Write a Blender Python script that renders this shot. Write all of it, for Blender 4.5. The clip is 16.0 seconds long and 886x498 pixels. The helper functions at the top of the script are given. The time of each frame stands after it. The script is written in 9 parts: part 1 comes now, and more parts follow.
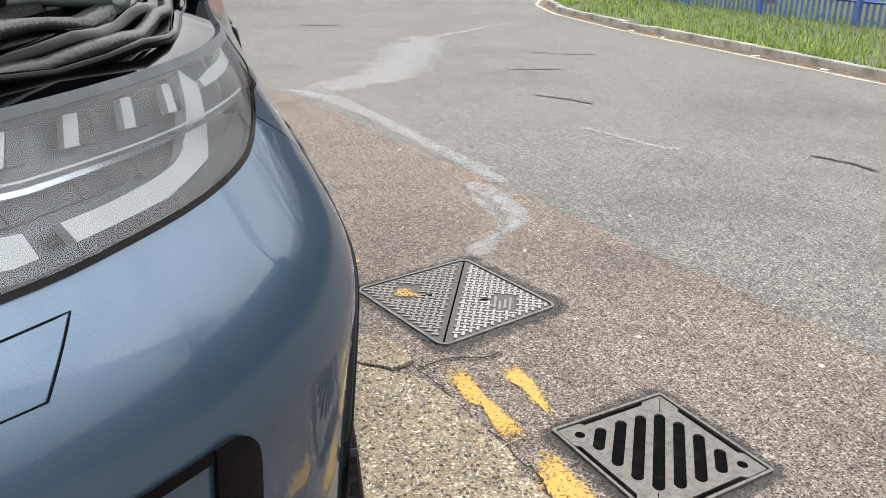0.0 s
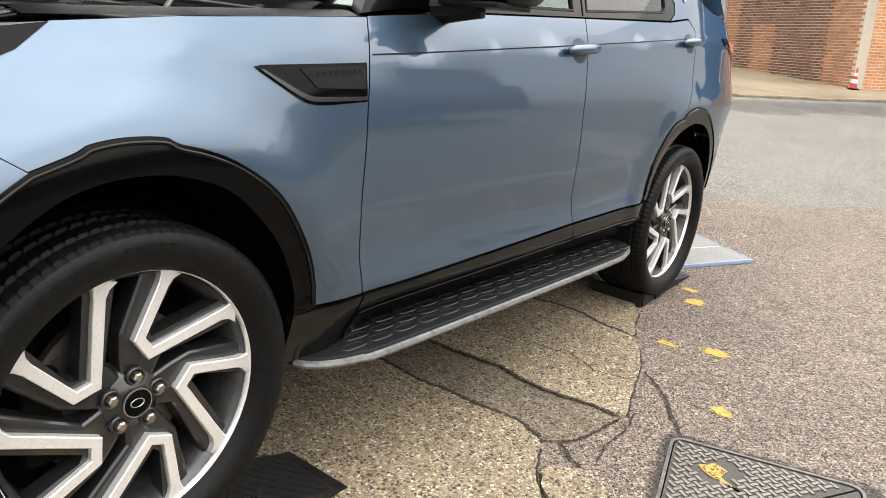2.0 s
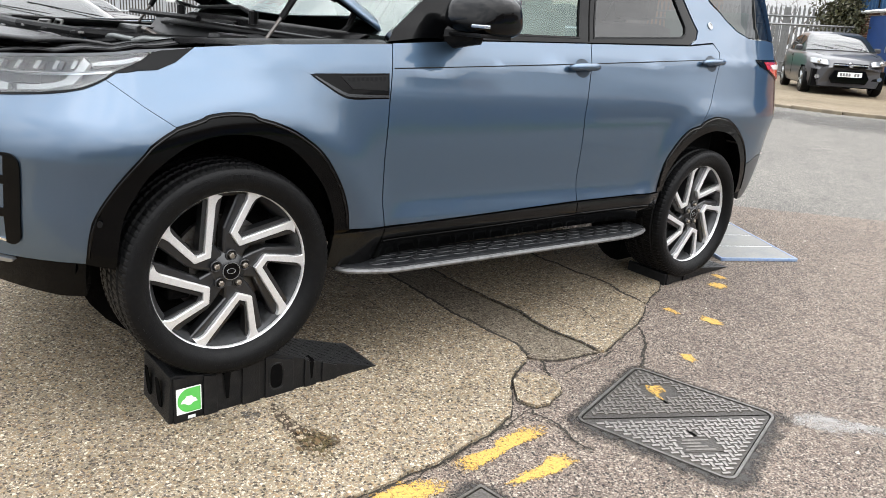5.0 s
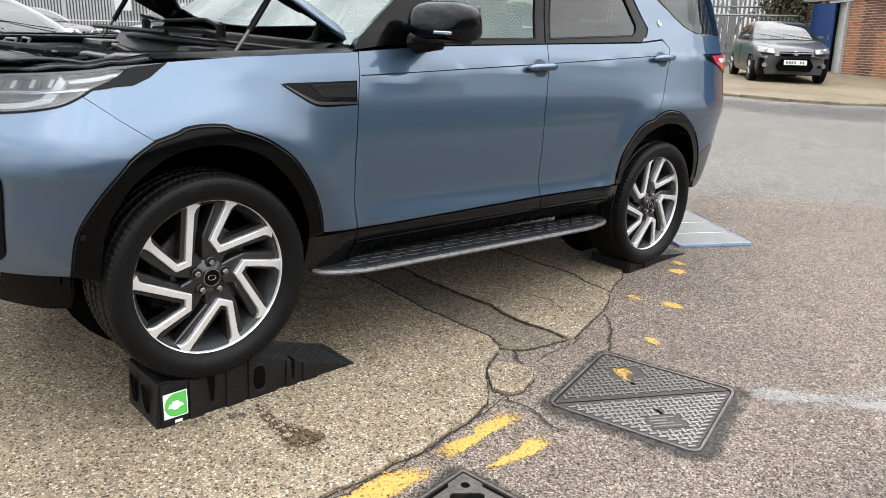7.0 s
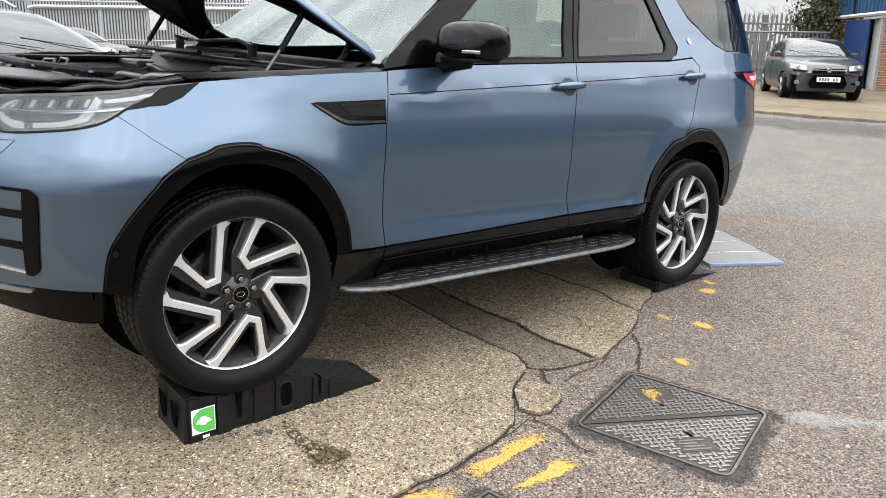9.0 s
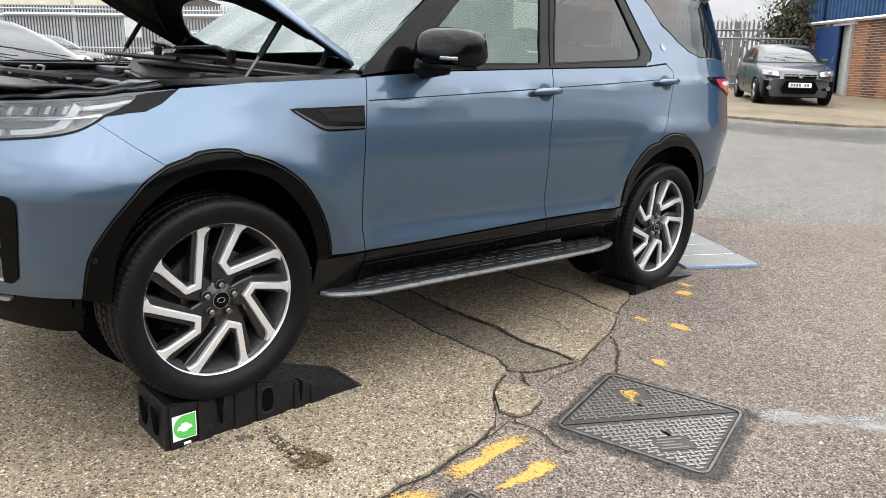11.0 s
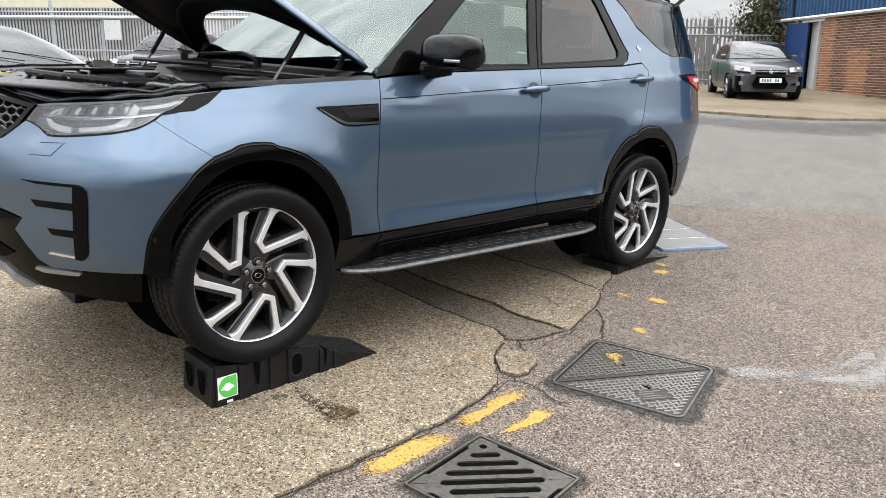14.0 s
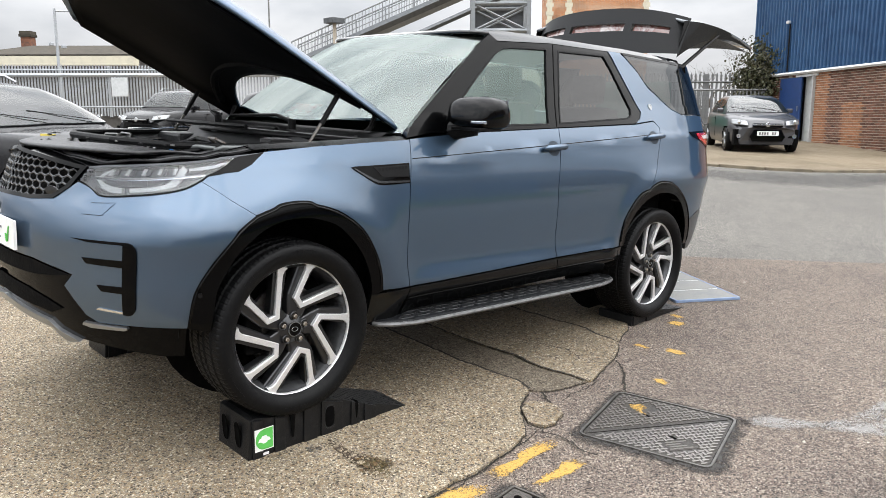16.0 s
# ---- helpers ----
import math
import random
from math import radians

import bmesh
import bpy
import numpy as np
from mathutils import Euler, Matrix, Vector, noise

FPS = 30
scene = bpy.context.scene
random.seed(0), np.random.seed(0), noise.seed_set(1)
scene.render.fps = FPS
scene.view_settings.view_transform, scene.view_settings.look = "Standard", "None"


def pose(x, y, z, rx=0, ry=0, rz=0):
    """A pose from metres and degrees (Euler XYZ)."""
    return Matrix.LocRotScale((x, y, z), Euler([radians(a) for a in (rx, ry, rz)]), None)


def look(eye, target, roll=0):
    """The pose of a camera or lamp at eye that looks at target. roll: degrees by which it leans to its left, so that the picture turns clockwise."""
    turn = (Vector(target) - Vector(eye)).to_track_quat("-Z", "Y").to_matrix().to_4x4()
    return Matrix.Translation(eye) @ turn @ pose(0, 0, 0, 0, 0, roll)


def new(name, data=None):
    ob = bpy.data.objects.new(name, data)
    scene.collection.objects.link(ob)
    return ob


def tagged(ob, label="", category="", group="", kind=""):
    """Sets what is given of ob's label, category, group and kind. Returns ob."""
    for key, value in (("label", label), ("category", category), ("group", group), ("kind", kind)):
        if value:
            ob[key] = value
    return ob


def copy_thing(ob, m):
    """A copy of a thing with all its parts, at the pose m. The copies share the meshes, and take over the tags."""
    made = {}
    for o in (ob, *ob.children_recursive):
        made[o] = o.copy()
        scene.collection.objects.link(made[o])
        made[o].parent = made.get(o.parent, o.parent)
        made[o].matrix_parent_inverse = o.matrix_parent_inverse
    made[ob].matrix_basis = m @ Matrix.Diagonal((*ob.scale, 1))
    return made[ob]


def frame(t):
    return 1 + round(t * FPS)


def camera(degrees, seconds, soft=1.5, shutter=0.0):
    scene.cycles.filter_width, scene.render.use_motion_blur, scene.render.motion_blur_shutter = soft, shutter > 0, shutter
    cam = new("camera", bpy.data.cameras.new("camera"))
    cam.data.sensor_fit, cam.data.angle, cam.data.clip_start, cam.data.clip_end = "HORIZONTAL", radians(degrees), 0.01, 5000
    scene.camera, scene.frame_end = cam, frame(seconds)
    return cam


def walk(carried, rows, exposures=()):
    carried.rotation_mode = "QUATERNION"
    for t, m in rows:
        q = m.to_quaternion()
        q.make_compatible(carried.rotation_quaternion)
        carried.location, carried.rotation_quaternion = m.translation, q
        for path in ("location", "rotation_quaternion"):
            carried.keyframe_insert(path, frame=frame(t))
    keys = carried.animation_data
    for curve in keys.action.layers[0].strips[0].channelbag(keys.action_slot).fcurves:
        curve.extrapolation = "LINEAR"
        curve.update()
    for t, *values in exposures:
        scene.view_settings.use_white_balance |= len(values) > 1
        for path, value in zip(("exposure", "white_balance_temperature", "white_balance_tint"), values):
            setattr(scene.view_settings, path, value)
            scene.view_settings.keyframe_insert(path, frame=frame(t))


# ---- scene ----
cam = camera(60.47, 16.0, soft=0.6)
# seconds, place, yaw, pitch, roll
PATH = [
    (0, -0.178, -1.231, 1.402, -22.03, -22.40, 1.48),
    (0.5, 0.288, -1.090, 1.376, -12.99, -24.93, 2.28),
    (1, 0.696, -1.023, 1.332, 6.05, -22.62, -0.18),
    (1.5, 1.036, -0.859, 1.335, 22.36, -19.58, -2.01),
    (2, 1.376, -0.771, 1.343, 37.25, -15.97, -2.74),
    (2.5, 1.663, -0.825, 1.328, 45.80, -17.11, -3.71),
    (3, 1.966, -0.982, 1.315, 46.94, -18.81, -5.22),
    (3.5, 2.195, -0.998, 1.358, 49.13, -19.05, -4.77),
    (4, 2.351, -0.911, 1.354, 50.46, -17.98, -4.00),
    (4.5, 2.419, -0.971, 1.363, 50.85, -16.29, -3.29),
    (4.7, 2.441, -1.032, 1.378, 50.72, -15.59, -3.14),
    (6.8, 2.543, -1.180, 1.400, 46.37, -15.04, -1.09),
    (7, 2.539, -1.189, 1.411, 47.28, -15.19, -1.11),
    (7.5, 2.537, -1.200, 1.405, 48.93, -14.85, -1.08),
    (8, 2.532, -1.198, 1.413, 49.62, -14.58, -1.08),
    (8.5, 2.534, -1.192, 1.413, 49.73, -14.24, -1.03),
    (9, 2.537, -1.186, 1.417, 49.44, -13.98, -0.93),
    (11.5, 2.572, -1.210, 1.411, 47.58, -13.51, -0.93),
    (12, 2.595, -1.212, 1.396, 47.72, -13.79, -1.21),
    (12.5, 2.640, -1.238, 1.408, 47.85, -14.08, -1.10),
    (13, 2.727, -1.317, 1.413, 47.64, -14.31, -0.84),
    (13.5, 2.817, -1.409, 1.410, 47.07, -14.12, -0.36),
    (14, 2.795, -1.585, 1.427, 46.30, -13.54, -0.21),
    (14.5, 2.783, -1.725, 1.453, 45.83, -12.60, -0.18),
    (15, 2.780, -1.765, 1.461, 45.49, -11.36, -0.41),
    (15.5, 2.769, -1.768, 1.456, 45.78, -10.28, -0.31),
    (16, 2.773, -1.762, 1.463, 46.19, -9.67, 0.06),
]
walk(cam, [(t, pose(x, y, z, 0, 0, yaw) @ pose(0, 0, 0, 90 + pitch) @ pose(0, 0, 0, 0, 0, -roll)) for t, x, y, z, yaw, pitch, roll in PATH],
     exposures=[(0.0, 0.0, 6500, 10), (1.0, 0.05, 6500, 10), (1.5, 0.22, 6650, 10), (2.0, 0.42, 7000, 10), (2.5, 0.48, 7250, 11), (3.0, 0.49, 6700, 10), (4.0, 0.36, 6500, 10), (4.5, 0.32, 6500, 10), (7.0, 0.19, 6500, 10), (9.0, 0.18, 6500, 10), (11.5, 0.17, 6500, 10), (16.0, 0.05, 6500, 10)])

# ---------------------------------------------------------------- world and sun
SUN_EL, SUN_AZ = 64.0, 60.0
world = bpy.data.worlds.new("sky")
scene.world = world
world.use_nodes = True
wn, wl = world.node_tree.nodes, world.node_tree.links
wn.clear()
w_out, w_bg = wn.new("ShaderNodeOutputWorld"), wn.new("ShaderNodeBackground")
sky = wn.new("ShaderNodeTexSky")
sky.sky_type, sky.sun_disc = "NISHITA", False
sky.sun_elevation, sky.sun_rotation = radians(SUN_EL), radians(SUN_AZ)
w_co, w_map = wn.new("ShaderNodeTexCoord"), wn.new("ShaderNodeMapping")
w_map.inputs["Scale"].default_value = (1.0, 1.0, 2.6)
w_noise, w_noise2 = wn.new("ShaderNodeTexNoise"), wn.new("ShaderNodeTexNoise")
w_noise.inputs["Scale"].default_value, w_noise.inputs["Detail"].default_value = 1.7, 7.0
w_noise2.inputs["Scale"].default_value, w_noise2.inputs["Detail"].default_value = 3.4, 6.0
w_cover, w_cloud, w_mix = wn.new("ShaderNodeValToRGB"), wn.new("ShaderNodeValToRGB"), wn.new("ShaderNodeMixRGB")
w_cover.color_ramp.elements[0].position, w_cover.color_ramp.elements[1].position = 0.0, 0.10
w_cloud.color_ramp.elements[0].position, w_cloud.color_ramp.elements[0].color = 0.36, (6.2, 6.5, 6.9, 1)
w_cloud.color_ramp.elements[1].position, w_cloud.color_ramp.elements[1].color = 0.66, (10.4, 10.5, 10.7, 1)
wl.new(w_co.outputs["Generated"], w_map.inputs["Vector"])
wl.new(w_map.outputs[0], w_noise.inputs["Vector"])
wl.new(w_map.outputs[0], w_noise2.inputs["Vector"])
wl.new(w_noise.outputs["Fac"], w_cover.inputs["Fac"])
wl.new(w_noise2.outputs["Fac"], w_cloud.inputs["Fac"])
wl.new(w_cover.outputs[0], w_mix.inputs["Fac"])
wl.new(sky.outputs[0], w_mix.inputs["Color1"])
wl.new(w_cloud.outputs[0], w_mix.inputs["Color2"])
w_sep, w_lift, w_mul = wn.new("ShaderNodeSeparateXYZ"), wn.new("ShaderNodeMapRange"), wn.new("ShaderNodeVectorMath")
w_lift.inputs["From Min"].default_value, w_lift.inputs["From Max"].default_value = 0.05, 0.9
w_lift.inputs["To Min"].default_value, w_lift.inputs["To Max"].default_value = 0.41, 2.65
w_mul.operation = "SCALE"
wl.new(w_co.outputs["Generated"], w_sep.inputs[0])
wl.new(w_sep.outputs["Z"], w_lift.inputs["Value"])
wl.new(w_mix.outputs[0], w_mul.inputs[0])
wl.new(w_lift.outputs[0], w_mul.inputs["Scale"])
wl.new(w_mul.outputs[0], w_bg.inputs["Color"])
w_bg.inputs["Strength"].default_value = 0.172
wl.new(w_bg.outputs[0], w_out.inputs["Surface"])

sun = new("sun", bpy.data.lights.new("sun", "SUN"))
sun.data.energy, sun.data.angle, sun.data.color = 1.7, radians(110), (1.0, 0.965, 0.92)
sun.matrix_world = look((0, 0, 30), (-30 * math.sin(radians(SUN_AZ)) / math.tan(radians(SUN_EL)), -30 * math.cos(radians(SUN_AZ)) / math.tan(radians(SUN_EL)), 0))


# ---------------------------------------------------------------- materials
def material(name, color, rough=0.6, metal=0.0, coat=0.0, grain=None, stain=None, bump=None, spec=0.5, spread=0.0):
    """grain, stain: (scale per metre, colour, low, high); bump: (scale per metre, strength); spread: random value between islands."""
    m = bpy.data.materials.new(name)
    m.use_nodes = True
    n, l = m.node_tree.nodes, m.node_tree.links
    b = n["Principled BSDF"]
    b.inputs["Roughness"].default_value, b.inputs["Metallic"].default_value = rough, metal
    b.inputs["Coat Weight"].default_value, b.inputs["Coat Roughness"].default_value = coat, 0.03
    b.inputs["Specular IOR Level"].default_value = spec
    co = n.new("ShaderNodeTexCoord")
    last = n.new("ShaderNodeRGB")
    last.outputs[0].default_value = (*color, 1)
    out = last.outputs[0]
    for layer in (stain, grain):
        if layer:
            scale, tint, low, high = layer
            tex, ramp, mix = n.new("ShaderNodeTexNoise"), n.new("ShaderNodeValToRGB"), n.new("ShaderNodeMixRGB")
            tex.inputs["Scale"].default_value, tex.inputs["Detail"].default_value, tex.inputs["Roughness"].default_value = scale, 6.0, 0.62
            ramp.color_ramp.elements[0].position, ramp.color_ramp.elements[1].position = low, high
            l.new(co.outputs["Object"], tex.inputs["Vector"])
            l.new(tex.outputs["Fac"], ramp.inputs["Fac"])
            l.new(ramp.outputs[0], mix.inputs["Fac"])
            l.new(out, mix.inputs["Color1"])
            mix.inputs["Color2"].default_value = (*tint, 1)
            out = mix.outputs[0]
    if spread:
        info, hsv, rng = n.new("ShaderNodeObjectInfo"), n.new("ShaderNodeHueSaturation"), n.new("ShaderNodeMapRange")
        geo, add, fr = n.new("ShaderNodeNewGeometry"), n.new("ShaderNodeMath"), n.new("ShaderNodeMath")
        fr.operation = "FRACT"
        l.new(info.outputs["Random"], add.inputs[0])
        l.new(geo.outputs["Random Per Island"], add.inputs[1])
        l.new(add.outputs[0], fr.inputs[0])
        rng.inputs["To Min"].default_value, rng.inputs["To Max"].default_value = 1 - spread, 1 + spread
        l.new(fr.outputs[0], rng.inputs["Value"])
        l.new(rng.outputs[0], hsv.inputs["Value"])
        l.new(out, hsv.inputs["Color"])
        out = hsv.outputs[0]
    l.new(out, b.inputs["Base Color"])
    if bump:
        tex, bp = n.new("ShaderNodeTexNoise"), n.new("ShaderNodeBump")
        tex.inputs["Scale"].default_value, tex.inputs["Detail"].default_value = bump[0], 4.0
        bp.inputs["Strength"].default_value, bp.inputs["Distance"].default_value = bump[1], 0.01
        l.new(co.outputs["Object"], tex.inputs["Vector"])
        l.new(tex.outputs["Fac"], bp.inputs["Height"])
        l.new(bp.outputs[0], b.inputs["Normal"])
    return m


def aggregate(name, binder, stones, cell, share, stain, rough=0.85, relief=0.5, contrast=1.2, spec=0.35, pits=None):
    """Ground of stones in a binder: cell per metre, share of stones, stones a list of colours, stain (scale, colour, low, high)."""
    m = bpy.data.materials.new(name)
    m.use_nodes = True
    n, l = m.node_tree.nodes, m.node_tree.links
    b = n["Principled BSDF"]
    b.inputs["Roughness"].default_value = rough
    b.inputs["Specular IOR Level"].default_value = spec
    mean = [sum(c[k] for c in stones) / len(stones) for k in range(3)]
    stones = [tuple(max(0.02, mean[k] + contrast * (c[k] - mean[k])) for k in range(3)) for c in stones]
    co = n.new("ShaderNodeTexCoord")
    v, sep, pal = n.new("ShaderNodeTexVoronoi"), n.new("ShaderNodeSeparateColor"), n.new("ShaderNodeValToRGB")
    v.inputs["Scale"].default_value = cell
    v.inputs["Randomness"].default_value = 1.0
    wn, off, warp = n.new("ShaderNodeTexNoise"), n.new("ShaderNodeVectorMath"), n.new("ShaderNodeVectorMath")
    wn.inputs["Scale"].default_value, wn.inputs["Detail"].default_value = cell * 0.9, 3.0
    off.operation, warp.operation = "SUBTRACT", "MULTIPLY_ADD"
    off.inputs[1].default_value = (0.5, 0.5, 0.5)
    warp.inputs[1].default_value = (2.2 / cell, 2.2 / cell, 0.6 / cell)
    l.new(co.outputs["Object"], wn.inputs["Vector"])
    l.new(wn.outputs["Color"], off.inputs[0])
    l.new(off.outputs[0], warp.inputs[0])
    l.new(co.outputs["Object"], warp.inputs[2])
    l.new(warp.outputs[0], v.inputs["Vector"])
    l.new(v.outputs["Color"], sep.inputs[0])
    v2, sep2, pal2, sand = n.new("ShaderNodeTexVoronoi"), n.new("ShaderNodeSeparateColor"), n.new("ShaderNodeValToRGB"), n.new("ShaderNodeMixRGB")
    v2.inputs["Scale"].default_value = cell * 2.1
    l.new(warp.outputs[0], v2.inputs["Vector"])
    l.new(v2.outputs["Color"], sep2.inputs[0])
    pal2.color_ramp.interpolation = "CONSTANT"
    while len(pal2.color_ramp.elements) < len(stones):
        pal2.color_ramp.elements.new(0.5)
    for i, c in enumerate(stones):
        pal2.color_ramp.elements[i].position, pal2.color_ramp.elements[i].color = i / len(stones), (*c, 1)
    l.new(sep2.outputs[0], pal2.inputs["Fac"])
    sand.inputs["Fac"].default_value = 0.75
    sand.inputs["Color1"].default_value = (*binder, 1)
    l.new(pal2.outputs[0], sand.inputs["Color2"])
    cr = pal.color_ramp
    cr.interpolation = "CONSTANT"
    while len(cr.elements) < len(stones):
        cr.elements.new(0.5)
    for i, c in enumerate(stones):
        cr.elements[i].position, cr.elements[i].color = i / len(stones), (*c, 1)
    l.new(sep.outputs[0], pal.inputs["Fac"])
    has, near, both = n.new("ShaderNodeMath"), n.new("ShaderNodeMapRange"), n.new("ShaderNodeMath")
    has.operation, both.operation = "LESS_THAN", "MULTIPLY"
    has.inputs[1].default_value = share
    l.new(sep.outputs[1], has.inputs[0])
    near.inputs["From Min"].default_value, near.inputs["From Max"].default_value = 0.60, 0.48
    l.new(v.outputs["Distance"], near.inputs["Value"])
    l.new(has.outputs[0], both.inputs[0])
    l.new(near.outputs[0], both.inputs[1])
    mix = n.new("ShaderNodeMixRGB")
    l.new(sand.outputs[0], mix.inputs["Color1"])
    l.new(both.outputs[0], mix.inputs["Fac"])
    l.new(pal.outputs[0], mix.inputs["Color2"])
    out = mix.outputs[0]
    if pits:
        # small dark holes where stones have come out
        pv, ps, ph, pn, pb, pm = n.new("ShaderNodeTexVoronoi"), n.new("ShaderNodeSeparateColor"), n.new("ShaderNodeMath"), n.new("ShaderNodeMapRange"), n.new("ShaderNodeMath"), n.new("ShaderNodeMixRGB")
        pv.inputs["Scale"].default_value = pits[0]
        ph.operation, pb.operation = "LESS_THAN", "MULTIPLY"
        ph.inputs[1].default_value = pits[1]
        pn.inputs["From Min"].default_value, pn.inputs["From Max"].default_value = pits[2] + 0.05, pits[2] - 0.03
        l.new(warp.outputs[0], pv.inputs["Vector"])
        l.new(pv.outputs["Color"], ps.inputs[0])
        l.new(ps.outputs[0], ph.inputs[0])
        l.new(pv.outputs["Distance"], pn.inputs["Value"])
        l.new(ph.outputs[0], pb.inputs[0])
        l.new(pn.outputs[0], pb.inputs[1])
        l.new(pb.outputs[0], pm.inputs["Fac"])
        l.new(out, pm.inputs["Color1"])
        pm.inputs["Color2"].default_value = (*[0.30 * c for c in binder], 1)
        out = pm.outputs[0]
    for scale, tint, low, high in stain:
        tex, ramp, mx = n.new("ShaderNodeTexNoise"), n.new("ShaderNodeValToRGB"), n.new("ShaderNodeMixRGB")
        tex.inputs["Scale"].default_value, tex.inputs["Detail"].default_value = scale, 7.0
        tex.inputs["Roughness"].default_value = 0.6
        ramp.color_ramp.elements[0].position, ramp.color_ramp.elements[1].position = low, high
        mx.blend_type = "MULTIPLY"
        mx.inputs["Color2"].default_value = (*tint, 1)
        l.new(co.outputs["Object"], tex.inputs["Vector"])
        l.new(tex.outputs["Fac"], ramp.inputs["Fac"])
        l.new(ramp.outputs[0], mx.inputs["Fac"])
        l.new(out, mx.inputs["Color1"])
        out = mx.outputs[0]
    l.new(out, b.inputs["Base Color"])
    bp, hn, ad = n.new("ShaderNodeBump"), n.new("ShaderNodeTexNoise"), n.new("ShaderNodeMath")
    hn.inputs["Scale"].default_value, hn.inputs["Detail"].default_value = cell * 0.6, 5.0
    ad.operation = "ADD"
    l.new(co.outputs["Object"], hn.inputs["Vector"])
    l.new(both.outputs[0], ad.inputs[0])
    l.new(hn.outputs["Fac"], ad.inputs[1])
    l.new(ad.outputs[0], bp.inputs["Height"])
    bp.inputs["Strength"].default_value, bp.inputs["Distance"].default_value = relief, 0.004
    l.new(bp.outputs[0], b.inputs["Normal"])
    return m


def patchy(name, color, rough, scale, low, high, tint=None):
    """A worn thin layer with holes in it."""
    m = material(name, color, rough, grain=(140, tint or tuple(c * 0.6 for c in color), 0.45, 0.7), bump=(160, 0.4))
    n, l = m.node_tree.nodes, m.node_tree.links
    b = n["Principled BSDF"]
    co, tex, ramp, at, ml = n.new("ShaderNodeTexCoord"), n.new("ShaderNodeTexNoise"), n.new("ShaderNodeMapRange"), n.new("ShaderNodeAttribute"), n.new("ShaderNodeMath")
    tex.inputs["Scale"].default_value, tex.inputs["Detail"].default_value, tex.inputs["Roughness"].default_value = scale, 8.0, 0.7
    ramp.inputs["From Min"].default_value, ramp.inputs["From Max"].default_value = low, high
    at.attribute_name = "thick"
    ml.operation = "ADD"
    l.new(co.outputs["Object"], tex.inputs["Vector"])
    l.new(tex.outputs["Fac"], ml.inputs[0])
    l.new(at.outputs["Fac"], ml.inputs[1])
    l.new(ml.outputs[0], ramp.inputs["Value"])
    l.new(ramp.outputs[0], b.inputs["Alpha"])
    return m


def clear_glass(name, tint, rough=0.0, through_share=0.9, shine=(0.8, 0.8, 0.8)):
    """A thin pane: reflection by Fresnel over a tinted see-through layer."""
    m = bpy.data.materials.new(name)
    m.use_nodes = True
    n, l = m.node_tree.nodes, m.node_tree.links
    n.clear()
    out, mix, tr, gl, fr = n.new("ShaderNodeOutputMaterial"), n.new("ShaderNodeMixShader"), n.new("ShaderNodeBsdfTransparent"), n.new("ShaderNodeBsdfGlossy"), n.new("ShaderNodeFresnel")
    tr.inputs["Color"].default_value = (*tint, 1)
    gl.inputs["Roughness"].default_value, gl.inputs["Color"].default_value = rough, (*shine, 1)
    fr.inputs["IOR"].default_value = through_share
    l.new(fr.outputs[0], mix.inputs["Fac"])
    l.new(tr.outputs[0], mix.inputs[1])
    l.new(gl.outputs[0], mix.inputs[2])
    l.new(mix.outputs[0], out.inputs["Surface"])
    return m


ASPHALT = aggregate("road asphalt", (0.061, 0.057, 0.051), [(0.111, 0.105, 0.094), (0.174, 0.162, 0.139), (0.045, 0.042, 0.039), (0.282, 0.260, 0.228), (0.095, 0.088, 0.078)], 120, 0.7,
                    [(0.35, (0.72, 0.72, 0.74), 0.48, 0.7), (2.2, (0.8, 0.8, 0.8), 0.5, 0.75), (26, (0.74, 0.74, 0.74), 0.47, 0.62)], rough=0.8, contrast=1.25, spec=0.4)
FOOTWAY = aggregate("red asphalt", (0.093, 0.076, 0.065), [(0.162, 0.125, 0.102), (0.256, 0.208, 0.169), (0.069, 0.056, 0.049), (0.331, 0.285, 0.234), (0.215, 0.167, 0.134), (0.136, 0.108, 0.090)], 135, 0.8,
                    [(0.5, (0.70, 0.70, 0.73), 0.46, 0.68), (3.0, (0.78, 0.78, 0.78), 0.5, 0.75), (30, (0.76, 0.75, 0.74), 0.47, 0.62)], relief=1.0, contrast=1.6, pits=(95, 0.40, 0.30))
INFILL = aggregate("old infill concrete", (0.106, 0.087, 0.063), [(0.168, 0.137, 0.099), (0.207, 0.175, 0.131), (0.095, 0.078, 0.059), (0.258, 0.224, 0.175), (0.134, 0.108, 0.077)], 105, 0.6,
                   [(0.9, (0.68, 0.67, 0.66), 0.45, 0.7), (5.0, (0.74, 0.73, 0.70), 0.5, 0.75), (26, (0.78, 0.77, 0.75), 0.47, 0.62)], relief=0.8, contrast=1.4, pits=(70, 0.40, 0.33))
CONCRETE = aggregate("exposed aggregate concrete", (0.193, 0.158, 0.110), [(0.312, 0.260, 0.187), (0.234, 0.175, 0.114), (0.458, 0.400, 0.307), (0.166, 0.135, 0.102), (0.302, 0.227, 0.141), (0.216, 0.183, 0.141), (0.272, 0.229, 0.164), (0.255, 0.208, 0.141)], 112, 0.6,
                     [(0.7, (0.72, 0.71, 0.70), 0.47, 0.68), (4.0, (0.74, 0.73, 0.70), 0.5, 0.75), (24, (0.80, 0.79, 0.77), 0.47, 0.62)], relief=1.0, contrast=1.7, pits=(62, 0.5, 0.33))
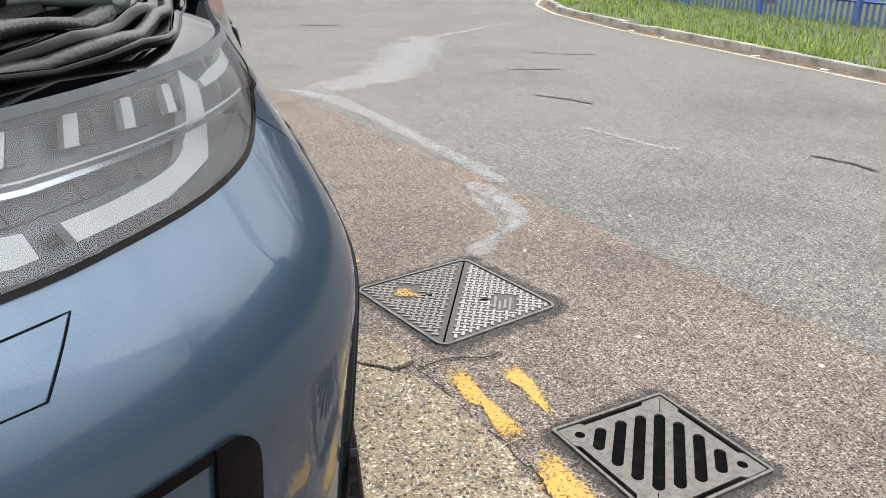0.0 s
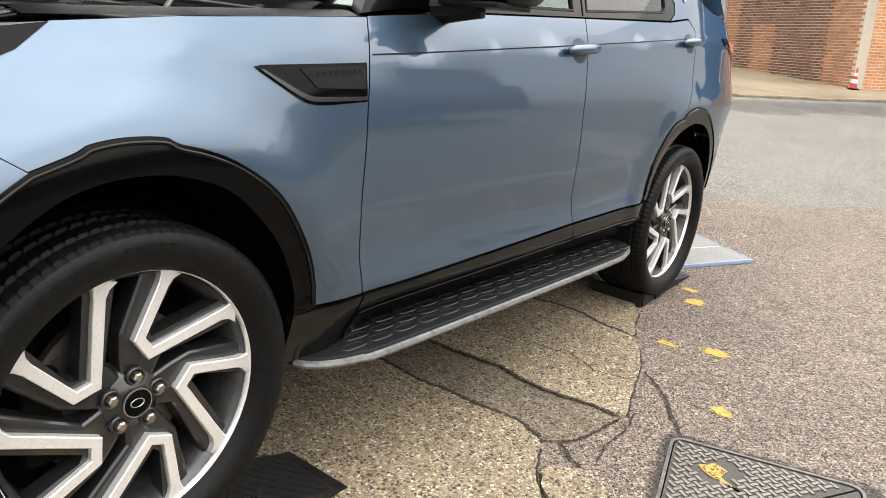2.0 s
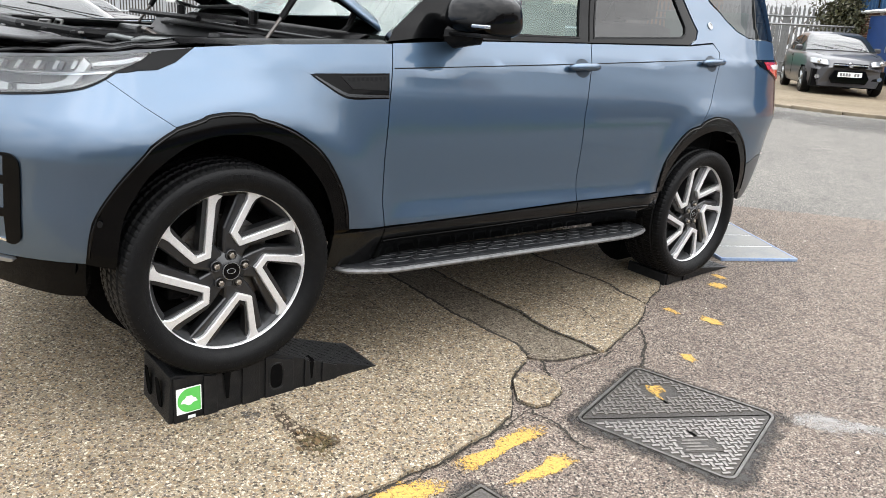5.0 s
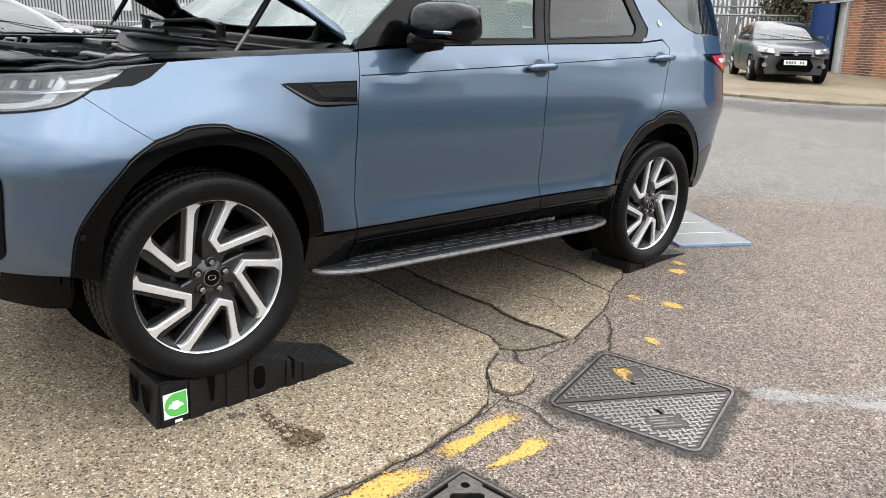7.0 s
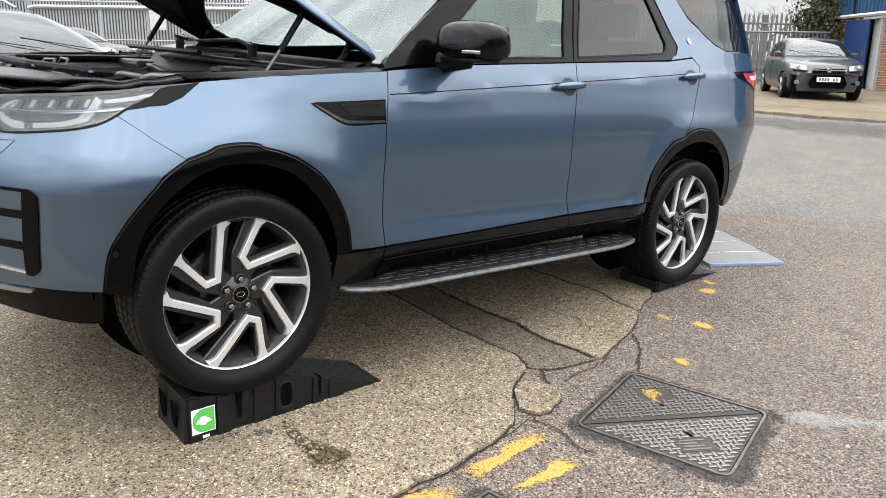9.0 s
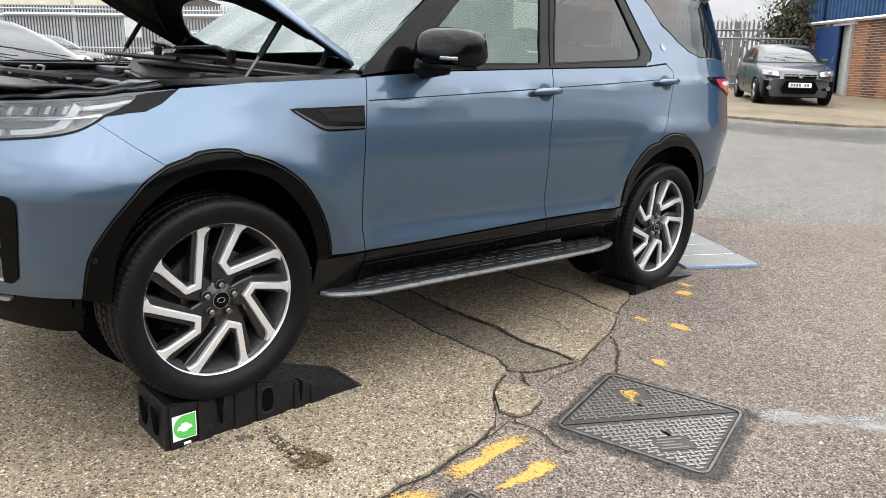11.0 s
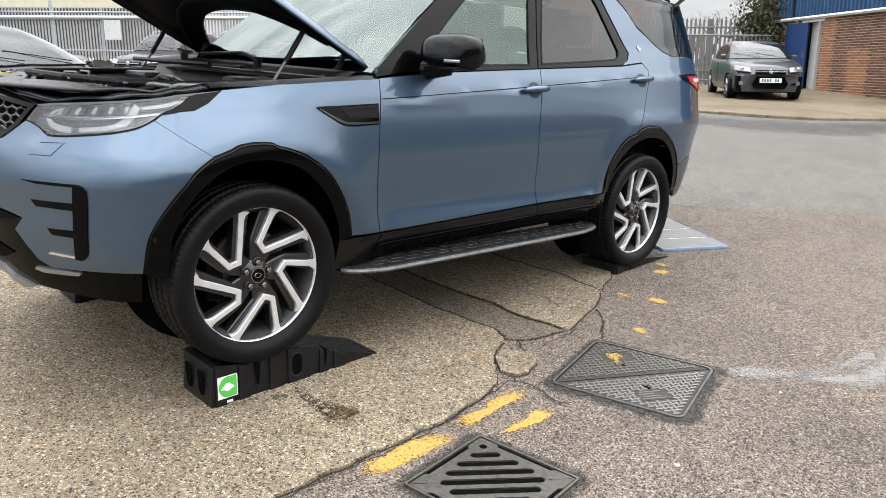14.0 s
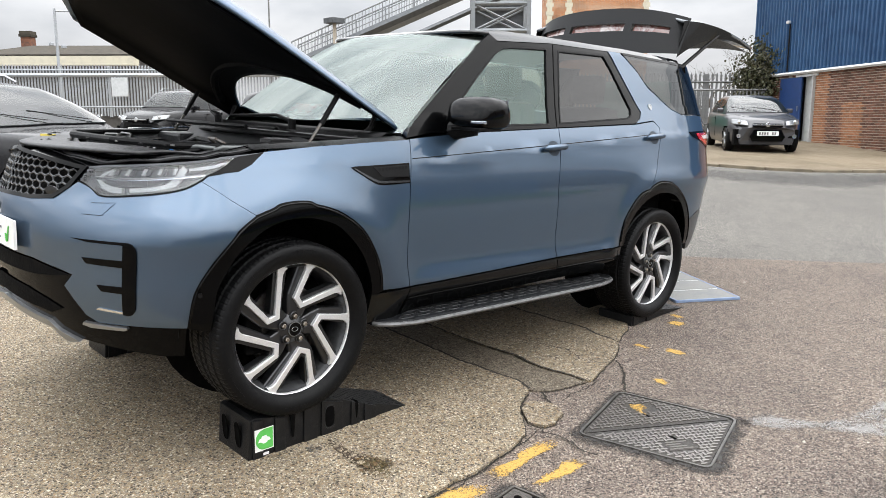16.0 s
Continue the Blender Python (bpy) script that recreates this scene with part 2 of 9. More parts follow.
YARD = aggregate("yard concrete", (0.185, 0.147, 0.098), [(0.224, 0.185, 0.129), (0.159, 0.122, 0.079)], 40, 0.5,
                 [(0.4, (0.62, 0.6, 0.55), 0.45, 0.65), (2.0, (0.8, 0.78, 0.74), 0.5, 0.7)])
CRACK = patchy("dirt in cracks", (0.012, 0.010, 0.007), 0.95, 90, 0.44, 0.50, (0.035, 0.029, 0.02))
DIRT = material("dark dirt in joints", (0.012, 0.010, 0.007), 0.95, spec=0.1, grain=(160, (0.05, 0.042, 0.026), 0.5, 0.66), stain=(9, (0.028, 0.030, 0.012), 0.5, 0.7), bump=(240, 0.6))
YELLOW = patchy("worn yellow paint", (0.47, 0.285, 0.060), 0.8, 85, 0.40, 0.52, (0.34, 0.21, 0.065))
PALE = patchy("dried pale silt", (0.33, 0.323, 0.312), 0.9, 13, 0.42, 1.02, (0.28, 0.272, 0.26))
TAR = patchy("dark damp ring", (0.034, 0.030, 0.027), 0.75, 16, 0.36, 0.78)
KERB = material("concrete kerb", (0.30, 0.28, 0.25), 0.9, grain=(60, (0.16, 0.15, 0.13), 0.45, 0.7), stain=(3, (0.14, 0.13, 0.1), 0.45, 0.65), bump=(70, 0.5), spread=0.12)
IRON_WORN = material("cast iron polished by wear", (0.32, 0.30, 0.28), 0.30, 0.75, grain=(35, (0.21, 0.197, 0.182), 0.4, 0.7), bump=(120, 0.3))
# near-black that paints the shade inside holes, slots and gaps
GAP_SHADE = material("black of shaded gaps", (0.003, 0.003, 0.003), 0.95, spec=0.02, grain=(30, (0.008, 0.0075, 0.007), 0.5, 0.7))

GROUND_A, GROUND_B = -0.0546, 0.0133


def gz(x, y, h=0.0):
    """The height of the sloping ground."""
    x = max(-45.0, min(16.0, x))
    return GROUND_A * max(x, -6.0) - 0.02 * min(0.0, x + 6.0) + GROUND_B * max(-14.0, min(45.0, y)) + h


def ground_pose(x, y, turn=0.0, h=0.0):
    """A pose on the ground, upright to its slope."""
    a = GROUND_A if x > -6 else -0.02
    ex, ey = Vector((1, 0, a)).normalized(), Vector((0, 1, GROUND_B)).normalized()
    ez = ex.cross(ey).normalized()
    m = Matrix((ex, ez.cross(ex), ez)).transposed().to_4x4()
    return Matrix.Translation((x, y, gz(x, y, h))) @ m @ pose(0, 0, 0, 0, 0, turn)


# ---------------------------------------------------------------- makers
def part(name, bm, mat, parent=None, label="", smooth=False):
    me = bpy.data.meshes.new(name)
    bm.to_mesh(me)
    bm.free()
    if mat:
        me.materials.append(mat)
    if smooth:
        me.polygons.foreach_set("use_smooth", [True] * len(me.polygons))
    if "nrm" in me.attributes:
        me.normals_split_custom_set_from_vertices([tuple(d.vector) for d in me.attributes["nrm"].data])
    ob = new(name, me)
    ob.parent = parent
    if label:
        ob["label"] = label
    return ob


def thing(name, label, category, m=None, group="", kind=""):
    ob = new(name)
    ob.empty_display_size = 0.1
    if m is not None:
        ob.matrix_basis = m
    return tagged(ob, label, category, group, kind)


def add_box(bm, lo, hi, m=None, bevel=0.0):
    vs = [bm.verts.new((x, y, z)) for x in (lo[0], hi[0]) for y in (lo[1], hi[1]) for z in (lo[2], hi[2])]
    fs = [bm.faces.new([vs[i] for i in q]) for q in ((0, 1, 3, 2), (4, 6, 7, 5), (0, 4, 5, 1), (2, 3, 7, 6), (0, 2, 6, 4), (1, 5, 7, 3))]
    if bevel:
        es = {e for f in fs for e in f.edges}
        got = bmesh.ops.bevel(bm, geom=list(es), offset=bevel, segments=2, affect="EDGES", profile=0.6)
        vs = list({v for f in got["faces"] for v in f.verts} | {v for v in vs if v.is_valid})
    if m is not None:
        bmesh.ops.transform(bm, matrix=m, verts=vs)
    return vs


def box(lo, hi, bevel=0.0):
    bm = bmesh.new()
    add_box(bm, lo, hi, None, bevel)
    return bm


def add_tube(bm, pts, radius, sides=8, caps=True):
    """A tube along points; radius one number or one per point."""
    pts = [Vector(p) for p in pts]
    rings = []
    for i, p in enumerate(pts):
        d = (pts[min(i + 1, len(pts) - 1)] - pts[max(i - 1, 0)]).normalized()
        a = d.cross(Vector((0, 0, 1)) if abs(d.z) < 0.9 else Vector((1, 0, 0))).normalized()
        b = d.cross(a)
        r = radius[i] if isinstance(radius, (list, tuple)) else radius
        rings.append([bm.verts.new(p + r * (math.cos(t) * a + math.sin(t) * b)) for t in [2 * math.pi * k / sides for k in range(sides)]])
    for r0, r1 in zip(rings, rings[1:]):
        for k in range(sides):
            bm.faces.new((r0[k], r0[(k + 1) % sides], r1[(k + 1) % sides], r1[k]))
    if caps:
        bm.faces.new(rings[0])
        bm.faces.new(rings[-1][::-1])


def tube(pts, radius, sides=8):
    bm = bmesh.new()
    add_tube(bm, pts, radius, sides)
    bmesh.ops.recalc_face_normals(bm, faces=bm.faces)
    return bm


def lathe(profile, steps=64, axis="X", closed=False):
    """Turn (along, radius) points round an axis."""
    bm = bmesh.new()
    rings = []
    for a, r in profile:
        ring = []
        for k in range(steps):
            t = 2 * math.pi * k / steps
            c, s = r * math.cos(t), r * math.sin(t)
            ring.append(bm.verts.new((a, c, s) if axis == "X" else (c, s, a)))
        rings.append(ring)
    pairs = list(zip(rings, rings[1:])) + ([(rings[-1], rings[0])] if closed else [])
    for r0, r1 in pairs:
        for k in range(steps):
            bm.faces.new((r0[k], r0[(k + 1) % steps], r1[(k + 1) % steps], r1[k]))
    bmesh.ops.recalc_face_normals(bm, faces=bm.faces)
    return bm


def extruded(poly, depth, axis="Z", bevel=0.0):
    """A flat outline given thickness: axis Z: (x, y) outline; axis X: (y, z) outline."""
    bm = bmesh.new()
    put = (lambda a, b, c: (a, b, c)) if axis == "Z" else (lambda a, b, c: (c, a, b)) if axis == "X" else (lambda a, b, c: (a, c, b))
    lo = [bm.verts.new(put(a, b, 0.0)) for a, b in poly]
    hi = [bm.verts.new(put(a, b, depth)) for a, b in poly]
    bm.faces.new(lo)
    bm.faces.new(hi)
    for i in range(len(poly)):
        j = (i + 1) % len(poly)
        bm.faces.new((lo[i], lo[j], hi[j], hi[i]))
    bmesh.ops.recalc_face_normals(bm, faces=bm.faces)
    if bevel:
        bmesh.ops.bevel(bm, geom=list(bm.edges), offset=bevel, segments=2, affect="EDGES", profile=0.6)
    return bm


def rough_line(pts, step=0.03, wander=0.012, seed=0, closed=True):
    """A polyline with a broken, uneven course."""
    out = []
    n = len(pts) if closed else len(pts) - 1
    for i in range(n):
        a, b = Vector(pts[i]), Vector(pts[(i + 1) % len(pts)])
        k = max(1, int((b - a).length / step))
        for j in range(k):
            p = a.lerp(b, j / k)
            d = noise.noise_vector(Vector((p.x * 9 + seed, p.y * 9, seed * 1.7))) * wander + noise.noise_vector(Vector((p.x * 31, p.y * 31 + seed, seed))) * wander * 0.5
            out.append((p.x + d.x, p.y + d.y))
    if not closed:
        out.append(tuple(pts[-1]))
    return out


def ground_patch(name, poly, h, mat, parent=None, depth=0.0, cut=0.5, label="", kind="", category=""):
    """A sheet or slab lying on the sloping ground."""
    bm = bmesh.new()
    vs = [bm.verts.new((x, y, 0)) for x, y in poly]
    bm.faces.new(vs)
    bm.normal_update()
    bmesh.ops.triangulate(bm, faces=bm.faces[:])
    if cut:
        xs, ys = [p[0] for p in poly], [p[1] for p in poly]
        for lo, hi, no in ((min(xs), max(xs), (1, 0, 0)), (min(ys), max(ys), (0, 1, 0))):
            k = math.floor(lo / cut) + 1
            while k * cut < hi:
                bmesh.ops.bisect_plane(bm, geom=bm.verts[:] + bm.edges[:] + bm.faces[:], plane_co=tuple(c * k * cut for c in no), plane_no=no)
                k += 1
    for v in bm.verts:
        v.co.z = gz(v.co.x, v.co.y, h)
    for f in bm.faces:
        f.normal_update()
        if f.normal.z < 0:
            f.normal_flip()
    if depth:
        rim = [e for e in bm.edges if e.is_boundary]
        got = bmesh.ops.extrude_edge_only(bm, edges=rim)
        for v in [g for g in got["geom"] if isinstance(g, bmesh.types.BMVert)]:
            v.co.z -= depth
    ob = part(name, bm, mat, parent, label)
    if kind or category:
        tagged(ob, label, category, "", kind)
    return ob


def ground_strip(name, pts, width, h, mat, parent=None, thick=None, seed=0, body=1.0):
    """A band along a line on the ground, with an attribute for how thick the layer lies across it."""
    bm = bmesh.new()
    lay = bm.verts.layers.float.new("thick")
    rows = []
    for i, p in enumerate(pts):
        a, b = Vector(pts[max(i - 1, 0)]), Vector(pts[min(i + 1, len(pts) - 1)])
        d = (b - a).normalized()
        nrm = Vector((-d.y, d.x))
        wd = width[i] if isinstance(width, (list, tuple)) else width
        wd *= 1 + 0.35 * noise.noise(Vector((p[0] * 7, p[1] * 7, seed))) + 0.30 * noise.noise(Vector((p[0] * 34, p[1] * 34, seed)))
        row = []
        for s, tk in ((-1, -0.25), (-0.45, 0.12), (0, 0.2), (0.45, 0.12), (1, -0.25)):
            q = Vector(p) + nrm * wd * 0.5 * s
            v = bm.verts.new((q.x, q.y, gz(q.x, q.y, h)))
            v[lay] = (tk * body if thick is None else thick) if 0 < i < len(pts) - 1 else -0.3
            row.append(v)
        rows.append(row)
    for r0, r1 in zip(rows, rows[1:]):
        for k in range(4):
            f = bm.faces.new((r0[k], r0[k + 1], r1[k + 1], r1[k]))
            f.normal_update()
            if f.normal.z < 0:
                f.normal_flip()
    return part(name, bm, mat, parent)

# ---------------------------------------------------------------- ground
def broad_ground():
    xs = [-2500, -300, -90, -45, -30, -20, -12, -6, -3, 0, 3, 6, 9, 12, 16, 40, 300, 2500]
    ys = [-2500, -300, -60, -14, -8, -4, 0, 4, 8, 12, 16, 20, 26, 34, 45, 90, 300, 2500]
    bm = bmesh.new()
    g = [[bm.verts.new((x, y, gz(x, y))) for y in ys] for x in xs]
    for i in range(len(xs) - 1):
        for j in range(len(ys) - 1):
            bm.faces.new((g[i][j], g[i + 1][j], g[i + 1][j + 1], g[i][j + 1]))
    return part("road", bm, ASPHALT)


road = tagged(broad_ground(), "grey worn asphalt road surface with faint patches", "road", kind="structure")

edge_to_road = [(2.35, -14.0), (2.33, -2.0), (2.28, 0.5), (2.23, 1.1), (2.11, 1.55), (2.03, 2.17), (1.88, 3.0), (1.72, 3.7), (1.53, 4.7), (1.27, 6.1), (1.0, 7.15)]
pavement = tagged(ground_patch("pavement", rough_line(edge_to_road + [(0.55, 6.53), (-0.1, 5.87), (-0.69, 5.3), (-1.0, 5.05), (-4.0, 2.3), (-9.0, 2.2), (-9.0, -14.0)], 0.12, 0.012, 3), 0.004, FOOTWAY, cut=1.0),
                  "reddish stone-speckled asphalt pavement, worn and stained", "pavement", kind="structure")

# the old concrete crossover, broken into slabs by cracks
JOINT_A = rough_line([(0.262, 1.296), (0.14, 1.350), (-0.03, 1.330), (-0.21, 1.315), (-0.47, 1.333), (-1.6, 1.372), (-3.2, 1.315)], 0.010, 0.014, 2.0, closed=False)
JOINT_B = rough_line([(0.392, 1.645), (0.20, 1.622), (0.05, 1.602), (-0.14, 1.638), (-0.41, 1.612), (-1.6, 1.652), (-3.2, 1.612)], 0.010, 0.014, 5.0, closed=False)
JOINT_C = rough_line([(0.118, 2.355), (-0.01, 2.355), (-0.17, 2.405), (-0.5, 2.39), (-3.2, 2.41)], 0.010, 0.014, 8.0, closed=False)
EDGE_MAIN = rough_line([(0.69, -3.0), (0.685, -0.3), (0.685, 0.13), (0.680, 0.4), (0.668, 0.58), (0.635, 0.72), (0.595, 0.86), (0.535, 0.925), (0.49, 0.975), (0.43, 1.025), (0.375, 1.08), (0.325, 1.17), (0.275, 1.27)], 0.012, 0.012, 3.1, closed=False)
EDGE_INFILL = rough_line([(0.30, 1.335), (0.34, 1.39), (0.375, 1.50), (0.39, 1.625)], 0.012, 0.012, 4.4, closed=False)
EDGE_REAR = rough_line([(0.396, 1.665), (0.372, 1.78), (0.337, 1.90), (0.262, 2.10), (0.192, 2.26), (0.13, 2.34)], 0.012, 0.012, 6.2, closed=False)
EDGE_TAIL = rough_line([(0.112, 2.370), (0.06, 2.50), (0.01, 2.64), (-0.10, 2.80), (-0.35, 2.95), (-0.9, 3.05), (-3.2, 3.1)], 0.012, 0.012, 9.3, closed=False)


def broken(line, side):
    """One side of a crack: the line moved off by a crumbling, uneven gap."""
    return [(x, y + side * (0.0032 + 0.0125 * max(0.0, noise.noise(Vector((x * 46, y * 46, side * 3.0))) + 0.22 * noise.noise(Vector((x * 130, y * 130, side)))))) for x, y in line]


apron = thing("concrete_apron", "old exposed-aggregate concrete crossover, cracked into slabs", "pavement", kind="structure")
PATCH = rough_line([(0.397, 1.088), (0.358, 1.155), (0.372, 1.205), (0.42, 1.218), (0.455, 1.238), (0.520, 1.222), (0.572, 1.192), (0.582, 1.13), (0.612, 1.075), (0.600, 1.015), (0.545, 0.985), (0.505, 0.985), (0.45, 1.032)], 0.012, 0.014, 12.4)
for poly, h, mat, label in (
    ([(0.69, -14.0)] + EDGE_MAIN + broken(JOINT_A, -1) + [(-14, 1.25), (-14, -14)], 0.020, CONCRETE, ""),
    (EDGE_INFILL + broken(JOINT_B, -1) + broken(JOINT_A, 1)[::-1], 0.014, INFILL, "darker concrete infill strip"),
    (EDGE_REAR + broken(JOINT_C, -1) + broken(JOINT_B, 1)[::-1], 0.020, CONCRETE, ""),
    (EDGE_TAIL + broken(JOINT_C, 1)[::-1], 0.019, CONCRETE, ""),
    (PATCH, 0.020, CONCRETE, ""),
):
    ground_patch("slab", poly, h, mat, apron, depth=0.03, cut=0.5, label=label)
for i, line in enumerate((JOINT_A, JOINT_B, JOINT_C)):
    ground_strip("joint_dirt", line, 0.05, 0.009, DIRT, apron, seed=i)
    # dark broken strip laid over each joint to draw the crack
    ground_strip("joint_crack", line, 0.021, 0.0225, CRACK, apron, seed=i + 4, body=0.36)
for i, line in enumerate((EDGE_MAIN, EDGE_INFILL, EDGE_REAR, EDGE_TAIL, PATCH + PATCH[:1])):
    ground_strip("edge_dirt", line, 0.021 if i < 4 else 0.014, 0.0085, CRACK, apron, seed=i + 9, body=0.36)

# cracks in the asphalt round the cover
cracks = thing("pavement_cracks", "thin dark dirt-filled cracks across the asphalt", "crack", kind="structure")
for i, (line, wd) in enumerate([
    ([(0.30, 2.06), (0.36, 2.02), (0.42, 1.95), (0.46, 1.90), (0.53, 1.80), (0.575, 1.75), (0.615, 1.70)], 0.018),
    ([(0.59, 0.985), (0.614, 0.965), (0.683, 0.974), (0.74, 0.978), (0.79, 0.976), (0.84, 0.962), (0.879, 0.958), (0.941, 0.97)], 0.014),
    ([(0.41, 1.72), (0.44, 1.58), (0.44, 1.42), (0.47, 1.30)], 0.010),
    ([(0.585, 0.99), (0.61, 0.90), (0.65, 0.72), (0.68, 0.52), (0.705, 0.35), (0.71, 0.1), (0.71, -0.3), (0.715, -0.8)], 0.009),
    ([(0.30, 1.33), (0.35, 1.30), (0.40, 1.27), (0.45, 1.262)], 0.020),
    ([(0.31, 1.95), (0.15, 1.90), (0.02, 1.96), (-0.15, 1.93)], 0.008),
]):
    ground_strip("crack", rough_line(line, 0.009, 0.016, 40 + i, closed=False), wd * 0.85, 0.0225 if i == 5 else 0.012, CRACK, cracks, seed=i, body=0.34)

road_cracks = thing("road_cracks", "short dark tears in the worn road asphalt", "crack", kind="structure")
for i, line in enumerate(([(2.75, 12.4), (3.1, 12.34), (3.5, 12.32)], [(4.1, 7.2), (4.45, 7.12), (4.85, 7.06)], [(4.5, 2.9), (4.62, 2.6), (4.63, 2.36)], [(5.2, 8.6), (5.6, 8.3), (6.1, 8.2)], [(3.6, 5.6), (3.85, 5.3), (3.95, 5.0)])):
    ground_strip("crack", rough_line(line, 0.05, 0.03, 60 + i, closed=False), 0.05 if i else 0.10, 0.006, CRACK, road_cracks, seed=i + 20)

# worn double yellow line, only scraps of it left
def grown(poly, d):
    """The outline moved outwards from its middle."""
    c = Vector((sum(p[0] for p in poly) / len(poly), sum(p[1] for p in poly) / len(poly)))
    return [tuple(Vector(p) + (Vector(p) - c).normalized() * d) for p in poly]


paint = thing("yellow_line_remains", "worn scraps of double yellow road line", "road marking", kind="structure")
for i, poly in enumerate([
    [(0.709, 0.462), (0.692, 0.505), (0.705, 0.60), (0.712, 0.675), (0.683, 0.70), (0.672, 0.83), (0.70, 0.93), (0.738, 0.945), (0.755, 0.878), (0.755, 0.73), (0.779, 0.584), (0.784, 0.465)],
    [(0.901, 0.551), (0.889, 0.607), (0.882, 0.737), (0.860, 0.802), (0.893, 0.862), (0.955, 0.876), (0.946, 0.81), (0.945, 0.699), (0.928, 0.567)],
    [(0.713, 0.0), (0.700, 0.10), (0.700, 0.257), (0.735, 0.365), (0.781, 0.402), (0.812, 0.371), (0.820, 0.249), (0.822, 0.10), (0.815, -0.03), (0.760, -0.05)],
    [(0.94, -0.08), (1.0, -0.09), (0.985, -0.3), (0.945, -0.45), (0.93, -0.2)],
    [(0.02, 3.17), (0.10, 3.165), (0.115, 3.21), (0.03, 3.225)], [(0.11, 2.99), (0.20, 2.985), (0.215, 3.06), (0.18, 3.10), (0.11, 3.08)],
    [(0.205, 2.405), (0.30, 2.40), (0.315, 2.43), (0.22, 2.45)], [(0.40, 2.46), (0.50, 2.45), (0.52, 2.50), (0.46, 2.54), (0.39, 2.52)],
    [(0.602, 1.98), (0.643, 2.023), (0.695, 1.993), (0.690, 1.95), (0.642, 1.952)],
]):
    bm = bmesh.new()
    lay = bm.verts.layers.float.new("thick")
    pl = rough_line(grown(poly, 0.006), 0.012, 0.016, 70 + i)
    vs = [bm.verts.new((x, y, gz(x, y, 0.0085))) for x, y in pl]
    c = Vector((sum(p[0] for p in pl) / len(pl), sum(p[1] for p in pl) / len(pl)))
    inner = [bm.verts.new((*(c + (Vector(p) - c) * 0.62), 0)) for p in pl]
    for v in inner:
        v.co.z, v[lay] = gz(v.co.x, v.co.y, 0.0085), 0.05
    for v in vs:
        v[lay] = -0.13
    for k in range(len(vs)):
        bm.faces.new((vs[k], vs[(k + 1) % len(vs)], inner[(k + 1) % len(vs)], inner[k]))
    bm.faces.new(inner)
    for f in bm.faces:
        f.normal_update()
        if f.normal.z < 0:
            f.normal_flip()
    part("paint_scrap", bm, YELLOW, paint)

# pale silt washed along the joint
silt = thing("silt_streak", "pale dried silt washed along the asphalt joint", "stain", kind="structure")
for i, (line, wd) in enumerate([
    ([(1.19, 1.84), (1.24, 1.88), (1.32, 1.94), (1.40, 2.01), (1.50, 2.08), (1.60, 2.16), (1.70, 2.30), (1.75, 2.45), (1.775, 2.63), (1.73, 2.85), (1.69, 3.05)], [0.16, 0.16, 0.15, 0.13, 0.14, 0.17, 0.18, 0.18, 0.20, 0.20, 0.14]),
    ([(1.46, 2.06), (1.53, 2.18), (1.58, 2.33), (1.60, 2.55), (1.64, 2.75)], [0.05, 0.08, 0.10, 0.09, 0.05]),
    ([(1.86, 2.85), (1.93, 2.95), (1.90, 3.35), (1.84, 3.95), (1.77, 4.75), (1.66, 5.4), (1.55, 6.0), (1.40, 6.5)], [0.14, 0.2, 0.17, 0.18, 0.2, 0.24, 0.32, 0.5]),
    ([(1.45, 6.2), (1.95, 6.6), (2.5, 7.0), (3.0, 7.9), (3.6, 9.1), (4.4, 10.6)], [0.5, 0.7, 0.9, 1.0, 1.0, 0.6]),
    ([(3.2, 9.6), (5.0, 10.9), (7.0, 12.6)], [0.12, 0.15, 0.1]),
    ([(3.3, 4.2), (3.45, 3.6), (3.55, 3.35), (3.75, 3.25)], [0.05, 0.08, 0.09, 0.05]),
]):
    fine = rough_line(line, 0.08, 0.03, 90 + i, closed=False)
    ground_strip("silt", fine, [1.45 * float(np.interp(j / (len(fine) - 1), [k / (len(wd) - 1) for k in range(len(wd))], wd)) for j in range(len(fine))], 0.0075, PALE, silt, seed=i + 5)

# loose grit and crumbs
bm = bmesh.new()
rng = random.Random(77)
for k in range(260):
    y = rng.uniform(-1.2, 5.5)
    x = rng.uniform(-0.3, 2.6) - 0.1 * max(0, y - 2)
    r = rng.uniform(0.0025, 0.007) * (1.8 if rng.random() < 0.06 else 1)
    a0 = rng.uniform(0, 6.28)
    z = gz(x, y, 0.021 if x < 0.7 - 0.2 * max(0, y - 0.6) and y < 2.6 else 0.005)
    ring = [bm.verts.new((x + r * rng.uniform(0.7, 1.2) * math.cos(a0 + 1.2566 * j), y + r * rng.uniform(0.7, 1.2) * math.sin(a0 + 1.2566 * j), z)) for j in range(5)]
    tip = bm.verts.new((x + rng.uniform(-0.3, 0.3) * r, y + rng.uniform(-0.3, 0.3) * r, z + r * rng.uniform(0.5, 0.9)))
    for j in range(5):
        bm.faces.new((ring[j], ring[(j + 1) % 5], tip))
tagged(part("grit", bm, material("pale loose grit", (0.46, 0.42, 0.36), 0.9, spread=0.5)), "loose pale grit scattered on the pavement", "grit", kind="stuff")

# ---------------------------------------------------------------- the large car on ramps
from mathutils import geometry


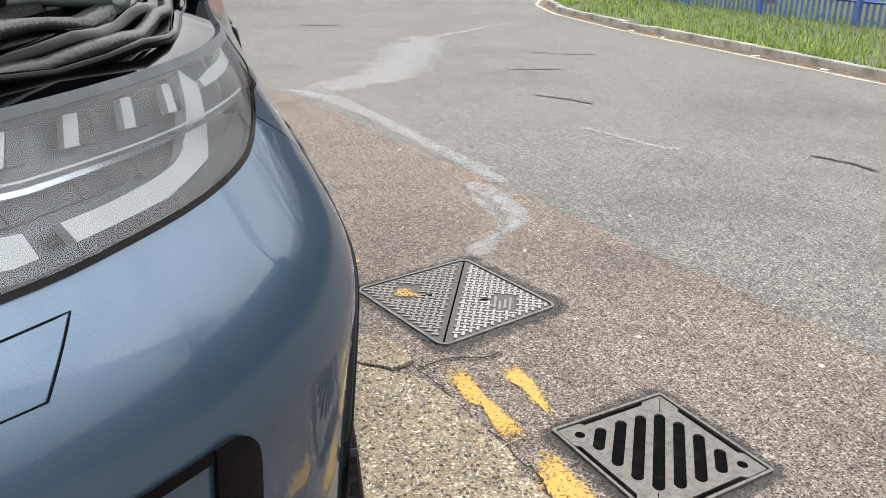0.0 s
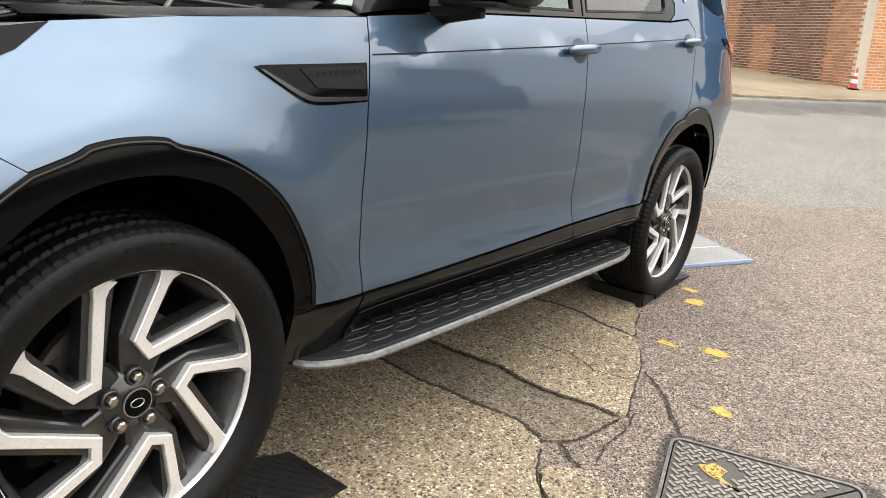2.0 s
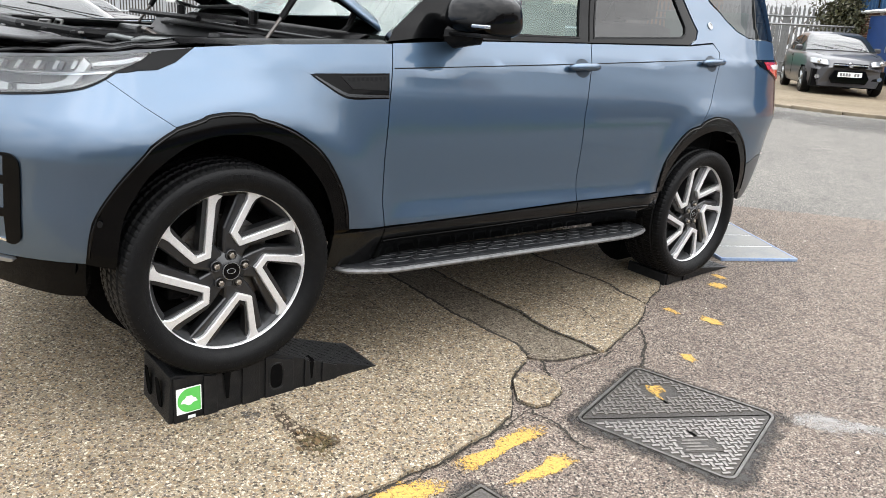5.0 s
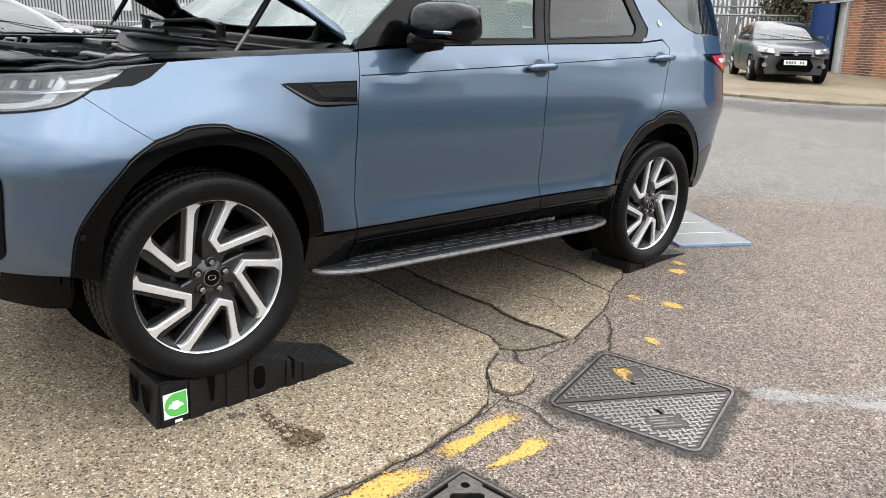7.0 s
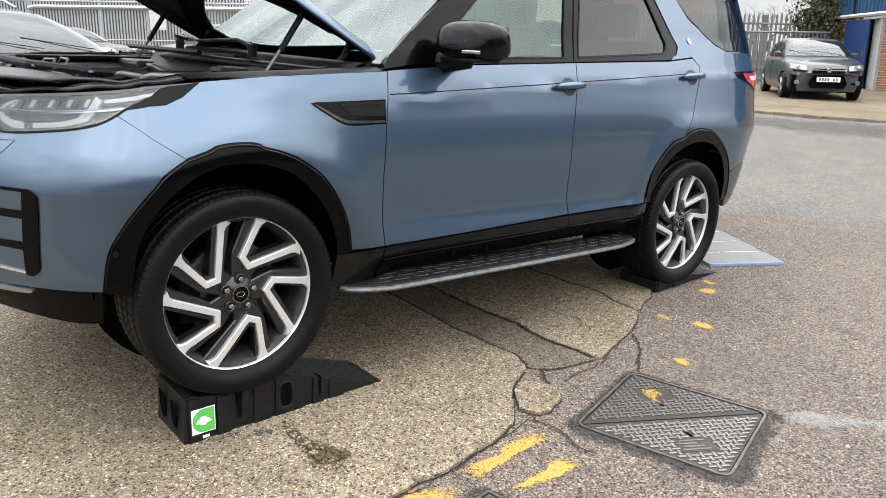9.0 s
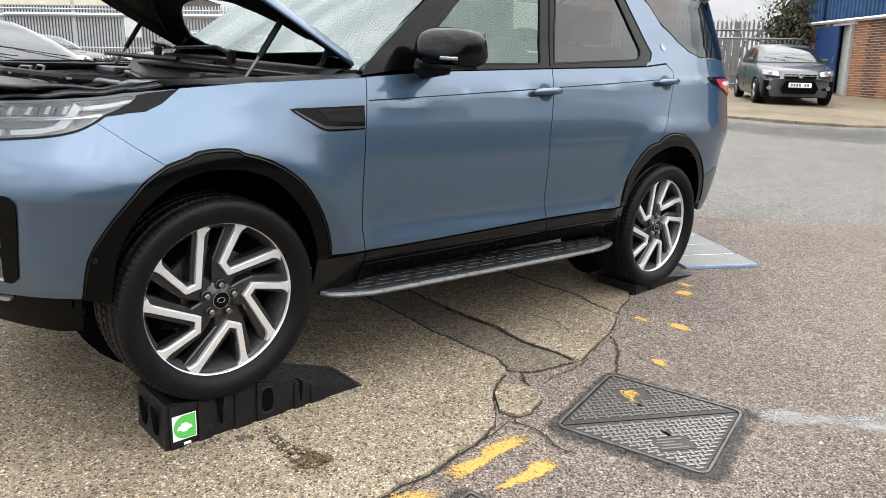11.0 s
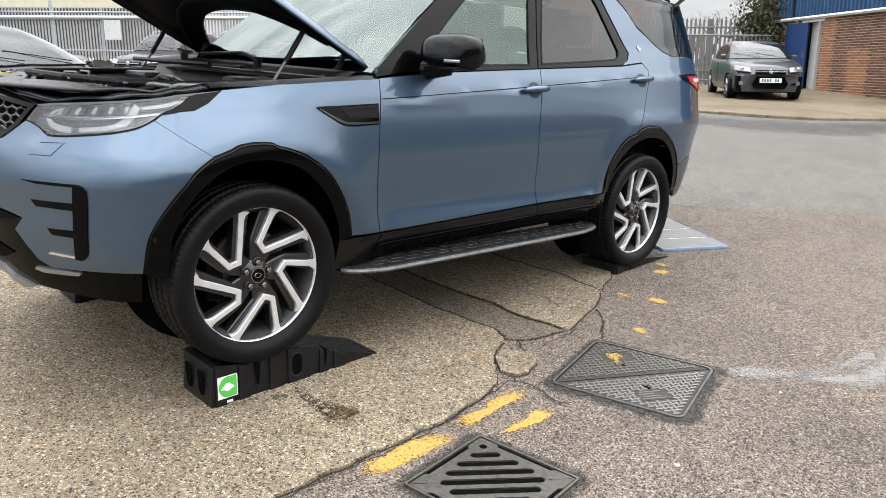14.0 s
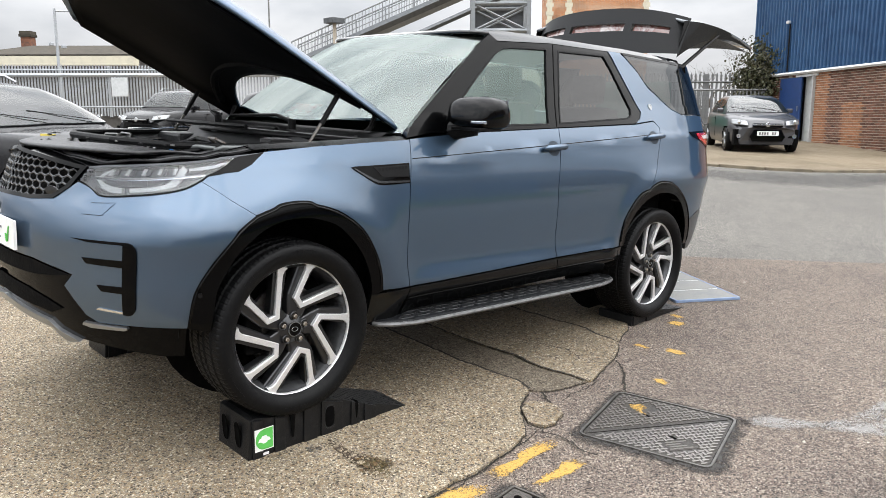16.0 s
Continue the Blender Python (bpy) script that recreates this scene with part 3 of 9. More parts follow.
def car_paint(name, color, flake):
    m = material(name, color, 0.36, 0.85, coat=1.0, grain=(900, flake, 0.45, 0.75))
    m.node_tree.nodes["Principled BSDF"].inputs["Specular Tint"].default_value = (0.30, 0.36, 0.46, 1)
    m.node_tree.nodes["Principled BSDF"].inputs["Coat IOR"].default_value = 1.62
    m.node_tree.nodes["Principled BSDF"].inputs["Coat Roughness"].default_value = 0.035
    return m


PAINT = car_paint("blue-grey metallic paint", (0.060, 0.099, 0.153), (0.082, 0.130, 0.194))
GLOSS = material("gloss black trim", (0.0012, 0.0013, 0.0015), 0.05, spec=0.12, grain=(30, (0.002, 0.002, 0.002), 0.5, 0.8))
GLOSS_DEEP = material("polished black plastic", (0.0015, 0.0017, 0.0021), 0.06, spec=0.22, grain=(30, (0.003, 0.003, 0.0034), 0.5, 0.8))
ROOF_BLACK = material("polished black roof", (0.006, 0.007, 0.009), 0.08, spec=0.5, coat=1.0, grain=(30, (0.008, 0.009, 0.011), 0.5, 0.8))
SILL = material("dirty gloss sill", (0.003, 0.003, 0.0032), 0.14, spec=0.25, grain=(14, (0.008, 0.009, 0.008), 0.5, 0.75))
PLASTIC = material("black grained plastic", (0.005, 0.005, 0.0056), 0.40, spec=0.16, grain=(60, (0.010, 0.0098, 0.0095), 0.5, 0.8), bump=(500, 0.15))
VALANCE = material("dark grey bumper", (0.045, 0.048, 0.053), 0.35, spec=0.4, grain=(300, (0.06, 0.063, 0.068), 0.5, 0.7))
# liner black, also painted where an opening or gap is only in shade
LINER_SHADE = material("black for arch liners and shaded openings", (0.003, 0.003, 0.003), 0.85, spec=0.06, grain=(20, (0.009, 0.008, 0.007), 0.5, 0.75), bump=(80, 0.3))
RUBBER = material("tyre rubber", (0.0040, 0.0041, 0.0045), 0.45, spec=0.13, grain=(50, (0.008, 0.008, 0.0078), 0.48, 0.75), bump=(220, 0.2))
SILVER = material("machined alloy", (0.78, 0.78, 0.785), 0.36, 0.62, grain=(160, (0.68, 0.68, 0.685), 0.4, 0.7))
ALLOY = material("dark grey painted alloy", (0.020, 0.0205, 0.022), 0.28, 0.4, coat=0.4)
BARREL = material("grey alloy barrel", (0.085, 0.087, 0.091), 0.34, 0.6, grain=(30, (0.05, 0.05, 0.05), 0.45, 0.7))
STEEL = material("brake steel", (0.20, 0.19, 0.18), 0.45, 0.9, grain=(40, (0.12, 0.08, 0.05), 0.5, 0.7))
CHROME = material("chrome", (0.72, 0.73, 0.74), 0.10, 1.0)
SATIN = material("satin silver trim", (0.34, 0.35, 0.36), 0.30, 0.9)
LENS_WHITE = material("clear light optics", (0.62, 0.64, 0.65), 0.2, 0.0, coat=0.6)
LAMP_BACK = material("lamp bezel", (0.095, 0.103, 0.118), 0.30, 0.5, grain=(12, (0.14, 0.15, 0.17), 0.45, 0.7))
RED_LENS = material("red lamp lens", (0.50, 0.012, 0.015), 0.10, coat=1.0)
WHITE = material("white plate plastic", (0.78, 0.79, 0.78), 0.4, grain=(10, (0.7, 0.7, 0.69), 0.5, 0.7))
GREEN = material("green print", (0.10, 0.48, 0.09), 0.5, grain=(20, (0.08, 0.42, 0.07), 0.5, 0.7))
INK = material("grey print", (0.14, 0.14, 0.14), 0.6)
SEAT = material("dark seat leather", (0.030, 0.029, 0.028), 0.5, grain=(80, (0.045, 0.042, 0.04), 0.5, 0.7), bump=(300, 0.2))
UNDER = material("matt black bonnet liner", (0.0012, 0.0014, 0.0022), 0.6, spec=0.06, grain=(14, (0.0025, 0.003, 0.0045), 0.5, 0.7), bump=(10, 0.15))
GLASS = clear_glass("car glass", (0.74, 0.83, 0.79), 0.0, 2.3, (0.72, 0.80, 0.775))
PANE = clear_glass("side window glass", (0.42, 0.56, 0.50), 0.0, 1.8, (0.66, 0.80, 0.75))
DARK_GLASS = clear_glass("privacy glass", (0.08, 0.085, 0.085), 0.0, 1.55)
LAMP_GLASS = clear_glass("lamp cover", (0.93, 0.95, 0.96), 0.0, 1.75)

HUB_HEIGHT, WHEEL_BASE, HUB_SIDE = 0.39, 2.923, 0.945
CAR_AT = Matrix.Translation((0, 0, 0.559)) @ pose(0, 0, 0, -1.84, 2.0, 0) @ Matrix.Translation((-HUB_SIDE, 0, -HUB_HEIGHT))

SEC_Z = [0.30, 0.42, 0.50, 0.60, 0.70, 0.85, 1.00, 1.10, 1.20, 1.26, 1.32, 1.50, 1.70, 1.80, 1.90]
SEC_X = [0.90, 0.945, 0.967, 0.977, 0.983, 0.987, 0.979, 0.963, 0.941, 0.925, 0.905, 0.836, 0.758, 0.718, 0.648]
NOSE_Z = [0.2, 0.35, 0.5, 0.7, 0.83, 0.90, 0.97, 1.05, 1.15, 1.25]
NOSE_Y = [-0.76, -0.84, -0.885, -0.898, -0.902, -0.890, -0.862, -0.84, -0.79, -0.70]
TAIL_Z, TAIL_Y = [0.3, 0.6, 0.9, 1.2, 1.45, 1.8], [0.86, 1.0, 1.07, 1.12, 1.14, 1.06]
FRONT_TURN, FRONT_ARC, REAR_TURN, REAR_ARC = -0.30, 1.15, 2.95, 1.45


def smooth_lookup(x, xs, ys):
    """Smooth curve through a table."""
    if x <= xs[0] or x >= xs[-1]:
        return float(np.interp(x, xs, ys))
    i = max(k for k in range(len(xs)) if xs[k] <= x)
    i = min(i, len(xs) - 2)
    slope = lambda k: (ys[min(k + 1, len(xs) - 1)] - ys[max(k - 1, 0)]) / (xs[min(k + 1, len(xs) - 1)] - xs[max(k - 1, 0)])
    h = xs[i + 1] - xs[i]
    t = (x - xs[i]) / h
    return (2 * t**3 - 3 * t**2 + 1) * ys[i] + (t**3 - 2 * t**2 + t) * h * slope(i) + (3 * t**2 - 2 * t**3) * ys[i + 1] + (t**3 - t**2) * h * slope(i + 1)


def ease(x, a, b):
    t = min(1.0, max(0.0, (x - a) / (b - a)))
    return t * t * (3 - 2 * t)


def half_width(y, z):
    w = smooth_lookup(z, SEC_Z, SEC_X) - 0.02 * max(0.0, 0.3 - max(y, -0.3))
    # the wings lean in towards the lamps
    w -= 0.115 * ease(-y, -0.62, 0.42) * ease(z, 0.78, 1.26)
    # and swell softly round the wheel arches, most over the rear ones
    w += 0.020 * math.exp(-((math.hypot(y, z - 0.39) - 0.55) / 0.10) ** 2) + 0.016 * math.exp(-((math.hypot(y - 2.92, z - 0.39) - 0.58) / 0.075) ** 2)
    w += 0.012 * math.exp(-((y - 2.78) / 0.30) ** 2 - ((z - 1.0) / 0.13) ** 2)
    # the doors flare out again above the sill
    w += 0.030 * math.exp(-((z - 0.515) / 0.075) ** 2) * ease(y, 0.45, 0.8) * ease(-y, -2.55, -2.25)
    # and the sill tucks in below them
    w -= 0.055 * ease(-z, -0.50, -0.37) * ease(y, 0.5, 0.8) * ease(-y, -2.6, -2.3)
    # a fine step under the handle line
    d = z - (1.095 + 0.0685 * y)
    # above that line the side leans in more
    w -= 0.09 * min(max(d, 0.0), 0.2)
    return w + 0.0025 * ease(-d, -0.004, 0.006) * ease(d, -0.09, -0.01) * ease(y, 0.6, 0.75)


def skin(u, z, off=0.0):
    """The car's left side as a surface: u runs back along the side, and bends round nose and tail."""
    def base(u, z):
        if u < FRONT_TURN:
            t = min((FRONT_TURN - u) / FRONT_ARC, 1.0) * math.pi / 2
            e = 2 / float(np.interp(z, [0.6, 0.79, 0.946, 1.03], [2.0, 1.9, 1.7, 1.6]))
            return Vector((half_width(FRONT_TURN, z) * max(0.0, math.cos(t)) ** e, FRONT_TURN - (FRONT_TURN - smooth_lookup(z, NOSE_Z, NOSE_Y)) * math.sin(t) ** e, z))
        if u > REAR_TURN:
            t = min((u - REAR_TURN) / REAR_ARC, 1.0) * math.pi / 2
            depth = smooth_lookup(z, TAIL_Z, TAIL_Y)
            return Vector((half_width(REAR_TURN, z) * max(0.0, math.cos(t)) ** 0.4, REAR_TURN + depth * math.sin(t) ** 0.8, z))
        return Vector((half_width(u, z), u, z))
    p = base(u, z)
    if off:
        h = 0.004
        n = (base(u + h, z) - base(u - h, z)).cross(base(u, z + h) - base(u, z - h)).normalized()
        p = p + n * off
    return p


def cut_cells(poly, step, holes=()):
    """An outline cut along a square grid into small convex faces: points, faces, rim edges."""
    pts, index, faces, edges = [], {}, [], {}

    def clip(pol, k, at, keep_low):
        out = []
        for i in range(len(pol)):
            p, q = pol[i], pol[(i + 1) % len(pol)]
            fp, fq = (p[k] - at, q[k] - at) if keep_low else (at - p[k], at - q[k])
            if fp <= 0:
                out.append(p)
            if fp * fq < 0:
                t = fp / (fp - fq)
                r = [p[0] + (q[0] - p[0]) * t, p[1] + (q[1] - p[1]) * t]
                r[k] = at
                out.append(tuple(r))
        return out

    def number(p):
        key = (round(p[0] * 20000), round(p[1] * 20000))
        if key not in index:
            index[key] = len(pts)
            pts.append(p)
        return index[key]

    rings = [list(poly)] + [list(h) for h in holes]
    flat = [p for r in rings for p in r]
    for tri in geometry.tessellate_polygon([[Vector((u, z, 0)) for u, z in r] for r in rings]):
        cols = [[tuple(flat[i]) for i in tri]]
        for k in (0, 1):
            done = []
            for pol in cols:
                lo, hi = min(p[k] for p in pol), max(p[k] for p in pol)
                i = math.floor(lo / step + 1e-6) + 1
                while i * step < hi - 1e-6:
                    low = clip(pol, k, i * step, True)
                    if len(low) > 2:
                        done.append(low)
                    pol = clip(pol, k, i * step, False)
                    i += 1
                if len(pol) > 2:
                    done.append(pol)
            cols = done
        for pol in cols:
            ids = []
            for p in pol:
                n = number(p)
                if n not in ids:
                    ids.append(n)
            if len(ids) > 2:
                faces.append(ids)
                for i in range(len(ids)):
                    e = tuple(sorted((ids[i], ids[(i + 1) % len(ids)])))
                    edges[e] = edges.get(e, 0) + 1
    return pts, faces, [e for e, n in edges.items() if n == 1]


def on_skin(poly, off=0.0, thick=0.02, step=0.05, both=False, mirror=False, holes=()):
    """A panel on the car's skin from an outline in (u, z)."""
    bm = bmesh.new()
    nrm = bm.verts.layers.float_vector.new("nrm")
    pts, faces, rim = cut_cells(poly, step, holes)
    for side in ((1, -1) if both else (-1,) if mirror else (1,)):
        outer, below = [], []
        for u, z in pts:
            p, q = skin(u, z, off), skin(u, z, off - max(thick, 0.01))
            n = (p - q).normalized()
            v = bm.verts.new((side * p.x, p.y, p.z))
            v[nrm] = (side * n.x, n.y, n.z)
            outer.append(v)
            below.append((side * q.x, q.y, q.z))
        for ids in faces:
            try:
                g = bm.faces.new([outer[i] for i in ids])
            except ValueError:
                continue
            g.smooth = True
            g.normal_update()
            if g.normal.dot(outer[ids[0]][nrm]) < 0:
                g.normal_flip()
        if thick:
            for a, b in rim:
                bm.faces.new([bm.verts.new(c) for c in (outer[a].co, outer[b].co, below[b], below[a])])
    if both:
        bmesh.ops.remove_doubles(bm, verts=[v for v in bm.verts if abs(v.co.x) < 1e-4], dist=2e-4)
    return bm


def curve(pts, n=4):
    """A smooth line through points."""
    out = []
    P = [Vector(p) for p in pts]
    for i in range(len(P) - 1):
        a, b, c, d = P[max(i - 1, 0)], P[i], P[i + 1], P[min(i + 2, len(P) - 1)]
        for k in range(n):
            t = k / n
            q = 0.5 * (2 * b + (c - a) * t + (2 * a - 5 * b + 4 * c - d) * t * t + (3 * b - a - 3 * c + d) * t**3)
            out.append((q.x, q.y))
    return out + [tuple(P[-1])]


def shrink(poly, d):
    """An outline drawn in by d on all sides."""
    n, out = len(poly), []
    area = sum(poly[i][0] * poly[(i + 1) % n][1] - poly[(i + 1) % n][0] * poly[i][1] for i in range(n))
    s = 1 if area > 0 else -1
    for i in range(n):
        a, b, c = Vector(poly[i - 1]), Vector(poly[i]), Vector(poly[(i + 1) % n])
        d1, d2 = (b - a).normalized(), (c - b).normalized()
        n1, n2 = Vector((-d1.y, d1.x)) * s, Vector((-d2.y, d2.x)) * s
        m = n1 + n2
        m = m / max(0.35, m.length_squared / 2) if m.length > 1e-6 else n1
        out.append(tuple(b + m * d))
    return out


suv = thing("suv", "blue-grey metallic large SUV, bonnet and tailgate open, standing on black ramps", "car", CAR_AT)


def pair(name, poly, mat, off=0.0, thick=0.02, step=0.05, label="", parent=None, gap=0.0, holes=()):
    """The same panel on both sides of the car; the left one is returned."""
    if gap:
        poly = shrink(poly, gap)
    left = part(name, on_skin(poly, off, thick, step, holes=holes), mat, parent or suv, label)
    part(name, on_skin(poly, off, thick, step, mirror=True, holes=holes), mat, parent or suv, label)
    return left


ARCH_F = [(-0.525, 0.46), (-0.50, 0.60), (-0.44, 0.705), (-0.36, 0.797), (-0.28, 0.864), (-0.212, 0.906), (-0.13, 0.932), (-0.10, 0.946), (-0.032, 0.956), (0.045, 0.954), (0.076, 0.940), (0.139, 0.924), (0.221, 0.889), (0.32, 0.816), (0.40, 0.705), (0.445, 0.60), (0.462, 0.512)]
ARCH_F_IN = [(0.40, 0.49), (0.385, 0.58), (0.32, 0.71), (0.20, 0.83), (0.09, 0.875), (0.0, 0.885), (-0.10, 0.875), (-0.20, 0.835), (-0.31, 0.745), (-0.385, 0.63), (-0.41, 0.50), (-0.415, 0.44)]
ARCH_R = [(2.435, 0.56), (2.445, 0.71), (2.52, 0.82), (2.62, 0.90), (2.72, 0.925), (2.76, 0.952), (2.86, 0.975), (2.955, 0.968), (2.99, 0.95), (3.05, 0.91), (3.14, 0.84), (3.22, 0.75), (3.29, 0.63), (3.33, 0.50)]
ARCH_R_IN = [(3.25, 0.50), (3.225, 0.60), (3.17, 0.71), (3.09, 0.815), (3.005, 0.875), (2.93, 0.895), (2.82, 0.885), (2.70, 0.845), (2.59, 0.77), (2.52, 0.67), (2.50, 0.56)]
ARCH_F_FRONT, ARCH_F_REAR = curve(ARCH_F[:6]), curve(ARCH_F[5:])
ARCH_R_FRONT, ARCH_R_REAR = curve(ARCH_R[:5]), curve(ARCH_R[4:])
SEAM = [(-0.48, 1.038), (-0.40, 1.0027), (-0.345, 0.980), (-0.32, 0.971), (-0.30, 0.965), (-0.212, 0.906)]
LAMP_LOW = curve([(-0.99, 1.01), (-0.96, 1.0), (-0.93, 0.985), (-0.90, 0.963), (-0.84, 0.963), (-0.768, 0.971), (-0.66, 0.985), (-0.56, 1.006), (-0.48, 1.038)], 3)
LAMP = LAMP_LOW + [(-0.43, 1.060), (-0.238, 1.077), (-0.176, 1.104), (-0.11, 1.152), (-0.27, 1.135), (-0.63, 1.103), (-0.89, 1.08), (-0.95, 1.072)]
GRILLE = [(-1.45, 0.925), (-1.21, 0.925), (-1.09, 0.938), (-1.02, 0.99), (-0.955, 1.072), (-1.2, 1.105), (-1.45, 1.13)]

# painted panels
pair("front_wing", SEAM[:-1] + ARCH_F_REAR[:-2] + [(0.46, 0.513)] + [(0.62, 0.515), (0.605, 0.62), (0.602, 0.80), (0.612, 1.0), (0.64, 1.222), (0.40, 1.205), (0.14, 1.184), (-0.11, 1.156), (-0.174, 1.108), (-0.238, 1.081), (-0.43, 1.064)], PAINT, gap=0.002)
pair("front_door", [(0.62, 0.515), (1.02, 0.527), (1.47, 0.541), (1.772, 0.551), (1.76, 0.67), (1.76, 0.97), (1.82, 1.302), (1.0, 1.258), (0.64, 1.225), (0.612, 1.0), (0.602, 0.80), (0.605, 0.62)], PAINT, gap=0.0025)
pair("rear_door", [(1.772, 0.551), (2.435, 0.56)] + ARCH_R_FRONT[1:] + [(2.82, 1.05), (2.93, 1.26), (2.95, 1.33), (2.90, 1.372), (2.66, 1.345), (1.82, 1.302), (1.76, 0.97), (1.76, 0.67)], PAINT, gap=0.0025)
pair("rear_quarter", [p for p in ARCH_R_REAR if p[1] > 0.70 or p[0] < 2.9] + [(3.262, 0.682), (3.44, 0.73), (4.4, 0.75), (4.4, 1.40), (3.75, 1.43), (3.40, 1.435), (3.30, 1.428), (3.19, 1.430), (3.09, 1.46), (3.02, 1.515), (2.95, 1.595), (2.86, 1.70), (2.70, 1.815), (2.56, 1.815), (2.775, 1.43), (2.74, 1.385), (2.670, 1.3515), (2.90, 1.376), (2.95, 1.33), (2.93, 1.26), (2.82, 1.05)], PAINT, gap=0.002)
bumper = part("front_bumper", on_skin(SEAM[:-1] + ARCH_F_FRONT[::-1] + [(-0.74, 0.464), (-0.90, 0.465), (-0.95, 0.49), (-1.0, 0.55), (-1.04, 0.60), (-1.0, 0.65), (-1.05, 0.664), (-1.2, 0.69), (-1.45, 0.70)] + GRILLE[:4] + LAMP_LOW, 0, 0.02, both=True), PAINT, suv)

# black lower trim
pair("wheel_arch_trim", ARCH_F_FRONT[:-1] + ARCH_F_REAR + curve(ARCH_F_IN, 6), GLOSS, 0.004, 0.07, 0.03, "gloss black wheel arch trim")
pair("wheel_arch_trim", ARCH_R_FRONT[:-1] + ARCH_R_REAR + curve(ARCH_R_IN, 6), GLOSS, 0.004, 0.07, 0.03, "gloss black wheel arch trim")
for line in (ARCH_F_FRONT[:-1] + ARCH_F_REAR, ARCH_R_FRONT[:-1] + ARCH_R_REAR):
    inner_line = shrink(line + [(line[-1][0] - 0.2, 0.3), (line[0][0] + 0.2, 0.3)], 0.010)[:len(line)]
    for s_ in (1, -1):
        pts = [skin(u, z, 0.0045) for u, z in inner_line[1:-1]]
        part("arch_lip", tube([(s_ * p.x, p.y, p.z) for p in pts], 0.0045, 6), GLOSS_DEEP, suv, "", True)
SILL_TOP = [(0.42, 0.500), (0.62, 0.513), (1.02, 0.525), (1.47, 0.539), (1.772, 0.549), (2.44, 0.558)]
sill_z = lambda u: float(np.interp(u, [p[0] for p in SILL_TOP], [p[1] for p in SILL_TOP]))


def sill_panel(u0, u1, low, high, off, mat, label=""):
    """A long black panel that follows the doors' lower edge, low and high below that edge."""
    us = [u0 + (u1 - u0) * k / 8 for k in range(9)]
    pair("sill_cladding", [(u, sill_z(u) - high) for u in us] + [(u, sill_z(u) - low) for u in reversed(us)], mat, off, 0.03, 0.05, label)


sill_panel(0.40, 0.618, 0.15, 0.002, 0.004, SILL, "gloss black sill cladding")
sill_panel(0.622, 1.770, 0.062, 0.002, 0.006, SILL, "gloss black door cladding")
sill_panel(1.776, 2.46, 0.066, 0.002, 0.006, SILL, "gloss black door cladding")
sill_panel(0.622, 2.46, 0.15, 0.068, 0.010, SILL, "gloss black sill cladding")
for u0, u1 in ((0.63, 1.768), (1.78, 2.38)):
    for s_ in (1, -1):
        line = [skin(u0 + (u1 - u0) * k / 12, sill_z(u0 + (u1 - u0) * k / 12) - 0.058, 0.009) for k in range(13)]
        part("door_lip", tube([(s_ * p.x, p.y, p.z) for p in line], 0.0045, 6), GLOSS, suv, "", True)
pair("rear_valance", [(3.272, 0.676), (3.33, 0.50), (3.40, 0.44), (4.4, 0.47), (4.4, 0.745), (3.44, 0.725)], VALANCE, 0.0, 0.04, 0.08, "dark grey lower rear bumper")
part("front_valance", on_skin([(-0.53, 0.33), (-0.63, 0.328), (-0.75, 0.342), (-0.90, 0.36), (-1.0, 0.37), (-1.10, 0.40), (-1.14, 0.435), (-1.45, 0.48), (-1.45, 0.697), (-1.2, 0.687), (-1.05, 0.66), (-1.003, 0.648), (-1.042, 0.598), (-1.002, 0.547), (-0.952, 0.487), (-0.90, 0.461), (-0.74, 0.460), (-0.527, 0.456)], -0.004, 0.06, both=True), GLOSS, suv, "gloss black lower bumper")
part("skid_trim", on_skin([(-1.0, 0.366), (-1.06, 0.352), (-1.10, 0.372), (-1.13, 0.405), (-1.45, 0.450), (-1.45, 0.482), (-1.14, 0.436), (-1.10, 0.402)], 0.012, 0.03, 0.03, both=True), SATIN, suv, "satin silver skid trim")

def sheet(fn, nu, nv, thick=0.0):
    """A surface from fn(a, b), a and b from 0 to 1, optionally with thickness."""
    bm = bmesh.new()
    g = [[bm.verts.new(fn(i / nu, j / nv)) for j in range(nv + 1)] for i in range(nu + 1)]
    for i in range(nu):
        for j in range(nv):
            bm.faces.new((g[i][j], g[i + 1][j], g[i + 1][j + 1], g[i][j + 1])).smooth = True
    if thick:
        bmesh.ops.recalc_face_normals(bm, faces=bm.faces)
        bmesh.ops.solidify(bm, geom=bm.faces[:], thickness=thick)
    return bm


# glasshouse
FRONT_PANE = [(0.93, 1.283), (1.05, 1.425), (1.24, 1.575), (1.40, 1.690), (1.475, 1.730), (1.55, 1.745), (1.893, 1.766), (1.745, 1.319)]
REAR_PANE = [(1.845, 1.325), (2.005, 1.766), (2.49, 1.780), (2.545, 1.70), (2.655, 1.47), (2.665, 1.44), (2.645, 1.40), (2.60, 1.378)]
pair("window_surround", [(0.80, 1.255), (1.03, 1.455), (1.455, 1.765), (1.95, 1.80), (2.55, 1.808), (2.765, 1.43), (2.735, 1.385), (2.66, 1.352), (1.82, 1.306), (1.0, 1.262)], GLOSS, -0.002, 0.02, 0.06, "gloss black window frame", holes=(FRONT_PANE, REAR_PANE))
pair("front_side_window", shrink(FRONT_PANE, -0.006), PANE, -0.008, 0.0, 0.06)
pair("rear_side_window", shrink(REAR_PANE, -0.006), DARK_GLASS, -0.008, 0.0, 0.06)
pair("window_seal", FRONT_PANE, RUBBER, 0.0005, 0.006, 0.06, holes=(shrink(FRONT_PANE, 0.008),))
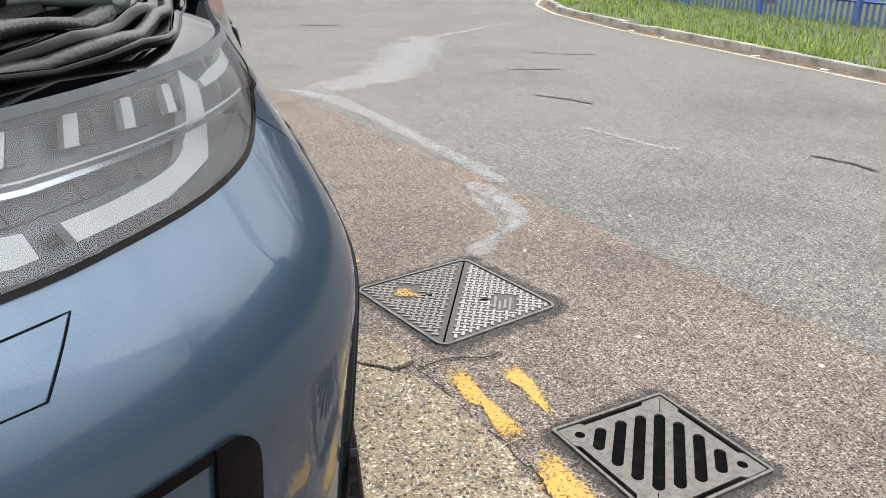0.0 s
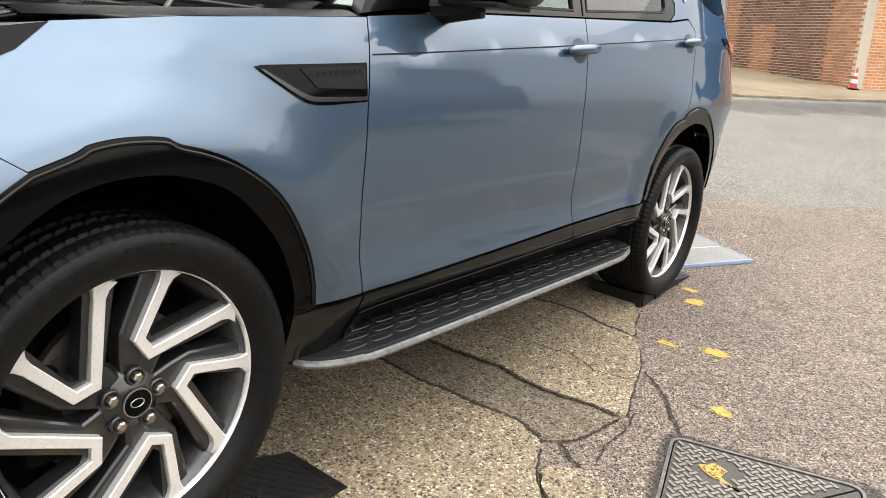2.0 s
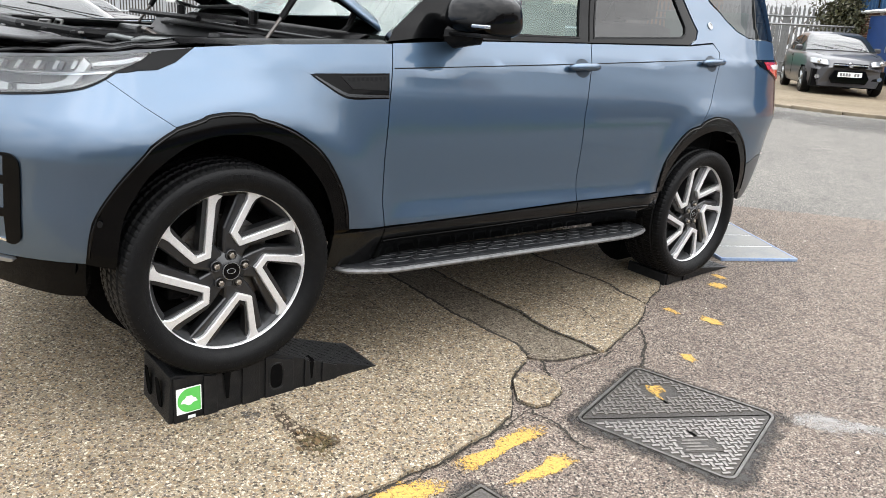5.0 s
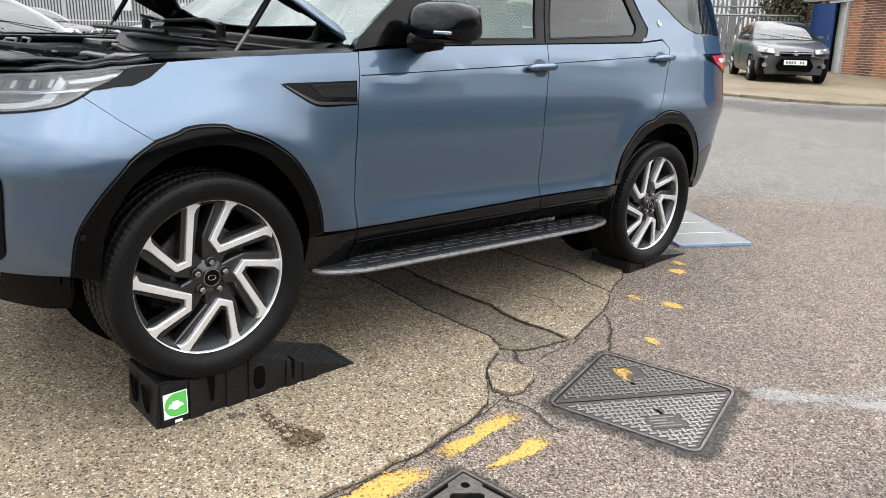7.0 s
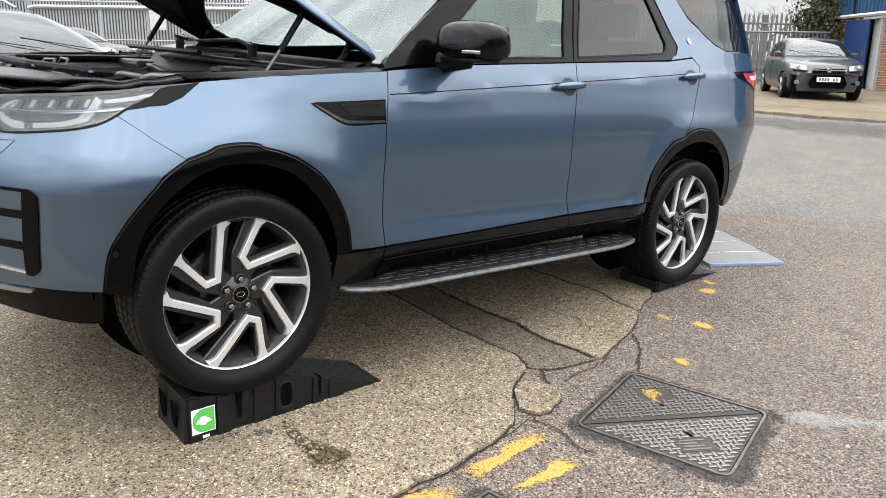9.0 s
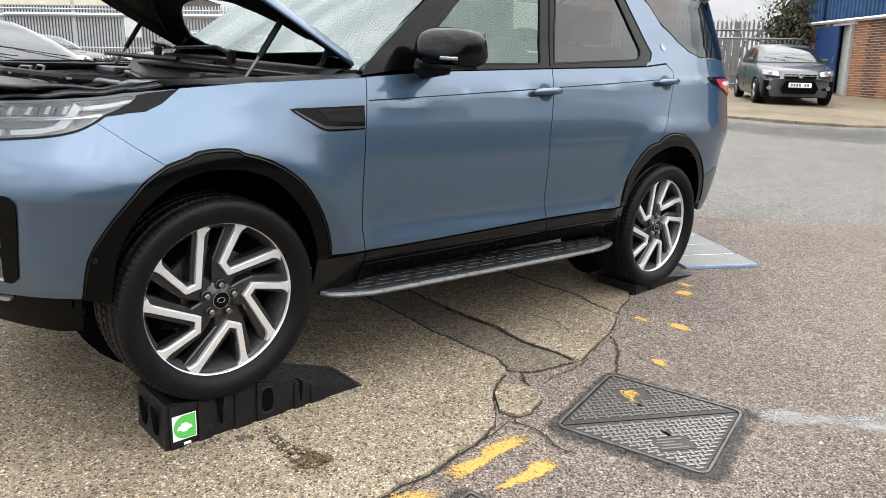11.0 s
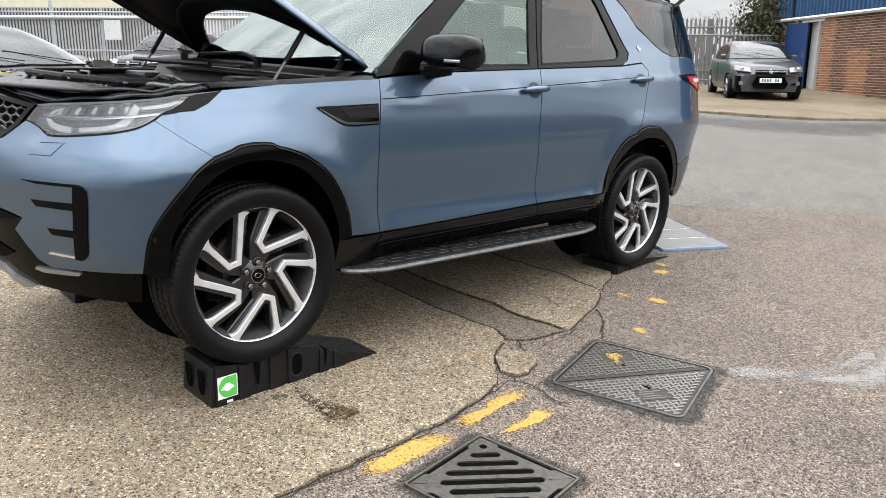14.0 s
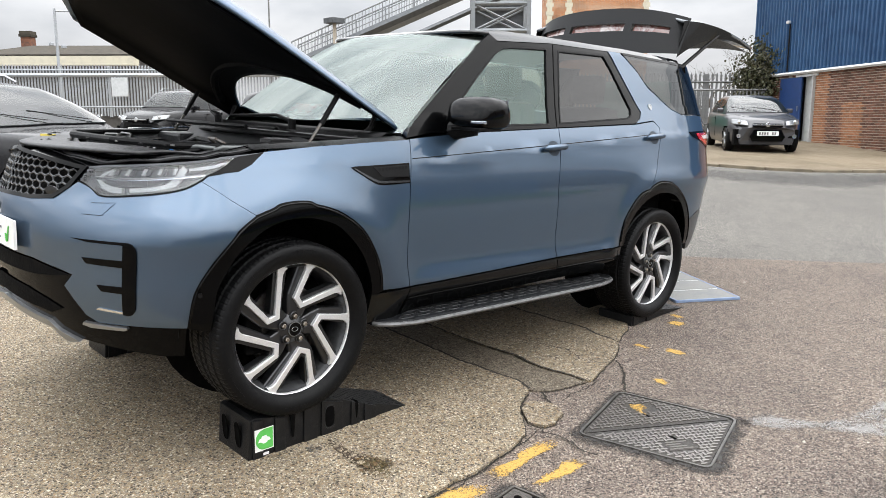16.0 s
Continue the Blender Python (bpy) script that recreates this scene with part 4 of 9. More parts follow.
pair("window_seal", REAR_PANE, RUBBER, 0.0005, 0.006, 0.06, holes=(shrink(REAR_PANE, 0.008),))
pair("pillar_gap", [(1.806, 1.31), (1.812, 1.31), (1.968, 1.797), (1.962, 1.797)], LINER_SHADE, 0.0, 0.004, 0.06)
pair("quarter_window", [(2.74, 1.80), (3.36, 1.79), (3.45, 1.72), (3.50, 1.60), (3.515, 1.50), (3.49, 1.439), (3.19, 1.434), (3.095, 1.465), (3.025, 1.518), (2.955, 1.60), (2.865, 1.705)], DARK_GLASS, 0.0, 0.004, 0.06)
pair("quarter_frame", [(2.72, 1.815), (3.95, 1.812), (3.95, 1.432), (3.60, 1.438), (3.492, 1.437), (3.517, 1.50), (3.502, 1.60), (3.452, 1.72), (3.36, 1.792), (2.74, 1.803)], GLOSS, 0.001, 0.01, 0.06)
# dark sheet added behind the panels, stands in for the shade in their gaps
pair("door_gap_backing", [(0.64, 0.62), (2.40, 0.62), (2.45, 0.80), (2.62, 0.96), (3.1, 0.98), (3.3, 1.05), (3.3, 1.43), (2.85, 1.41), (2.70, 1.385), (2.60, 1.35), (1.82, 1.29), (1.0, 1.245), (0.66, 1.21)], LINER_SHADE, -0.035, 0.0, 0.1)
pair("windscreen_pillar", [(0.62, 1.228), (0.80, 1.256), (1.03, 1.457), (1.455, 1.767), (1.40, 1.800), (1.30, 1.742), (1.06, 1.57), (0.66, 1.28)], GLOSS, 0.0, 0.05, 0.04, "black windscreen pillar")
pair("roof_rail", [(1.455, 1.769), (1.95, 1.803), (2.55, 1.811), (2.75, 1.818), (3.42, 1.812), (3.42, 1.835), (2.75, 1.845), (1.90, 1.838), (1.55, 1.832), (1.40, 1.815), (1.40, 1.802)], ROOF_BLACK, 0.0, 0.04, 0.06)
# thin black strip along the handle line, the crease's shadow painted on
pair("crease_shade", [(0.64, 1.130), (1.0, 1.153), (1.8, 1.207), (2.45, 1.253), (2.93, 1.287), (2.93, 1.2905), (2.45, 1.2565), (1.8, 1.2105), (1.0, 1.1565), (0.64, 1.1335)], GLOSS, 0.0015, 0.004, 0.06)

ROOF_Y, ROOF_Z = [1.18, 1.35, 1.8, 2.4, 3.0, 3.45], [1.79, 1.835, 1.885, 1.91, 1.905, 1.875]


def roof_point(a, b):
    x = (2 * a - 1)
    y = 1.20 + 0.16 * abs(x) ** 3 + (3.46 - 0.05 * x * x - 1.20 - 0.16 * abs(x) ** 3) * b
    half = half_width(min(y, 2.9), 1.815) - 0.06 * max(0, y - 2.9)
    zc = smooth_lookup(y, ROOF_Y, ROOF_Z)
    return (x * half, y, zc - (zc - 1.815 + 0.02 * max(0, 1.5 - y)) * abs(x) ** 2.8)


part("roof", sheet(roof_point, 24, 24, 0.02), ROOF_BLACK, suv, "gloss black roof")


def screen_point(a, b):
    x = 2 * a - 1
    y0, z0 = 0.32 + 0.36 * abs(x) ** 2.2, 1.265 - 0.02 * x * x
    y1, z1 = 1.195 + 0.21 * abs(x) ** 3, 1.797 - 0.005 * x * x
    return (x * (0.835 + (0.70 - 0.835) * b), y0 + (y1 - y0) * b, z0 + (z1 - z0) * b + 0.035 * math.sin(math.pi * b))


part("windscreen", sheet(screen_point, 24, 14), GLASS, suv, "large raked windscreen reflecting the clouds")
bm = bmesh.new()
rows = []
for k in range(25):
    a = k / 24
    rows.append([bm.verts.new(Vector(screen_point(a, b)) + Vector((0, 0.004, -0.004))) for b in (0.985, 1.0)] + [bm.verts.new(Vector(screen_point(a, b)) + Vector((0, 0.004, -0.004))) for b in (0.0, 0.07)])
for r0, r1 in zip(rows, rows[1:]):
    bm.faces.new((r0[0], r0[1], r1[1], r1[0]))
    bm.faces.new((r0[2], r0[3], r1[3], r1[2]))
part("screen_border", bm, PLASTIC, suv)

# inside: dark shell, dashboard, seats, steering wheel
cabin = part("cabin_tub", box((-0.84, 0.62, 0.40), (0.84, 3.15, 1.02), 0.03), LINER_SHADE, suv)
part("underbody", box((-0.62, -0.62, 0.36), (0.62, 0.60, 0.62), 0.02), LINER_SHADE, suv)
part("dashboard", extruded([(0.50, 1.10), (0.62, 1.225), (1.0, 1.26), (1.12, 1.22), (1.15, 1.0), (0.6, 1.0)], 1.6, "X", 0.0), PLASTIC, suv).location.x = -0.8
part("headlining", sheet(lambda a, b: Vector(roof_point(0.03 + 0.94 * a, 0.04 + 0.92 * b)) - Vector((0, 0, 0.035)), 12, 10), material("pale headlining", (0.62, 0.60, 0.55), 0.9, grain=(40, (0.55, 0.53, 0.49), 0.45, 0.7)), suv)
for sx in (-0.42, 0.42):
    for sy in (1.75, 2.65):
        s = part("seat", box((sx - 0.25, sy, 0.9), (sx + 0.25, sy + 0.16, 1.45), 0.06), SEAT, suv)
        part("headrest", box((sx - 0.13, sy + 0.05, 1.47), (sx + 0.13, sy + 0.15, 1.67), 0.045), SEAT, s)
part("steering_wheel", lathe([(-0.018, 0.17), (0, 0.185), (0.018, 0.17), (0, 0.155)], 32, "X", True), SEAT, suv).matrix_basis = Matrix.Translation((0.42, 1.30, 1.22)) @ pose(0, 0, 0, 0, 25, 90)
part("screen_sticker", sheet(lambda a, b: Vector(screen_point(0.60 + 0.115 * a, 0.10 + 0.085 * b)) + Vector((0, 0.012, -0.012)), 4, 2), material("faded red and white card", (0.62, 0.52, 0.50), 0.6, grain=(9, (0.55, 0.18, 0.16), 0.5, 0.56)), suv, "faded price card behind the windscreen")
for k in range(3):
    part("price_bar", sheet(lambda a, b: Vector(screen_point(0.61 + 0.035 * k + 0.022 * a, 0.115 + 0.055 * b)) + Vector((0, 0.009, -0.009)), 2, 1), material("faded red print", (0.52, 0.16, 0.15), 0.6), suv)

# cowl, wipers
part("cowl", sheet(lambda a, b: ((2 * a - 1) * 0.80, 0.16 + 0.16 * b + 0.30 * abs(2 * a - 1) ** 2.2, 1.215 + 0.045 * b - 0.02 * (2 * a - 1) ** 2 + 0.012 * math.sin(9 * b)), 24, 8, 0.01), PLASTIC, suv, "black plastic scuttle panel")
for x0, y0, x1, y1 in ((0.42, 0.36, -0.22, 0.33), (-0.30, 0.34, -0.74, 0.52)):
    w = part("wiper", tube([(x0, y0 - 0.04, 1.275), (x0 * 0.7 + x1 * 0.3, y0 - 0.02, 1.305), (x1 * 0.9 + x0 * 0.1, y1 - 0.01, 1.292)], [0.013, 0.009, 0.007], 8), PLASTIC, suv)
    part("wiper_blade", tube([(x0 * 0.75 + x1 * 0.25, y0 + 0.03, 1.292), (x1 * 1.15 - x0 * 0.15, y1 + 0.05, 1.292)], 0.007, 6), PLASTIC, w)
    part("wiper_pivot", tube([(x0, y0 - 0.05, 1.24), (x0, y0 - 0.05, 1.29)], 0.02, 10), PLASTIC, w)

# bonnet, propped open
BON_Y, BON_Z, BON_UP = 0.74, 1.292, radians(28)


def bonnet_point(a, b, lift=0.0):
    x = 2 * a - 1
    half = 0.800 - 0.012 * b - 0.09 * max(0, b - 0.75) ** 2 * 16 * 0.25
    run = 1.42 * b + 0.36 * (1 - b) ** 2 * (1 - abs(x) ** 2.2) - 0.16 * b * abs(x) ** 3
    crown = 0.075 * (1 - abs(x) ** 2.4) - 0.04 * b**3 + lift - 0.095 * (max(0.0, abs(x) - 0.82) / 0.18) ** 2.2
    return (x * half, BON_Y - run * math.cos(BON_UP) - crown * math.sin(BON_UP), BON_Z + run * math.sin(BON_UP) + crown * math.cos(BON_UP))


bonnet = part("bonnet", sheet(lambda a, b: bonnet_point(a, b), 60, 24, 0.012), PAINT, suv, "open bonnet, painted outside, black underneath")
for sgn in (0, 1):
    edge = bmesh.new()
    strip = []
    for k in range(25):
        b = k / 24
        p = Vector(bonnet_point(sgn, b))
        q = Vector(bonnet_point(0.012 if sgn == 0 else 0.988, b, -0.030))
        strip.append((edge.verts.new(p), edge.verts.new(q)))
    for (p0, q0), (p1, q1) in zip(strip, strip[1:]):
        edge.faces.new((p0, p1, q1, q0)).smooth = True
    part("bonnet_edge", edge, UNDER, bonnet)


def liner_point(a, b):
    x = 2 * a - 1
    deep = -0.058 - 0.022 * (math.sin(math.pi * min(1, b * 1.6)) ** 2) * (1 - x**6) + 0.012 * math.cos(7 * x) * math.sin(3 * b)
    return bonnet_point(0.012 + a * 0.976, 0.03 + 0.94 * b, deep * min(1.0, 0.40 + 2.2 * b))


part("bonnet_liner", sheet(liner_point, 28, 20, 0.006), UNDER, bonnet, "matt black underside of the bonnet")
bmx = bmesh.new()
add_tube(bmx, [Vector(bonnet_point(a, 0.14 + 0.10 * math.sin(math.pi * a), -0.06)) for a in [0.06 + 0.88 * k / 16 for k in range(17)]], 0.026, 8)
part("rear_stiffener", bmx, UNDER, bonnet)
for s in (1, -1):
    strut = part("gas_strut", tube([(s * 0.70, 0.19, 1.14), (s * 0.705, 0.30, 1.30)], 0.007, 8), STEEL, bonnet, "black gas strut")
    part("strut_tube", tube([(s * 0.705, 0.285, 1.275), (s * 0.71, 0.375, 1.415)], 0.0125, 10), PLASTIC, strut)
    part("hinge", tube([(s * 0.70, 0.42, 1.185), (s * 0.70, 0.53, 1.222), (s * 0.70, 0.585, 1.265), (s * 0.70, 0.615, 1.345)], [0.020, 0.017, 0.015, 0.015], 8), PLASTIC, bonnet)
    part("hinge_link", tube([(s * 0.70, 0.66, 1.23), (s * 0.70, 0.69, 1.30)], 0.014, 8), PLASTIC, bonnet)

# engine bay
# lighter, mottled copy of the black plastic for the bay parts
BAY_PLASTIC = material("lighter black bay plastic", (0.016, 0.0165, 0.018), 0.34, spec=0.42, grain=(14, (0.034, 0.034, 0.034), 0.45, 0.72), bump=(200, 0.2))
bay = part("bay_floor", box((-0.60, -0.50, 0.62), (0.60, 0.45, 0.98), 0.02), LINER_SHADE, suv)
part("slam_panel", sheet(lambda a, b: ((2 * a - 1) * (0.62 + 0.12 * b), -0.775 + 0.24 * (2 * a - 1) ** 2 + 0.28 * b, 1.137 + 0.015 * math.sin(math.pi * b) + 0.008 * math.sin(11 * a) * b), 26, 8, 0.012), BAY_PLASTIC, suv, "black plastic panel behind the grille")
part("bay_seal", tube([(s * 0.62 if abs(s) < 1 else s * 0.70, y, z) for s, y, z in ((-1, 0.3, 1.18), (-1, -0.2, 1.165), (-0.95, -0.38, 1.165), (-0.4, -0.50, 1.17), (0.4, -0.50, 1.17), (0.95, -0.38, 1.165), (1, -0.2, 1.165), (1, 0.3, 1.18))], 0.016, 8), RUBBER, suv)
part("engine_cover", box((-0.30, -0.36, 0.98), (0.34, 0.08, 1.115), 0.05), BAY_PLASTIC, suv)
part("engine_cover_top", box((-0.22, -0.30, 1.10), (0.26, 0.02, 1.135), 0.025), GLOSS, suv)
part("air_box", box((-0.66, -0.34, 0.98), (-0.38, 0.06, 1.12), 0.04), BAY_PLASTIC, suv)
part("battery_cover", box((0.40, 0.06, 1.0), (0.72, 0.34, 1.165), 0.025), BAY_PLASTIC, suv)
COWL_GREY = material("dark grey moulded cowl", (0.040, 0.041, 0.043), 0.5, spec=0.35, grain=(25, (0.055, 0.055, 0.056), 0.45, 0.7))
cowl_wall = part("bulkhead_cover", sheet(lambda a, b: (-0.60 + 0.92 * a, 0.17 + 0.06 * b + 0.13 * (1 - b) ** 3 * -1 + 0.05 * (2 * a - 1) ** 2, 1.115 + 0.118 * b - 0.006 * (2 * a - 1) ** 4), 24, 10, 0.012), COWL_GREY, suv, "dark grey curved bulkhead cover")
part("cover_rim", tube([(-0.60 + 0.92 * k / 16, 0.232 + 0.05 * (2 * k / 16 - 1) ** 2, 1.234) for k in range(17)], 0.011, 8), RUBBER, cowl_wall)
part("cover_clip", box((-0.20, 0.195, 1.20), (-0.155, 0.245, 1.246), 0.006), SATIN, cowl_wall)
part("bulkhead_end", sheet(lambda a, b: (0.33 + 0.34 * a, 0.21 + 0.05 * b - 0.09 * (1 - b) ** 3 + 0.10 * a**3, 1.13 + (0.082 - 0.05 * a**4) * b), 14, 8, 0.012), COWL_GREY, suv)
part("fuse_box", box((-0.72, 0.12, 1.02), (-0.42, 0.32, 1.18), 0.02), BAY_PLASTIC, suv)
part("coolant_cap", lathe([(1.10, 0.0), (1.10, 0.05), (1.15, 0.05), (1.152, 0.0)], 20, "Z"), material("blue reservoir cap", (0.02, 0.16, 0.50), 0.4), suv).location = (0.50, -0.30, 0.0)
part("washer_cap", lathe([(1.09, 0.0), (1.09, 0.04), (1.125, 0.04), (1.127, 0.0)], 20, "Z"), material("green cap", (0.02, 0.22, 0.12), 0.4), suv).location = (0.62, -0.22, 0.0)
part("oil_cap", lathe([(1.13, 0.0), (1.13, 0.035), (1.15, 0.035), (1.152, 0.0)], 16, "Z"), material("yellow cap", (0.75, 0.60, 0.10), 0.4), suv).location = (-0.42, -0.56, 0.01)
for pts, r, mt in (([(0.30, -0.30, 1.10), (0.42, -0.36, 1.15), (0.52, -0.30, 1.16), (0.60, -0.10, 1.15), (0.66, 0.1, 1.13)], 0.022, BAY_PLASTIC), ([(-0.3, -0.40, 1.08), (-0.1, -0.46, 1.14), (0.2, -0.46, 1.145), (0.45, -0.40, 1.12)], 0.02, BAY_PLASTIC),
                   ([(0.36, 0.0, 1.1), (0.40, -0.12, 1.19), (0.50, -0.14, 1.19), (0.56, -0.02, 1.12)], 0.008, STEEL), ([(0.38, 0.03, 1.1), (0.43, -0.08, 1.165), (0.53, -0.1, 1.165)], 0.008, STEEL),
                   ([(-0.35, 0.05, 1.1), (-0.2, 0.12, 1.16), (0.1, 0.08, 1.15), (0.3, 0.1, 1.12)], 0.014, RUBBER), ([(0.55, -0.42, 1.12), (0.66, -0.3, 1.15), (0.70, -0.1, 1.15)], 0.012, RUBBER)):
    part("hose", tube(pts, r, 8), mt, suv)
part("filler_cap", lathe([(1.09, 0.0), (1.09, 0.045), (1.14, 0.04), (1.145, 0.0)], 18, "Z"), STEEL, suv).location = (0.47, -0.06, 0.02)
BRIGHT_PIPE = material("grey bay pipe", (0.13, 0.14, 0.14), 0.3, 0.4, grain=(30, (0.09, 0.095, 0.095), 0.45, 0.7))


def lamp_top(a, inward, z=None):
    """A point behind the lamp's top edge."""
    u = -1.30 + 1.19 * a
    p = skin(u, float(np.interp(u, [-1.45, -1.2, -0.955, -0.89, -0.63, -0.27, -0.11], [1.13, 1.105, 1.072, 1.08, 1.103, 1.135, 1.152])), -0.004)
    d = Vector((0.15 - p.x, 0.45 - p.y, 0)).normalized()
    q = p + d * inward
    return Vector((q.x, q.y, p.z + (z or 0.0)))


for s in (1, -1):
    flip = Vector((s, 1, 1))
    part("lamp_cover_panel", sheet(lambda a, b: lamp_top(a, 0.13 * b, 0.010 * math.sin(math.pi * b) + 0.006 * math.sin(9 * a) * b) * flip, 24, 8), GLOSS, suv)
    for k, (inw, r, z) in enumerate(((0.045, 0.006, 0.012), (0.075, 0.009, 0.016), (0.105, 0.013, 0.020), (0.145, 0.018, 0.022))):
        part("rubber_seal", tube([lamp_top(i / 20, inw + 0.012 * math.sin(i * 0.9 + k), z + 0.004 * math.sin(i * 1.7 + k)) * flip for i in range(21)], r, 8), BAY_PLASTIC if k % 2 else GLOSS, suv, "", True)
    part("bay_pipe", tube([Vector((0.745, -0.27, 1.15)) * flip, Vector((0.75, -0.24, 1.165)) * flip, Vector((0.755, -0.05, 1.165)) * flip, Vector((0.76, 0.25, 1.17)) * flip], 0.012, 8), BRIGHT_PIPE, suv, "", True)
    part("bay_pipe", tube([Vector((0.56, -0.36, 1.15)) * flip, Vector((0.66, -0.30, 1.165)) * flip, Vector((0.735, -0.265, 1.16)) * flip], 0.010, 8), BRIGHT_PIPE, suv, "", True)
BLUE_CAP = material("blue filler cap", (0.012, 0.12, 0.46), 0.35)
cap_b = part("reservoir_cap", lathe([(1.12, 0.0), (1.12, 0.036), (1.165, 0.034), (1.17, 0.022), (1.17, 0.0)], 24, "Z"), BLUE_CAP, suv, "blue filler cap")
cap_b.location = (0.685, 0.055, 0.0)
for k in range(10):
    t = 2 * math.pi * k / 10
    part("cap_rib", box((-0.004, 0.032, 1.122), (0.004, 0.040, 1.162)), BLUE_CAP, cap_b).rotation_euler.z = t
part("clip", box((0.695, -0.065, 1.11), (0.73, -0.02, 1.145), 0.008), material("dark green clip", (0.02, 0.11, 0.06), 0.45), suv)
for x, y in ((0.652, 0.03), (0.688, -0.035), (0.62, -0.02)):
    part("hose_end", tube([(x - 0.01, y + 0.02, 1.10), (x, y, 1.145), (x + 0.012, y - 0.015, 1.15)], 0.012, 8), BRIGHT_PIPE, suv, "", True)
for k in range(9):
    x0 = 0.50 + 0.022 * k
    part("bay_hose", tube([(x0, -0.30 + 0.03 * (k % 3), 1.06), (x0 + 0.05, -0.14, 1.09 + 0.008 * (k % 4)), (x0 + 0.02, 0.05, 1.10), (x0 - 0.05, 0.22, 1.08)], 0.010 + 0.003 * (k % 2), 8), RUBBER, suv, "", True)
CLIP = material("dull metal clip", (0.16, 0.16, 0.155), 0.35, 0.7)
rng = random.Random(14)
for k in range(16):
    x, y = rng.uniform(-0.62, 0.62), rng.uniform(-0.70, -0.46)
    y += 0.24 * (x / 0.66) ** 2
    part("fixing", lathe([(0.0, 0.0), (0.0, 0.010), (0.006, 0.009), (0.008, 0.0)], 10, "Z"), CLIP if k % 3 == 0 else PLASTIC, suv).location = (x, y, 1.163)
for k in range(7):
    part("cover_rib", box((-0.20 + 0.065 * k, -0.29, 1.134), (-0.185 + 0.065 * k, 0.01, 1.142), 0.003), PLASTIC, suv)
part("reservoir", box((0.44, -0.38, 1.02), (0.60, -0.24, 1.13), 0.03), material("milky reservoir", (0.32, 0.32, 0.29), 0.5), suv)
part("bay_bracket", tube([(-0.36, -0.34, 1.12), (-0.36, -0.30, 1.17), (-0.20, -0.30, 1.175), (-0.18, -0.33, 1.12)], 0.007, 6), CLIP, suv)
part("bay_bracket", tube([(-0.30, -0.28, 1.12), (-0.26, -0.26, 1.18), (-0.12, -0.27, 1.18), (-0.10, -0.30, 1.13)], 0.006, 6), CLIP, suv)
part("scuttle_lip", tube([(x, 0.14 + 0.06 * (x / 0.74) ** 2, 1.243) for x in [-0.74 + 0.1 * k for k in range(11)]], 0.012, 6), RUBBER, suv)
part("brake_reservoir", box((0.46, 0.10, 1.12), (0.58, 0.22, 1.20), 0.02), PLASTIC, suv)
# inner wings that close the bay under the painted edge
for s in (1, -1):
    part("inner_wing", sheet(lambda a, b: (s * (0.60 + (skin(-0.30 + 0.94 * a, 1.12).x - 0.035 - 0.60) * b), -0.30 + 0.94 * a, 1.115 + 0.055 * a + 0.012 * b), 12, 4), PLASTIC, suv)
    part("wing_ledge", sheet(lambda a, b: Vector((s * (skin(-0.15 + 0.785 * a, 1.163 + 0.058 * a).x - 0.10 * b), -0.15 + 0.785 * a, 1.163 + 0.058 * a + 0.012 * math.sin(b * 1.6))), 16, 5), PLASTIC, suv)

# wheel wells
for y in (0.0, WHEEL_BASE):
    for s in (1, -1):
        well = lathe([(0.50, 0.43), (0.80, 0.47), (0.89, 0.505)], 40, "X")
        cut = [f for f in well.faces if f.calc_center_median().z < 0.0]
        bmesh.ops.delete(well, geom=cut, context="FACES")
        w = part("wheel_well", well, LINER_SHADE, suv)
        w.location, w.scale = (0, y, HUB_HEIGHT + 0.03), (s, 1, 1)
        d = part("well_wall", lathe([(0.52, 0.0), (0.52, 0.44)], 32, "X"), LINER_SHADE, suv)
        d.location, d.scale = (0, y, HUB_HEIGHT + 0.03), (s, 1, 1)


# wheels
def tyre_mesh():
    R, W, RI = 0.390, 0.142, 0.292
    prof = [(-0.105, RI), (-0.128, 0.305), (-0.1405, 0.335), (-0.139, 0.362), (-0.130, 0.377), (-0.118, 0.3845), (-0.092, 0.3885), (-0.086, 0.382), (-0.078, 0.382), (-0.072, 0.3895), (-0.032, 0.390), (-0.027, 0.382), (-0.017, 0.382), (-0.012, 0.390)]
    prof = prof + [(-a, r) for a, r in reversed(prof)]
    steps = 384
    bm = bmesh.new()
    rings = []
    for a, r in prof:
        ring = []
        for k in range(steps):
            t = 2 * math.pi * k / steps
            rr = r
            if r > 0.3835 and abs(a) > 0.07 and k % 4 == 0:
                rr -= 0.0026
            elif 0.37 < r < 0.3845 and abs(a) > 0.11 and k % 4 == 0:
                rr -= 0.0016
            elif r > 0.3885 and abs(a) < 0.06 and k % 5 == 0:
                rr -= 0.004
            tt = t + (0.02 if a > 0 else -0.02) * (abs(a) / W)
            ring.append(bm.verts.new((a, rr * math.cos(tt), rr * math.sin(tt))))
        rings.append(ring)
    for r0, r1 in zip(rings, rings[1:]):
        for k in range(steps):
            bm.faces.new((r0[k], r0[(k + 1) % steps], r1[(k + 1) % steps], r1[k])).smooth = abs(r0[k].co.x) > 0.125 or False
    bmesh.ops.recalc_face_normals(bm, faces=bm.faces)
    return bm


def pol(r, deg):
    return Vector((r * math.cos(radians(deg)), r * math.sin(radians(deg))))


